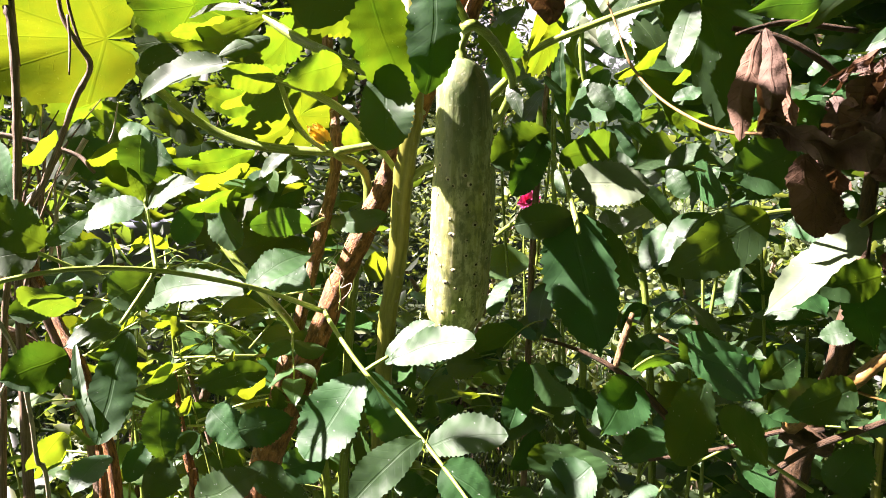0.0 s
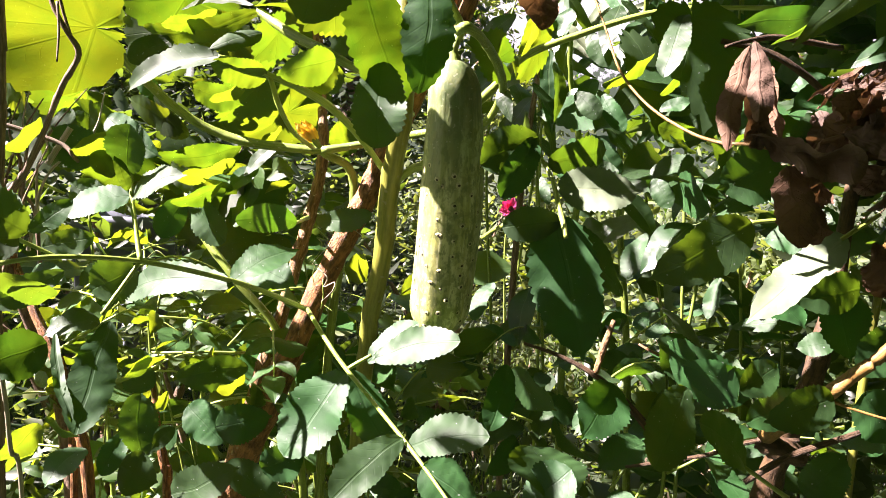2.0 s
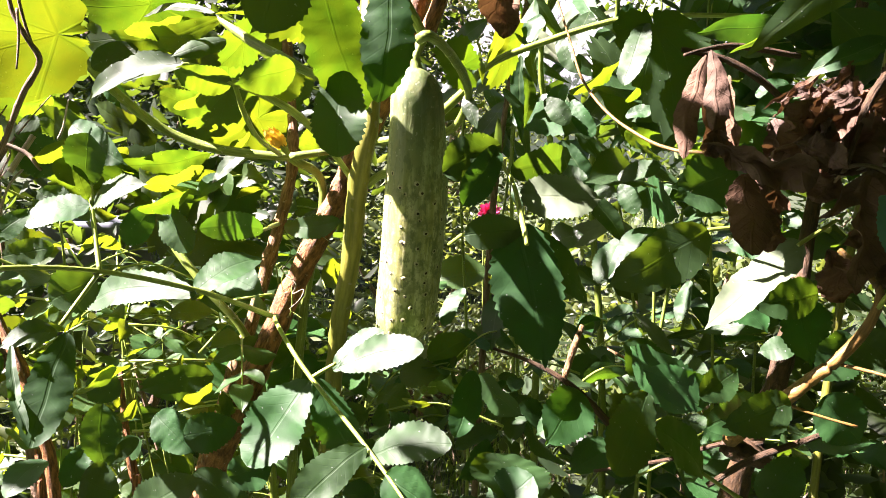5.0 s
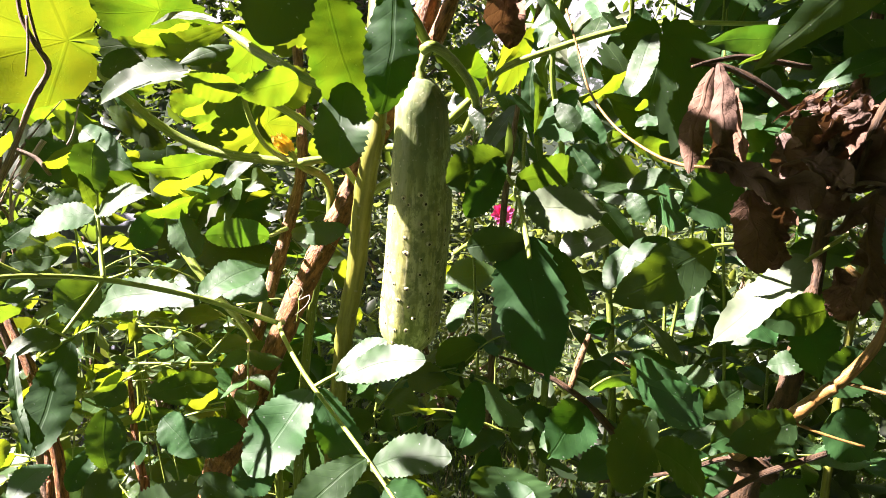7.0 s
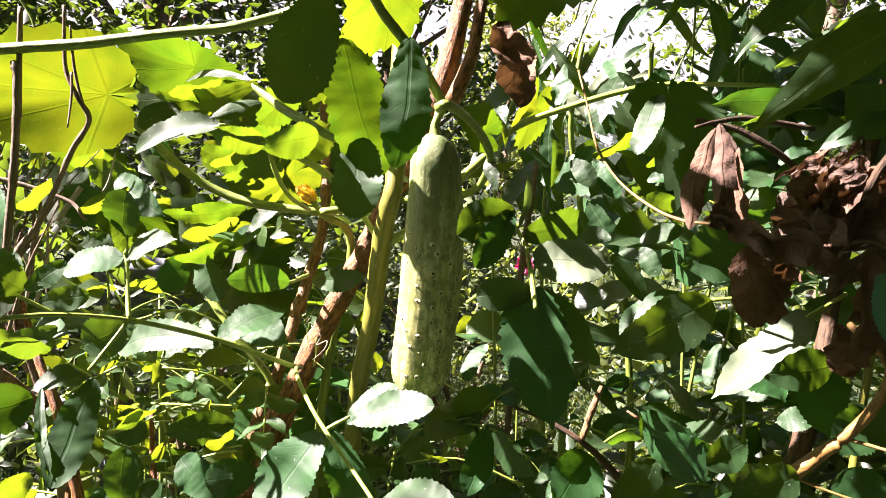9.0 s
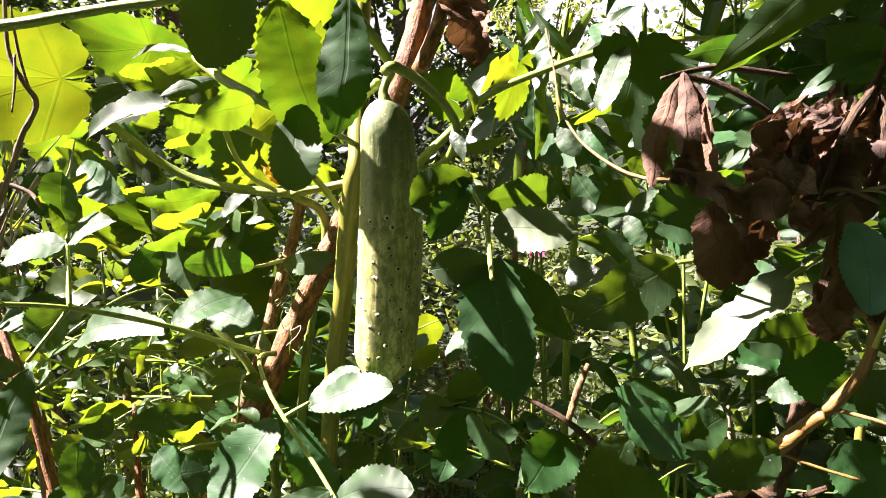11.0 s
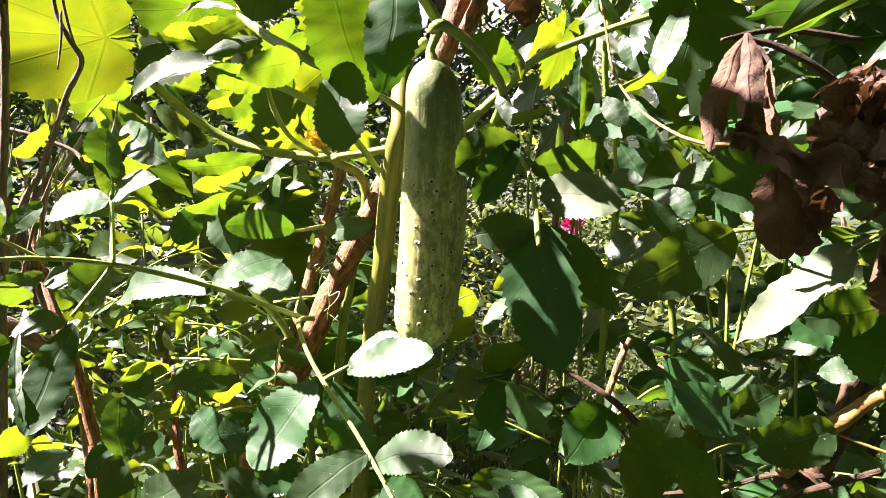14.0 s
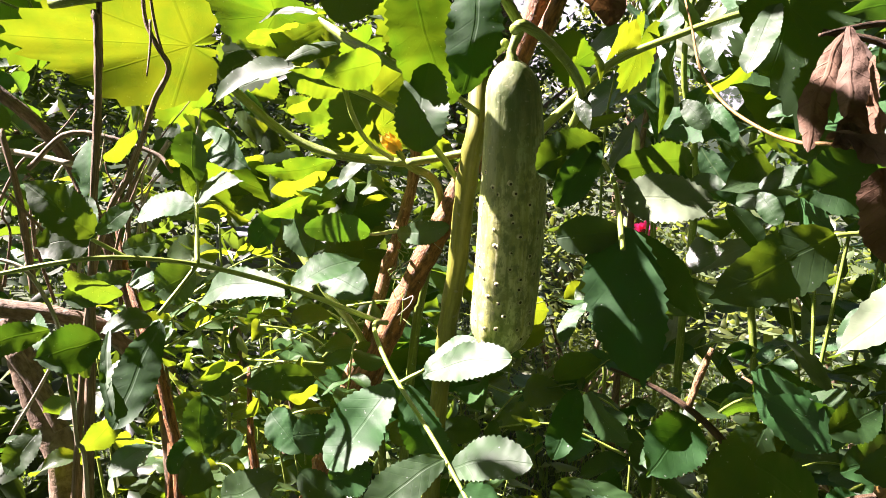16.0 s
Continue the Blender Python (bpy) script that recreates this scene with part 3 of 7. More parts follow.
# ---- special parts ----
def make_cucumber(top, low):
    """Ripe cucumber hanging from its stalk: ridged, slightly bent body with spined warts."""
    ob = thing("cucumber", top, "ripe yellow-green cucumber with small dark-tipped warts, hanging from its vine", "cucumber")
    rng = random.Random(5)
    axis = low - top
    length = axis.length
    rot = axis.normalized().rotation_difference(Vector((0, 0, -1))).inverted().to_matrix().to_4x4()
    m = Matrix.Translation(top) @ rot
    R = 0.0238

    def centre(s):
        return Vector((0.0035 * math.sin(math.pi * s) + 0.001 * math.sin(5 * s), 0.002 * math.sin(2.4 * s), -length * s))

    def radius(s):
        cap = math.sqrt(max(0.0, 1 - (1 - s / 0.12) ** 2)) if s < 0.12 else 1.0
        end = math.sqrt(max(0.0, 1 - (1 - (1 - s) / 0.14) ** 2)) if s > 0.86 else 1.0
        swell = min(1.0, max(0.0, (s - 0.04) / 0.46))
        return R * cap * end * (0.785 + 0.215 * swell * swell * (3 - 2 * swell))

    def skin(s, a):
        lump = 1 + 0.018 * math.cos(6 * a + 0.6) + 0.012 * noise.noise(Vector((math.cos(a) * 2, math.sin(a) * 2, s * 9)))
        return centre(s) + Vector((math.cos(a), math.sin(a), 0)) * radius(s) * lump

    bm = bmesh.new()
    rows, sides = 72, 48
    grid = []
    for i in range(rows + 1):
        s = i / rows
        s = min(max(s - 0.9 * math.sin(2 * math.pi * s) / (2 * math.pi), 0.0006), 0.9994)
        grid.append([bm.verts.new(skin(s, 2 * math.pi * k / sides)) for k in range(sides)])
    for i in range(rows):
        for k in range(sides):
            j = (k + 1) % sides
            bm.faces.new((grid[i][k], grid[i + 1][k], grid[i + 1][j], grid[i][j]))
    bm.faces.new(grid[0])
    bm.faces.new(grid[-1][::-1])
    part("fruit", bm, FRUIT, ob, m=m)
    warts, tips = bmesh.new(), bmesh.new()
    for i in range(120):
        s = 0.33 + 0.64 * ((i * 0.56984) % 1.0) + rng.uniform(-0.015, 0.015)
        a = 2 * math.pi * ((i * 0.75488) % 1.0) + rng.uniform(-0.25, 0.25)
        p = skin(s, a)
        out = Vector((math.cos(a), math.sin(a), -0.1)).normalized()
        turn = out.to_track_quat("Z", "Y").to_matrix().to_4x4()
        big = rng.uniform(0.0011, 0.0017)
        pm = Matrix.Translation(p - out * 0.0001) @ turn @ pose(0, 0, 0, rng.uniform(-8, 8), rng.uniform(-8, 8))
        bmesh.ops.create_cone(warts, cap_ends=True, segments=12, radius1=big * 1.8, radius2=big * 0.95, depth=big * 0.3, matrix=pm)
        bmesh.ops.create_cone(tips, cap_ends=True, segments=8, radius1=big * 0.78, radius2=big * 0.55, depth=big * 0.2, matrix=pm @ Matrix.Translation((0, 0, big * 0.18)))
    part("wart_relief", warts, WART, ob, "pale raised warts", m=m, kind="stuff")
    part("spine_relief", tips, WART_TIP, ob, "dark dry spine tips", m=m, kind="stuff")
    stem(ob, "stalk", VINE, [(*(top + Vector((0.0, 0, -0.003))), 0.0052), (*(top + Vector((-0.001, 0.0, 0.004))), 0.0034), (*(top + Vector((0.0005, 0, 0.010))), 0.0030), (*(top + Vector((0.003, 0.003, 0.018))), 0.0042)], "short ridged green fruit stalk", sides=10)
    end = m @ centre(0.998)
    stem(ob, "blossom_scar", DRY, [(*(end + Vector((0, 0, 0.002))), 0.0035), (*(end - Vector((0, 0, 0.002))), 0.0022), (*(end - Vector((0, 0, 0.004))), 0.001)], sides=8)


def make_yellow_flower(parent, base, tip):
    """A wilting trumpet flower: green throat and folded yellow petals."""
    b, t = Vector(base), Vector(tip)
    throat = stem(parent, "flower", VINE, [(*b, 0.002), (*b.lerp(t, 0.2), 0.0035), (*b.lerp(t, 0.35), 0.003)], "wilting yellow cucumber flower")
    for i in range(5):
        a = i * 1.257
        off = Vector((math.cos(a), 0.6 * math.sin(a), 0.3 * math.cos(a))) * 0.004
        leaf(throat, tuple(b.lerp(t, 0.25) + off * 0.4), tuple(t + off * 1.4), 0.011, up=30 * math.sin(a), name="petal", material=PETAL_YELLOW, fold=0.5, teeth=6, crumple=0.06)


def spray_kit(material, kind, seed, count=4):
    """A few alike leaflet meshes to share between background sprays."""
    kit = []
    for i in range(count):
        kit.append(done("leaflet", blade(kind, 1.0, 0.60 if kind != "lance" else 0.2, fold=0.1 + 0.1 * i, arch=0.03 + 0.04 * i, wave=0.08, teeth=10, crumple=0.02, seed=seed + i), material))
    return kit


def spray(parent, kit, base, tip, size, seed, pairs=3, sag=0.02, radius=0.0012, material=None, name="leaf_stalk", up=0.5):
    """A leaf stalk with pairs of leaflets and one at its end."""
    rng = random.Random(seed)
    b, t = Vector(base), Vector(tip)
    mid = b.lerp(t, 0.5) + Vector((0, 0, sag))
    stalk = stem(parent, name, material or RACHIS, [(*b, radius * 1.4), (*mid, radius), (*t, radius * 0.6)], sides=6, steps=5)
    run = (t - b).normalized()
    side = run.cross(Vector((0, 0, 1)))
    side = side.normalized() if side.length > 0.1 else Vector((1, 0, 0))

    def put(at, d, s):
        d = d.normalized()
        n = Vector((rng.gauss(0, 0.55), rng.gauss(-0.35, 0.5), rng.gauss(up, 0.45)))
        n = (n - d * n.dot(d)).normalized()
        rot = Matrix((d.cross(n), d, n)).transposed().to_4x4()
        m = Matrix.Translation(at) @ rot @ Matrix.Diagonal((s * rng.uniform(0.85, 1.2), s, s, 1))
        attach("leaflet", rng.choice(kit), stalk, m)

    for i in range(pairs):
        s = 0.25 + 0.62 * i / max(1, pairs - 1) if pairs > 1 else 0.5
        q = b.lerp(mid, s * 2) if s < 0.5 else mid.lerp(t, s * 2 - 1)
        for sign in (-1, 1):
            d = run * 0.5 + side * sign + Vector((rng.gauss(0, 0.15), rng.gauss(0, 0.15), rng.gauss(-0.25, 0.2)))
            put(q, d, size * rng.uniform(0.75, 1.1))
    put(t, run + Vector((0, 0, -0.25)), size * 1.15)
    return stalk


# ---- cucumber ----
CUC_TOP, CUC_LOW = Vector((0.0131, 0.5308, 1.3121)), Vector((0.0091, 0.5766, 1.0987))
make_cucumber(CUC_TOP, CUC_LOW)
# ---- cucumber vine ----
vine = thing("cucumber_vine", (-0.131, 0.796, 0.398), "climbing cucumber vine with hairy green stems and backlit yellow-green leaves", "vine")
stem(vine, "main_stem", VINE, [(-0.115, 0.690, -0.007, 0.0065), (-0.118, 0.778, 0.639, 0.0059), (-0.103, 0.783, 1.041, 0.0049), (-0.080, 0.785, 1.206, 0.0048), (-0.113, 0.770, 1.243, 0.0047)])
stem(vine, "stem", VINE, [(-0.305, 0.718, 1.342, 0.0018), (-0.299, 0.724, 1.328, 0.0041), (-0.283, 0.732, 1.309, 0.0046), (-0.257, 0.767, 1.278, 0.0049), (-0.219, 0.774, 1.257, 0.0050), (-0.172, 0.772, 1.247, 0.0050), (-0.113, 0.770, 1.243, 0.0044)])
stem(vine, "stem", VINE, [(-0.113, 0.770, 1.243, 0.0047), (-0.073, 0.771, 1.251, 0.0041), (-0.032, 0.761, 1.260, 0.0040), (-0.003, 0.731, 1.265, 0.0039), (0.045, 0.690, 1.272, 0.0038), (0.060, 0.658, 1.298, 0.0037), (0.053, 0.615, 1.315, 0.0037), (0.036, 0.556, 1.327, 0.0037), (0.021, 0.516, 1.331, 0.0037), (0.014, 0.521, 1.329, 0.0038)])
stem(vine, "stem", VINE, [(0.019, 0.538, 1.331, 0.0034), (0.009, 0.528, 1.347, 0.0037), (-0.008, 0.510, 1.369, 0.0036), (-0.028, 0.501, 1.391, 0.0035), (-0.046, 0.492, 1.418, 0.0035)])
stem(vine, "leaf_stalk", RACHIS, [(0.008, 0.538, 1.324, 0.0036), (-0.001, 0.544, 1.319, 0.0046), (-0.014, 0.553, 1.310, 0.0048), (-0.026, 0.562, 1.300, 0.0030)], 'short pale green stalk')
stem(vine, "stem", VINE, [(-0.130, 0.552, 1.343, 0.0016), (-0.124, 0.548, 1.339, 0.0032), (-0.103, 0.534, 1.325, 0.0036), (-0.077, 0.517, 1.312, 0.0035), (-0.064, 0.516, 1.305, 0.0031), (-0.038, 0.564, 1.295, 0.0025), (-0.019, 0.713, 1.281, 0.0027)])
stem(vine, "leaf_stalk", VINE, [(-0.275, 0.846, 1.190, 0.0045), (-0.252, 0.830, 1.143, 0.0051), (-0.214, 0.813, 1.099, 0.0044), (-0.157, 0.811, 1.019, 0.0045), (-0.131, 0.805, 0.833, 0.0052)])
stem(vine, "stem", VINE, [(-0.375, 0.585, 1.362, 0.0046), (-0.310, 0.586, 1.370, 0.0046), (-0.278, 0.587, 1.374, 0.0046), (-0.210, 0.588, 1.386, 0.0041), (-0.155, 0.590, 1.395, 0.0041), (-0.101, 0.592, 1.415, 0.0041), (-0.049, 0.513, 1.424, 0.0036)])
slim_plant = thing("tall_plant", (0.252, 1.099, 0.076), "slender stalks with long narrow drooping leaves, some in full sun", "plant")
leaf(vine, (-0.055, 0.504, 1.372), (-0.023, 0.493, 1.276), 0.0806, 42, kind="oval", name="leaf", material=GOURD, fold=0.08, arch=0.03, wave=0.1)
# Two separate dark leaves stand in for the shaded lobes of this leaf.
leaf(vine, (-0.006, 0.492, 1.372), (-0.011, 0.476, 1.282), 0.0472, -5, kind="oval", name="leaf", fold=-0.06, arch=0.04, wave=0.1)
leaf(vine, (-0.034, 0.482, 1.302), (-0.036, 0.474, 1.247), 0.0520, 12, kind="oval", name="leaf", fold=0.06, arch=0.03, wave=0.1)
leaf(vine, (-0.303, 0.681, 1.345), (-0.472, 0.641, 1.347), 0.1111, -14, kind="gourd", name="leaf", heel=0.25, fold=0.03, arch=0.04, wave=0.07)
leaf(vine, (-0.543, 0.756, 1.399), (-0.620, 0.740, 1.378), 0.1240, -42, kind="gourd", name="leaf")
leaf(vine, (-0.144, 0.621, 1.355), (-0.268, 0.701, 1.350), 0.0327, -40, kind="oval", name="leaf", material=GOURD, fold=0.1, wave=0.12)
# Leaf added on the sun's path to cast a shade band on the fruit.
leaf(vine, (-0.080, 0.545, 1.340), (-0.132, 0.552, 1.345), 0.0400, 80, kind="oval", name="leaf", material=GOURD)
leaf(vine, (-0.134, 0.558, 1.347), (-0.203, 0.610, 1.351), 0.0122, 32, kind="oval", name="leaf", material=GOURD, wave=0.12)
leaf(vine, (-0.234, 0.684, 1.338), (-0.275, 0.682, 1.318), 0.0336, 6, kind="oval", name="leaf", wave=0.1)
leaf(vine, (-0.090, 0.679, 1.319), (-0.141, 0.679, 1.307), 0.0409, -42, kind="oval", name="leaf", material=GOURD, wave=0.12)
leaf(vine, (-0.193, 0.726, 1.351), (-0.233, 0.724, 1.334), 0.0362, -42, kind="oval", name="leaf", material=GOURD, wave=0.12)
leaf(vine, (-0.154, 0.746, 1.356), (-0.176, 0.743, 1.331), 0.0432, -42, kind="gourd", name="leaf")
leaf(vine, (-0.292, 0.818, 1.277), (-0.270, 0.815, 1.257), 0.0496, -42, kind="gourd", name="leaf")
leaf(vine, (-0.362, 0.798, 1.272), (-0.335, 0.796, 1.257), 0.0484, -42, kind="gourd", name="leaf")
leaf(vine, (-0.103, 0.779, 1.384), (-0.117, 0.777, 1.361), 0.0465, -42, kind="gourd", name="leaf")
leaf(vine, (-0.234, 0.900, 1.146), (-0.218, 0.935, 1.202), 0.0550, 38, kind="oval", name="leaf")
leaf(vine, (-0.214, 0.847, 1.244), (-0.316, 0.855, 1.228), 0.0542, -40, kind="oval", name="leaf", material=GOURD, wave=0.2, fold=0.15)
leaf(vine, (-0.210, 0.855, 1.223), (-0.300, 0.863, 1.208), 0.0431, -42, kind="oval", name="leaf", material=GOURD, wave=0.2, fold=0.15)
leaf(vine, (-0.313, 0.868, 1.247), (-0.361, 0.863, 1.215), 0.0436, -40, kind="oval", name="leaf", material=GOURD, wave=0.2, fold=0.15)
leaf(vine, (-0.267, 0.862, 1.203), (-0.342, 0.874, 1.218), 0.0462, -36, kind="oval", name="leaf", material=GOURD, wave=0.2, fold=0.15)
leaf(vine, (-0.286, 0.871, 1.197), (-0.295, 0.900, 1.255), 0.1269, 42, kind="gourd", name="leaf", heel=0.35, wave=0.12)
leaf(vine, (-0.259, 0.800, 1.194), (-0.213, 0.773, 1.144), 0.0602, -24, kind="oval", name="leaf", material=ELDER)
leaf(vine, (-0.265, 0.799, 1.187), (-0.285, 0.783, 1.145), 0.0455, -14, kind="oval", name="leaf", material=ELDER)
leaf(vine, (-0.234, 0.956, 1.184), (-0.250, 0.964, 1.237), 0.1276, 42, kind="gourd", name="leaf")
leaf(vine, (-0.278, 0.958, 1.193), (-0.300, 0.918, 1.118), 0.1185, 30, kind="gourd", name="leaf")
leaf(vine, (-0.257, 0.727, 1.351), (-0.297, 0.743, 1.315), 0.0709, 12, kind="gourd", name="leaf")
leaf(vine, (0.241, 0.794, 1.311), (0.210, 0.825, 1.385), 0.0847, 38, kind="gourd", name="leaf")
# Added leaf, tilted to the sun, stands in for a darker leaf's sunlit lobe.
leaf(vine, (0.183, 0.554, 1.353), (0.162, 0.527, 1.303), 0.0310, 41, kind="oval", name="leaf", wave=0.14)
leaf(slim_plant, (0.233, 0.762, 1.295), (0.262, 0.744, 1.296), 0.0284, 37, kind="oval", name="leaf")
leaf(slim_plant, (0.173, 0.863, 1.292), (0.191, 0.890, 1.340), 0.0379, 40, kind="oval", name="leaf")
leaf(slim_plant, (0.111, 0.828, 1.398), (0.091, 0.822, 1.352), 0.0298, -42, kind="lance", name="leaf", material=WEED)
leaf(slim_plant, (0.236, 0.930, 1.419), (0.221, 0.977, 1.462), 0.0365, -15, kind="oval", name="leaf")
leaf(slim_plant, (0.105, 0.935, 1.437), (0.129, 0.880, 1.392), 0.0272, 44, kind="lance", name="leaf")
leaf(slim_plant, (0.207, 0.804, 1.230), (0.169, 0.829, 1.228), 0.0354, 36, kind="oval", name="leaf")
leaf(slim_plant, (0.225, 0.753, 1.232), (0.265, 0.737, 1.247), 0.0351, 44, kind="oval", name="leaf")
leaf(slim_plant, (0.258, 0.708, 1.271), (0.217, 0.709, 1.278), 0.0362, -42, kind="oval", name="leaf", material=WEED)
leaf(slim_plant, (0.304, 0.616, 1.343), (0.278, 0.619, 1.360), 0.0273, -42, kind="lance", name="leaf")
leaf(slim_plant, (0.345, 0.712, 1.316), (0.373, 0.707, 1.331), 0.0342, 47, kind="oval", name="leaf")
leaf(slim_plant, (0.359, 0.709, 1.289), (0.384, 0.703, 1.305), 0.0314, 47, kind="oval", name="leaf")
leaf(slim_plant, (0.438, 0.817, 1.350), (0.395, 0.816, 1.343), 0.0364, -42, kind="oval", name="leaf", material=WEED)
leaf(vine, (0.197, 0.579, 1.355), (0.206, 0.536, 1.268), 0.0732, 6, kind="gourd", name="leaf", fold=0.15, heel=0.3)
leaf(vine, (-0.055, 0.433, 1.383), (-0.077, 0.433, 1.316), 0.0598, -6, kind="oval", name="leaf", fold=0.15, wave=0.14)
leaf(vine, (-0.231, 0.708, 1.379), (-0.309, 0.689, 1.406), 0.0654, -38, kind="gourd", name="leaf", fold=0.3)
leaf(vine, (0.079, 0.496, 1.448), (0.061, 0.481, 1.380), 0.0988, -10, kind="gourd", name="leaf")
leaf(vine, (-0.035, 0.614, 1.443), (-0.071, 0.619, 1.376), 0.0720, -45, kind="gourd", name="leaf")
leaf(vine, (-0.517, 0.710, 1.400), (-0.585, 0.724, 1.357), 0.0940, -40, kind="gourd", name="leaf")
leaf(vine, (0.053, 0.638, 1.326), (0.028, 0.619, 1.337), 0.0422, 15, kind="gourd", name="leaf")
leaf(vine, (-0.092, 0.689, 1.388), (-0.119, 0.684, 1.352), 0.0659, -30, kind="gourd", name="leaf")
leaf(vine, (-0.188, 0.821, 1.313), (-0.236, 0.837, 1.273), 0.0640, -42, kind="gourd", name="leaf")
leaf(vine, (-0.166, 0.868, 1.285), (-0.225, 0.894, 1.252), 0.0717, -38, kind="gourd", name="leaf")
leaf(vine, (-0.275, 0.833, 1.390), (-0.332, 0.851, 1.368), 0.0759, -40, kind="gourd", name="leaf")
leaf(vine, (-0.225, 0.849, 1.364), (-0.282, 0.873, 1.384), 0.0619, -38, kind="gourd", name="leaf")
leaf(vine, (-0.085, 0.828, 1.370), (-0.116, 0.832, 1.399), 0.0632, -42, kind="gourd", name="leaf")
leaf(vine, (-0.156, 0.971, 1.304), (-0.201, 0.975, 1.325), 0.0918, -42, kind="gourd", name="leaf")
leaf(vine, (-0.368, 0.912, 1.215), (-0.425, 0.929, 1.185), 0.0853, -40, kind="gourd", name="leaf")
leaf(vine, (-0.432, 0.925, 1.302), (-0.487, 0.924, 1.287), 0.0870, -42, kind="gourd", name="leaf")
leaf(vine, (-0.498, 0.969, 1.247), (-0.446, 0.963, 1.212), 0.0730, 10, kind="gourd", name="leaf")
leaf(vine, (-0.222, 0.998, 1.124), (-0.283, 0.997, 1.107), 0.1075, 20, kind="gourd", name="leaf")
leaf(vine, (0.119, 0.876, 1.382), (0.101, 0.870, 1.330), 0.0523, -42, kind="gourd", name="leaf")
# Thin stems added behind the big leaf to throw shadow lines across it.
stem(vine, "side_stem", VINE, [(-0.527, 0.690, 1.394, 0.0016), (-0.482, 0.697, 1.379, 0.0014), (-0.428, 0.707, 1.386, 0.0011), (-0.350, 0.720, 1.375, 0.0007)], sides=6)
stem(vine, "side_stem", VINE, [(-0.507, 0.698, 1.423, 0.0016), (-0.485, 0.698, 1.385, 0.0014), (-0.475, 0.695, 1.340, 0.0011), (-0.479, 0.691, 1.312, 0.0007)], sides=6)
stem(vine, "side_stem", VINE, [(-0.446, 0.711, 1.437, 0.0016), (-0.433, 0.709, 1.398, 0.0014), (-0.401, 0.711, 1.366, 0.0011), (-0.391, 0.709, 1.327, 0.0007)], sides=6)
stem(vine, "side_stem", VINE, [(-0.536, 0.688, 1.361, 0.0016), (-0.481, 0.698, 1.369, 0.0014), (-0.420, 0.708, 1.354, 0.0011), (-0.360, 0.719, 1.365, 0.0007)], sides=6)
stem(vine, "side_stem", VINE, [(-0.419, 0.719, 1.449, 0.0016), (-0.398, 0.719, 1.417, 0.0014), (-0.393, 0.716, 1.383, 0.0011), (-0.375, 0.717, 1.356, 0.0007)], sides=6)
make_yellow_flower(vine, (-0.112, 0.756, 1.246), (-0.133, 0.749, 1.272))
for i in range(7):
    r = random.Random(640 + i)
    q = Vector((-0.10 + r.gauss(0, 0.012), 0.74 + r.gauss(0, 0.008), 1.15 + r.gauss(0, 0.02)))
    pts = [(q.x, q.y, q.z, 0.0008)]
    for k in range(5):
        q = q + Vector((r.uniform(-0.012, 0.014), r.uniform(-0.010, 0.006), r.uniform(-0.018, 0.008)))
        pts.append((q.x, q.y, q.z, 0.0007 - 0.0001 * k))
    stem(vine, "tendril", STRAW if i % 2 else VINE, pts, sides=5, steps=4)
# ---- elder shrub behind the fruit ----
elder = thing("elder_shrub", (-0.089, 0.795, 0.399), "leafy elder shrub with green and brown stems and toothed leaflets", "shrub")
stem(elder, "green_stem", GREEN_STEM, [(-0.088, 0.642, 0.069, 0.0090), (-0.073, 0.709, 0.691, 0.0088), (-0.063, 0.712, 0.966, 0.0086), (-0.056, 0.707, 1.061, 0.0086), (-0.053, 0.701, 1.091, 0.0087), (-0.042, 0.677, 1.150, 0.0088), (-0.037, 0.673, 1.213, 0.0092), (-0.030, 0.657, 1.254, 0.0086), (-0.026, 0.659, 1.284, 0.0086), (-0.030, 0.693, 1.387, 0.0084), (-0.032, 0.714, 1.453, 0.0082), (-0.047, 0.820, 1.738, 0.0066)], 'smooth yellow-green young stem', knots=0.12, sides=12)
stem(elder, "side_branch", RACHIS, [(-0.038, 0.674, 1.213, 0.0041), (-0.018, 0.676, 1.229, 0.0041), (-0.003, 0.677, 1.238, 0.0041), (0.029, 0.702, 1.279, 0.0042), (0.058, 0.716, 1.309, 0.0043), (0.088, 0.730, 1.341, 0.0038), (0.140, 0.722, 1.363, 0.0032), (0.191, 0.714, 1.380, 0.0029), (0.235, 0.704, 1.387, 0.0026), (0.324, 0.682, 1.387, 0.0020)], 'slender green side branch')
stem(elder, "bark_stem", BARK, [(-0.383, 0.693, -0.013, 0.0183), (-0.271, 0.762, 0.650, 0.0179), (-0.201, 0.773, 0.882, 0.0168), (-0.187, 0.768, 0.923, 0.0159), (-0.158, 0.766, 0.988, 0.0144), (-0.125, 0.767, 1.069, 0.0129), (-0.095, 0.765, 1.136, 0.0121), (-0.066, 0.763, 1.196, 0.0120), (-0.043, 0.760, 1.249, 0.0112), (-0.018, 0.757, 1.306, 0.0117), (0.009, 0.757, 1.383, 0.0116), (0.027, 0.769, 1.472, 0.0109), (0.063, 0.826, 1.742, 0.0087)], 'older stem with rough cracked brown bark', rough=0.09, knots=0.1, sides=12)
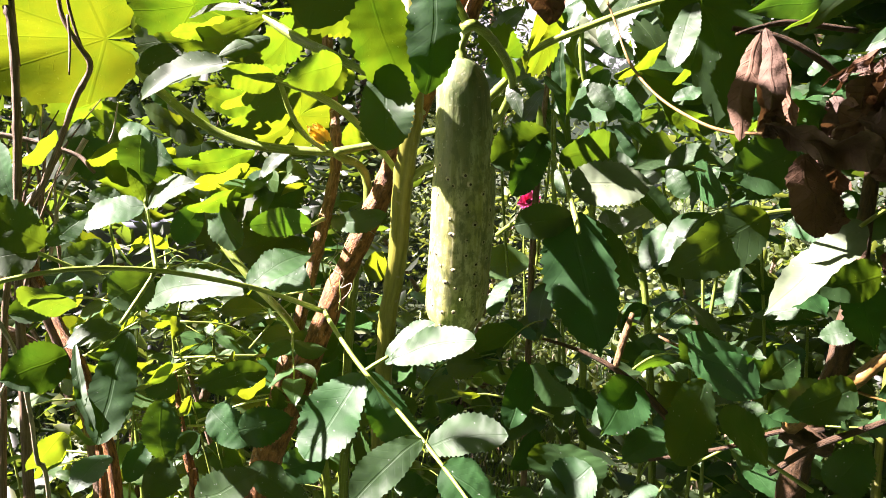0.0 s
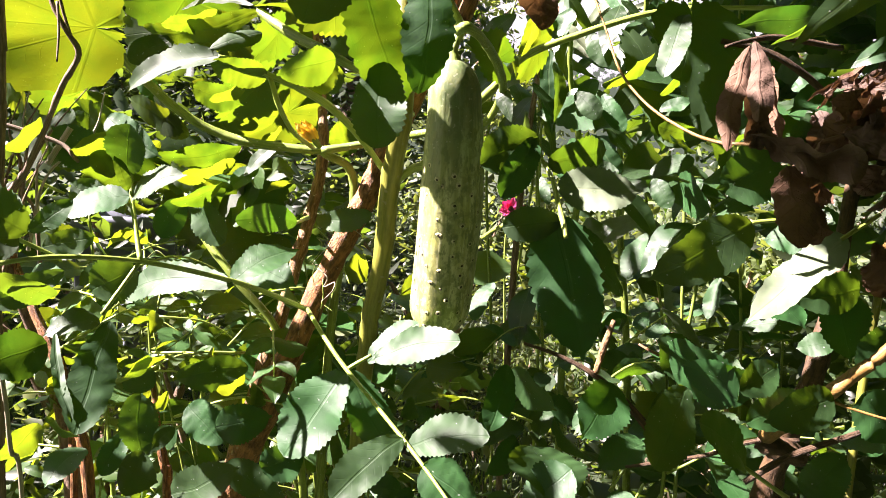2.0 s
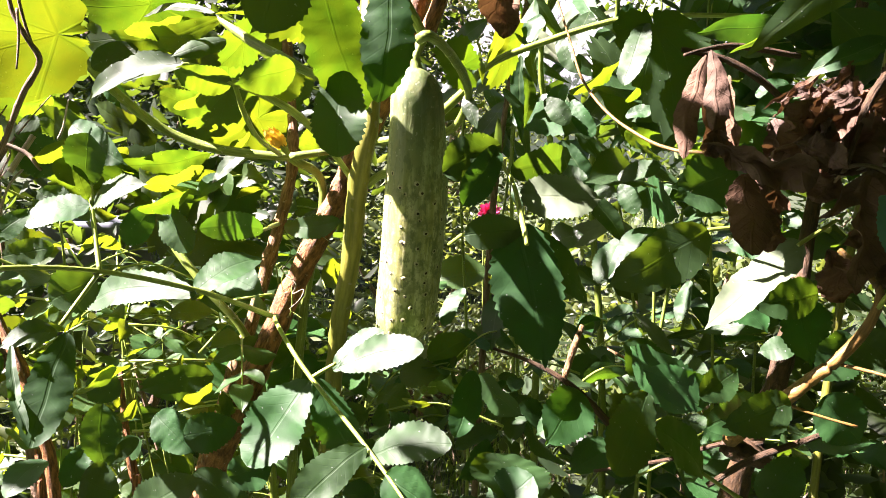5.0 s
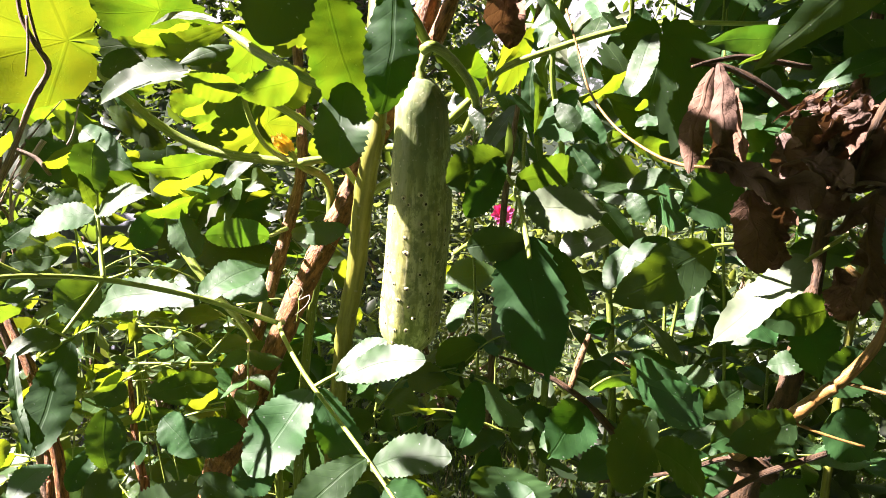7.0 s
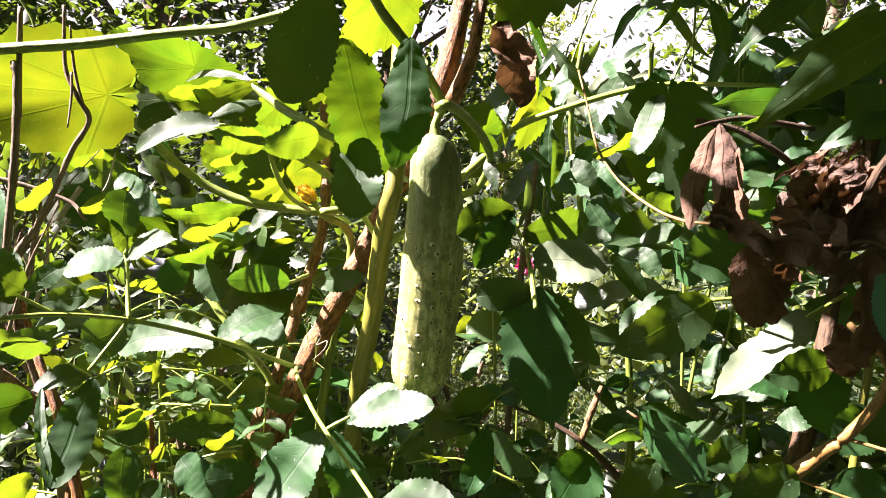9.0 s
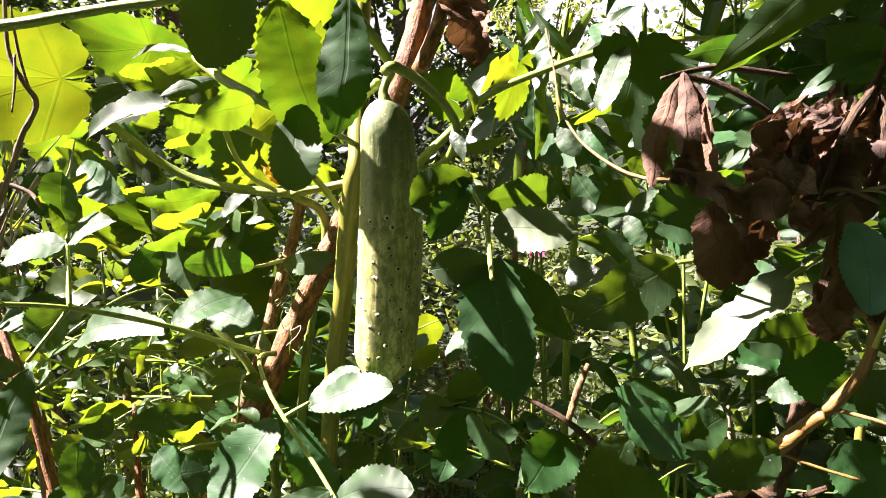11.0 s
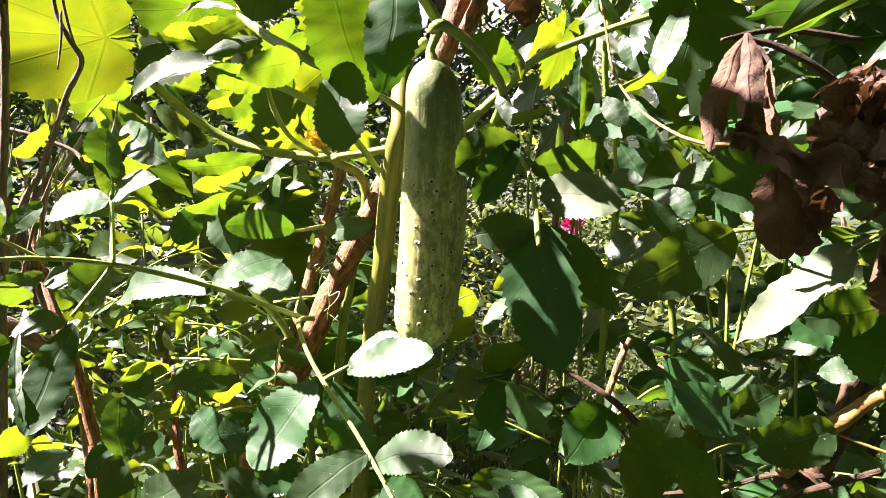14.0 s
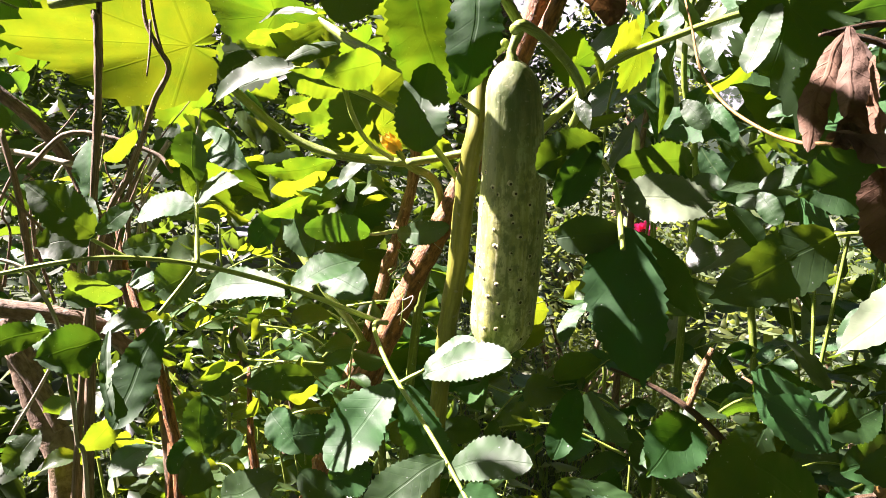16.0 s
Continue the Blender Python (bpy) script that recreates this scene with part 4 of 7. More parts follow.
stem(elder, "bark_stem", TAN_BARK, [(-0.328, 0.717, -0.056, 0.0099), (-0.237, 0.807, 0.761, 0.0090), (-0.190, 0.815, 0.971, 0.0082), (-0.169, 0.823, 1.035, 0.0074), (-0.148, 0.835, 1.119, 0.0074), (-0.133, 0.842, 1.177, 0.0069), (-0.123, 0.849, 1.228, 0.0062), (-0.126, 0.867, 1.286, 0.0057), (-0.137, 0.891, 1.384, 0.0058), (-0.146, 0.905, 1.482, 0.0051), (-0.171, 0.984, 1.767, 0.0041)], 'thin brown stem with peeling bark', rough=0.09, knots=0.25, sides=10)
stem(elder, "side_branch", BARK, [(0.022, 0.720, 1.361, 0.0084), (0.039, 0.733, 1.409, 0.0068), (0.045, 0.746, 1.457, 0.0063), (0.058, 0.762, 1.542, 0.0053)])
# Unseen leaf, set flat to the sun so its shadow crosses the fruit.
leaf(elder, (-0.200, 0.519, 1.410), (-0.166, 0.519, 1.442), 0.0560, 93, kind="oval")
# first compound leaf, reaching towards the light
cl = stem(elder, "leaf_stalk", RACHIS, [(-0.119, 0.728, 1.084, 0.0027), (-0.111, 0.650, 1.103, 0.0024), (-0.128, 0.564, 1.134, 0.0021), (-0.155, 0.536, 1.149, 0.0020), (-0.197, 0.499, 1.165, 0.0018), (-0.236, 0.470, 1.171, 0.0017), (-0.268, 0.450, 1.168, 0.0017), (-0.309, 0.429, 1.158, 0.0013)], 'long yellow-green grooved leaf stalk')
cl2 = stem(elder, "leaf_stalk", RACHIS, [(-0.197, 0.499, 1.165, 0.0019), (-0.204, 0.511, 1.183, 0.0018), (-0.212, 0.525, 1.207, 0.0016), (-0.215, 0.532, 1.225, 0.0014)])
leaf(cl2, (-0.213, 0.525, 1.207), (-0.257, 0.518, 1.192), 0.0305, 47, arch=0.12)
leaf(cl2, (-0.211, 0.525, 1.208), (-0.167, 0.506, 1.224), 0.0249, 44, arch=0.1)
leaf(cl2, (-0.216, 0.532, 1.222), (-0.207, 0.511, 1.257), 0.0425, 6, kind="oval", fold=0.12)
leaf(cl2, (-0.215, 0.525, 1.211), (-0.224, 0.524, 1.237), 0.0095, 38)
stem(cl, "leaflet_stalk", RACHIS, [(-0.197, 0.499, 1.165, 0.0015), (-0.205, 0.492, 1.151, 0.0015), (-0.215, 0.479, 1.132, 0.0015)])
leaf(cl, (-0.201, 0.458, 1.133), (-0.202, 0.410, 1.077), 0.0368, -24, kind="oval", fold=0.03, arch=0.02, wave=0.05)
leaf(cl, (-0.209, 0.463, 1.131), (-0.240, 0.452, 1.123), 0.0190, 47, arch=0.12, wave=0.12)
leaf(cl, (-0.231, 0.449, 1.126), (-0.205, 0.413, 1.083), 0.0106, 38, kind="oval", fold=0.3)
leaf(cl, (-0.143, 0.540, 1.143), (-0.246, 0.594, 1.122), 0.0429, 41, kind="oval", arch=0.1)
leaf(cl, (-0.149, 0.555, 1.142), (-0.105, 0.598, 1.163), 0.0312, 48)
leaf(cl, (-0.201, 0.503, 1.160), (-0.240, 0.516, 1.139), 0.0315, -8)
leaf(cl, (-0.270, 0.459, 1.161), (-0.255, 0.496, 1.139), 0.0332, -5, kind="oval")
leaf(cl, (-0.260, 0.477, 1.185), (-0.310, 0.472, 1.219), 0.0315, 10)
leaf(cl, (-0.260, 0.477, 1.186), (-0.230, 0.475, 1.207), 0.0213, 5, kind="oval")
leaf(cl, (-0.270, 0.485, 1.180), (-0.301, 0.469, 1.174), 0.0310, 20)
leaf(cl, (-0.289, 0.551, 1.166), (-0.246, 0.541, 1.176), 0.0276, -6, kind="oval")
leaf(cl, (-0.233, 0.443, 1.122), (-0.265, 0.422, 1.111), 0.0304, 8)
leaf(cl, (-0.290, 0.501, 1.175), (-0.285, 0.506, 1.211), 0.0288, 0)
stem(elder, "leaf_stalk", RACHIS, [(-0.266, 0.529, 1.161, 0.0012), (-0.285, 0.521, 1.172, 0.0016), (-0.290, 0.502, 1.182, 0.0012)])
leaf(cl, (-0.252, 0.506, 1.156), (-0.299, 0.495, 1.134), 0.0301, 4, kind="oval")
leaf(cl, (-0.287, 0.465, 1.119), (-0.327, 0.447, 1.106), 0.0289, 2, kind="oval")
leaf(cl, (-0.281, 0.493, 1.078), (-0.277, 0.487, 1.114), 0.0266, 0, kind="oval")
leaf(cl, (-0.299, 0.555, 1.026), (-0.328, 0.547, 0.997), 0.0248, -42, material=WEED, wave=0.16)
leaf(cl, (-0.295, 0.557, 1.031), (-0.269, 0.559, 1.014), 0.0186, -42, material=WEED, wave=0.16)
leaf(cl, (-0.216, 0.547, 1.004), (-0.212, 0.534, 1.060), 0.0403, 0, kind="oval")
leaf(cl, (-0.213, 0.548, 1.007), (-0.194, 0.554, 1.026), 0.0178, 8, kind="oval")
leaf(cl, (-0.149, 0.606, 1.061), (-0.208, 0.595, 1.050), 0.0229, 10)
leaf(cl, (-0.242, 0.584, 1.010), (-0.254, 0.559, 0.982), 0.0281, -4, kind="oval")
leaf(cl, (-0.346, 0.526, 1.022), (-0.363, 0.510, 0.990), 0.0353, 0, kind="oval")
leaf(cl, (-0.454, 0.656, 1.081), (-0.399, 0.613, 1.057), 0.0227, 20)
leaf(cl, (-0.376, 0.694, 1.117), (-0.320, 0.656, 1.118), 0.0229, 35)
# second compound leaf, drooping below the fruit
cl = stem(elder, "leaf_stalk", RACHIS, [(-0.119, 0.729, 1.085, 0.0023), (-0.099, 0.610, 1.108, 0.0019), (-0.079, 0.558, 1.100, 0.0018), (-0.060, 0.535, 1.083, 0.0017), (-0.032, 0.507, 1.061, 0.0016), (-0.011, 0.479, 1.047, 0.0015), (0.008, 0.452, 1.033, 0.0012), (0.025, 0.425, 1.020, 0.0009)], 'pale green drooping leaf stalk')
leaf(cl, (-0.058, 0.516, 1.086), (-0.098, 0.497, 1.029), 0.0640, 30, kind="oval", fold=0.12, wave=0.14)
leaf(cl, (-0.057, 0.546, 1.078), (-0.025, 0.547, 1.013), 0.0460, 0, kind="oval")
stem(cl, "leaflet_stalk", RACHIS, [(-0.059, 0.535, 1.082, 0.0017), (-0.051, 0.536, 1.087, 0.0017), (-0.041, 0.537, 1.093, 0.0013)])
leaf(cl, (-0.044, 0.550, 1.083), (-0.006, 0.551, 1.115), 0.0321, 48, kind="oval", fold=0.05, arch=0.04, wave=0.14)
leaf(cl, (-0.038, 0.531, 1.091), (0.024, 0.508, 1.113), 0.0408, 44, kind="oval", fold=0.1, arch=0.05, wave=0.14)
leaf(cl, (-0.012, 0.484, 1.043), (0.043, 0.460, 1.062), 0.0408, 44, kind="oval", arch=0.1)
leaf(cl, (-0.015, 0.480, 1.052), (-0.060, 0.456, 1.017), 0.0406, 22, kind="oval")
leaf(cl, (-0.001, 0.463, 1.039), (0.036, 0.445, 1.019), 0.0367, -10)
leaf(cl, (0.025, 0.425, 1.021), (0.053, 0.395, 1.027), 0.0334, 10)
# third compound leaf, above on the sunny side
cl = stem(elder, "leaf_stalk", RACHIS, [(-0.037, 0.675, 1.219, 0.0031), (-0.061, 0.670, 1.252, 0.0030), (-0.088, 0.659, 1.280, 0.0035), (-0.115, 0.646, 1.296, 0.0034), (-0.139, 0.638, 1.305, 0.0029), (-0.163, 0.630, 1.315, 0.0023), (-0.177, 0.620, 1.317, 0.0018)], 'green leaf stalk branching from the young stem')
stem(cl, "leaflet_stalk", RACHIS, [(-0.139, 0.638, 1.305, 0.0024), (-0.132, 0.644, 1.280, 0.0024), (-0.123, 0.662, 1.259, 0.0020), (-0.113, 0.710, 1.246, 0.0022)])
leaf(cl, (-0.175, 0.620, 1.317), (-0.269, 0.657, 1.283), 0.0280, 35, arch=0.12, fold=0.35)
leaf(cl, (-0.141, 0.638, 1.304), (-0.186, 0.620, 1.313), 0.0309, -38, material=WEED)
leaf(cl, (-0.147, 0.643, 1.341), (-0.186, 0.621, 1.322), 0.0197, 25, curl=0.5)
leaf(cl, (-0.115, 0.646, 1.296), (-0.091, 0.681, 1.330), 0.0348, -20, material=WEED)
leaf(cl, (-0.065, 0.485, 1.303), (-0.100, 0.469, 1.290), 0.0261, -38, material=WEED)
leaf(cl, (-0.245, 0.770, 1.302), (-0.195, 0.778, 1.287), 0.0374, -42, material=WEED)
leaf(cl, (-0.261, 0.815, 1.256), (-0.338, 0.842, 1.295), 0.0422, -40, material=WEED)
leaf(cl, (-0.289, 0.820, 1.292), (-0.330, 0.826, 1.328), 0.0307, -40)
leaf(cl, (-0.314, 0.711, 1.227), (-0.351, 0.695, 1.257), 0.0413, 5)
leaf(cl, (-0.318, 0.737, 1.268), (-0.255, 0.710, 1.231), 0.0327, 4)
leaf(cl, (-0.383, 0.768, 1.270), (-0.360, 0.766, 1.253), 0.0288, 0)
leaf(cl, (-0.364, 0.627, 1.199), (-0.379, 0.635, 1.256), 0.0381, -20)
leaf(cl, (-0.232, 0.871, 1.300), (-0.284, 0.884, 1.316), 0.0459, -42, material=WEED)
leaf(cl, (-0.311, 0.879, 1.350), (-0.347, 0.885, 1.314), 0.0530, -42, material=WEED)
leaf(cl, (-0.177, 0.929, 1.363), (-0.212, 0.932, 1.382), 0.0558, -42, material=WEED)
leaf(cl, (-0.221, 0.968, 1.271), (-0.273, 0.971, 1.288), 0.0589, -42, material=WEED)
leaf(cl, (-0.142, 0.883, 1.402), (-0.181, 0.881, 1.382), 0.0615, -42, material=WEED)
leaf(cl, (-0.102, 0.872, 1.325), (-0.141, 0.875, 1.337), 0.0483, -42, material=WEED)
leaf(cl, (-0.092, 0.915, 1.268), (-0.127, 0.913, 1.254), 0.0558, -42, material=WEED)
leaf(cl, (-0.369, 0.918, 1.263), (-0.418, 0.922, 1.282), 0.0651, -42, material=WEED)
leaf(cl, (-0.339, 1.013, 1.220), (-0.393, 1.014, 1.219), 0.0827, -42, material=WEED)
leaf(cl, (-0.373, 0.856, 1.177), (-0.413, 0.859, 1.196), 0.0392, 5)
leaf(cl, (-0.186, 0.809, 1.221), (-0.223, 0.806, 1.193), 0.0221, 30)
leaf(cl, (-0.162, 0.813, 1.252), (-0.204, 0.807, 1.209), 0.0184, 35)
leaf(cl, (-0.289, 0.985, 1.388), (-0.340, 0.983, 1.366), 0.0687, -42, material=WEED)
leaf(cl, (-0.407, 0.867, 1.248), (-0.446, 0.863, 1.221), 0.0457, 0)
leaf(cl, (-0.466, 0.873, 1.285), (-0.493, 0.876, 1.304), 0.0527, -42, material=WEED)
# leaflets round the lower stems
cl = stem(elder, "leaf_stalk", RACHIS, [(-0.136, 0.841, 1.167, 0.0026), (-0.133, 0.781, 1.170, 0.0024), (-0.128, 0.701, 1.174, 0.0016), (-0.143, 0.661, 1.176, 0.0015)])
leaf(cl, (-0.119, 0.661, 1.179), (-0.159, 0.602, 1.185), 0.0348, 8, kind="oval")
leaf(cl, (-0.114, 0.741, 1.173), (-0.054, 0.701, 1.185), 0.0321, 6, kind="oval")
leaf(cl, (-0.184, 0.702, 1.029), (-0.239, 0.682, 1.027), 0.0316, 5)
leaf(cl, (-0.226, 0.577, 0.998), (-0.225, 0.564, 1.050), 0.0430, 0, kind="oval")
leaf(cl, (-0.177, 0.496, 0.999), (-0.125, 0.479, 1.029), 0.0298, 25)
leaf(cl, (-0.242, 0.642, 1.028), (-0.268, 0.646, 1.053), 0.0304, 0)
leaf(cl, (-0.222, 0.597, 0.999), (-0.199, 0.579, 1.015), 0.0211, 10)
leaf(cl, (-0.254, 0.530, 1.018), (-0.266, 0.497, 1.002), 0.0271, 35)
leaf(cl, (-0.226, 0.528, 1.006), (-0.197, 0.526, 0.994), 0.0338, 5)
leaf(cl, (-0.183, 0.716, 1.131), (-0.124, 0.692, 1.114), 0.0382, 20)
leaf(cl, (-0.130, 0.664, 0.906), (-0.185, 0.670, 0.947), 0.0484, 5, kind="oval")
leaf(cl, (-0.202, 0.694, 0.971), (-0.147, 0.695, 0.984), 0.0387, 10)
leaf(cl, (-0.148, 0.650, 0.951), (-0.107, 0.652, 0.968), 0.0366, 0)
leaf(cl, (-0.239, 0.726, 0.982), (-0.196, 0.711, 0.947), 0.0400, 5)
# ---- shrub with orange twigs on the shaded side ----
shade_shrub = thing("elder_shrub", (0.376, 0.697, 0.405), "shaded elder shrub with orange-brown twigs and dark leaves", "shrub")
stem(shade_shrub, "trunk", DARK_BARK, [(0.352, 0.731, 0.226, 0.0184), (0.338, 0.684, 0.836, 0.0140), (0.341, 0.657, 0.981, 0.0112), (0.359, 0.652, 1.045, 0.0100), (0.380, 0.669, 1.113, 0.0086), (0.405, 0.698, 1.213, 0.0073), (0.445, 0.730, 1.346, 0.0065), (0.491, 0.768, 1.542, 0.0055)], 'dark reddish-brown trunk', rough=0.12, sides=12)
stem(shade_shrub, "branch", DARK_BARK, [(0.317, 0.584, 1.016, 0.0024), (0.285, 0.598, 1.009, 0.0022), (0.248, 0.616, 0.987, 0.0020), (0.192, 0.653, 0.959, 0.0015)])
stem(shade_shrub, "twig", TWIG, [(0.286, 0.579, 1.022, 0.0073), (0.266, 0.474, 1.087, 0.0054), (0.278, 0.457, 1.111, 0.0046), (0.288, 0.448, 1.126, 0.0040), (0.299, 0.440, 1.147, 0.0034), (0.302, 0.432, 1.168, 0.0029), (0.299, 0.433, 1.181, 0.0024), (0.287, 0.454, 1.198, 0.0021)], 'orange-brown leafy twig')
stem(shade_shrub, "twig", TWIG, [(0.288, 0.448, 1.125, 0.0014), (0.300, 0.438, 1.124, 0.0012), (0.309, 0.428, 1.123, 0.0010), (0.324, 0.408, 1.120, 0.0009)])
stem(shade_shrub, "twig", TWIG, [(0.264, 0.465, 1.093, 0.0014), (0.282, 0.455, 1.088, 0.0010), (0.305, 0.444, 1.084, 0.0010)])
stem(shade_shrub, "twig", DARK_BARK, [(0.100, 0.720, 1.058, 0.0016), (0.132, 0.709, 1.050, 0.0022), (0.166, 0.697, 1.035, 0.0030), (0.194, 0.684, 1.014, 0.0038), (0.226, 0.669, 0.980, 0.0046)], 'thin reddish-brown twig')
stem(shade_shrub, "twig", TAN_BARK, [(0.188, 0.714, 1.085, 0.0024), (0.177, 0.701, 1.063, 0.0036), (0.168, 0.697, 1.033, 0.0030)])
stem(shade_shrub, "twig", TAN_BARK, [(0.217, 0.721, 1.060, 0.0012), (0.233, 0.710, 1.053, 0.0017), (0.253, 0.708, 1.045, 0.0012)])
stem(shade_shrub, "branch", DARK_BARK, [(0.286, 0.593, 1.013, 0.0090), (0.300, 0.582, 1.009, 0.0110), (0.318, 0.571, 1.005, 0.0070)], rough=0.15)
stem(shade_shrub, "twig", DARK_BARK, [(0.243, 0.521, 1.007, 0.0022), (0.272, 0.514, 1.031, 0.0026), (0.313, 0.498, 1.057, 0.0022)])
stem(shade_shrub, "twig", DARK_BARK, [(0.295, 0.541, 1.331, 0.0021), (0.244, 0.531, 1.335, 0.0023), (0.216, 0.520, 1.330, 0.0017), (0.197, 0.509, 1.324, 0.0012)], 'bare twig')
stem(shade_shrub, "twig", DARK_BARK, [(0.212, 0.556, 1.335, 0.0020), (0.245, 0.556, 1.329, 0.0025), (0.273, 0.555, 1.315, 0.0028), (0.306, 0.563, 1.294, 0.0023), (0.339, 0.582, 1.279, 0.0021)], 'bare brown twig')
cl = stem(shade_shrub, "leaf_stalk", RACHIS, [(0.070, 0.567, 1.255, 0.0017), (0.076, 0.536, 1.247, 0.0016), (0.084, 0.518, 1.231, 0.0016), (0.087, 0.501, 1.213, 0.0019), (0.088, 0.484, 1.201, 0.0019), (0.089, 0.478, 1.193, 0.0015)], 'pale leaf stalk holding dark leaflets')
leaf(cl, (0.089, 0.499, 1.202), (0.049, 0.499, 1.196), 0.0353, 0, kind="oval")
leaf(cl, (0.086, 0.501, 1.205), (0.107, 0.483, 1.107), 0.0496, -8, fold=0.03, arch=0.03, wave=0.05)
leaf(cl, (0.090, 0.526, 1.200), (0.155, 0.566, 1.135), 0.0360, 50)
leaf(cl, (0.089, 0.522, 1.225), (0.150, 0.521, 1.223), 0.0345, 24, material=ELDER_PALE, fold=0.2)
leaf(cl, (0.075, 0.526, 1.259), (0.033, 0.513, 1.238), 0.0440, 2, kind="oval", fold=0.16, wave=0.14)
leaf(cl, (0.085, 0.534, 1.239), (0.149, 0.626, 1.253), 0.0265, -5)
stem(cl, "leaflet_stalk", RACHIS, [(0.088, 0.499, 1.202, 0.0015), (0.078, 0.549, 1.199, 0.0017), (0.058, 0.598, 1.187, 0.0018), (0.047, 0.637, 1.173, 0.0020)])
cl = stem(shade_shrub, "leaf_stalk", RACHIS, [(0.237, 0.437, 1.212, 0.0014), (0.210, 0.438, 1.212, 0.0014), (0.192, 0.438, 1.210, 0.0014)])
leaf(cl, (0.191, 0.433, 1.211), (0.133, 0.439, 1.172), 0.0351, -4)
leaf(cl, (0.215, 0.453, 1.247), (0.179, 0.461, 1.229), 0.0384, -4)
cl = stem(shade_shrub, "leaf_stalk", RACHIS, [(0.220, 0.415, 1.046, 0.0017), (0.205, 0.407, 1.057, 0.0013), (0.187, 0.399, 1.070, 0.0013), (0.175, 0.410, 1.076, 0.0010)])
leaf(cl, (0.186, 0.399, 1.070), (0.147, 0.379, 1.106), 0.0409, 50, kind="oval")
leaf(cl, (0.179, 0.483, 1.092), (0.149, 0.446, 1.048), 0.0548, -4, kind="oval")
leaf(cl, (0.217, 0.486, 1.083), (0.178, 0.526, 1.114), 0.0551, -50)
leaf(cl, (0.281, 0.506, 1.074), (0.219, 0.475, 1.071), 0.0402, 28, kind="oval")
leaf(cl, (0.304, 0.502, 1.161), (0.246, 0.486, 1.155), 0.0293, 5)
leaf(cl, (0.258, 0.442, 1.101), (0.213, 0.440, 1.084), 0.0285, 8)
leaf(cl, (0.226, 0.482, 1.090), (0.181, 0.504, 1.103), 0.0362, -30)
leaf(cl, (0.220, 0.396, 1.056), (0.242, 0.399, 1.082), 0.0292, 6)
leaf(cl, (0.206, 0.462, 1.097), (0.241, 0.484, 1.110), 0.0237, 18)
leaf(cl, (0.068, 0.592, 1.073), (0.053, 0.565, 1.025), 0.0368, 0, kind="oval")
leaf(cl, (0.074, 0.612, 1.063), (0.113, 0.592, 1.034), 0.0465, -50)
leaf(cl, (0.148, 0.539, 1.072), (0.115, 0.512, 1.040), 0.0394, 6)
leaf(cl, (0.141, 0.585, 1.136), (0.125, 0.577, 1.176), 0.0411, -34)
leaf(cl, (0.095, 0.447, 1.047), (0.064, 0.444, 1.018), 0.0331, 47)
leaf(cl, (0.136, 0.529, 1.056), (0.112, 0.532, 1.041), 0.0249, 47)
leaf(cl, (0.074, 0.478, 1.049), (0.088, 0.444, 1.022), 0.0637, 50)
leaf(cl, (0.317, 0.571, 1.154), (0.329, 0.546, 1.094), 0.0538, 22)
leaf(cl, (0.284, 0.610, 1.142), (0.314, 0.587, 1.111), 0.0564, 50)
leaf(cl, (0.348, 0.529, 1.126), (0.321, 0.525, 1.090), 0.0360, 4)
leaf(cl, (0.346, 0.554, 1.068), (0.380, 0.551, 1.030), 0.0422, 0)
leaf(cl, (0.209, 0.625, 1.095), (0.229, 0.601, 1.050), 0.0550, 40)
# sunlit leaflets further back
cl = stem(shade_shrub, "leaf_stalk", RACHIS, [(0.296, 0.477, 1.215, 0.0015), (0.279, 0.471, 1.206, 0.0015), (0.266, 0.466, 1.199, 0.0014)])
# The pale material puts full sunlight into this leaf's colour.
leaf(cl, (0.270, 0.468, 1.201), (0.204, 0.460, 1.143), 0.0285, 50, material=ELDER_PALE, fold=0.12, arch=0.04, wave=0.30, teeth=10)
leaf(cl, (0.432, 0.780, 1.084), (0.347, 0.818, 1.058), 0.0257, 43)
leaf(cl, (0.325, 0.563, 1.106), (0.299, 0.572, 1.098), 0.0210, 43)
leaf(cl, (0.311, 0.584, 1.184), (0.279, 0.604, 1.183), 0.0282, 35)
# leaves that reach out towards the path
cl = stem(shade_shrub, "leaf_stalk", RACHIS, [(0.302, 0.432, 1.165, 0.0016), (0.289, 0.394, 1.193, 0.0012), (0.285, 0.375, 1.210, 0.0011), (0.295, 0.376, 1.224, 0.0011)])
leaf(cl, (0.252, 0.362, 1.237), (0.242, 0.324, 1.201), 0.0377, 10, kind="oval", material=SKY_TEAL, label="dark green toothed leaflet, tinted blue for sky reflection")
leaf(cl, (0.282, 0.365, 1.211), (0.272, 0.341, 1.169), 0.0261, 4, material=SKY_TEAL, label="dark green toothed leaflet, tinted blue for sky reflection")
leaf(cl, (0.287, 0.354, 1.194), (0.290, 0.329, 1.139), 0.0355, 0, kind="oval", material=SKY_TEAL, label="dark green toothed leaflet, tinted blue for sky reflection")
leaf(cl, (0.293, 0.373, 1.185), (0.323, 0.364, 1.198), 0.0245, 10, material=SKY_TEAL, label="dark green toothed leaflet, tinted blue for sky reflection")
leaf(cl, (0.307, 0.439, 1.249), (0.326, 0.415, 1.199), 0.0441, -6, kind="oval")
leaf(cl, (0.327, 0.434, 1.194), (0.359, 0.436, 1.214), 0.0258, -40)
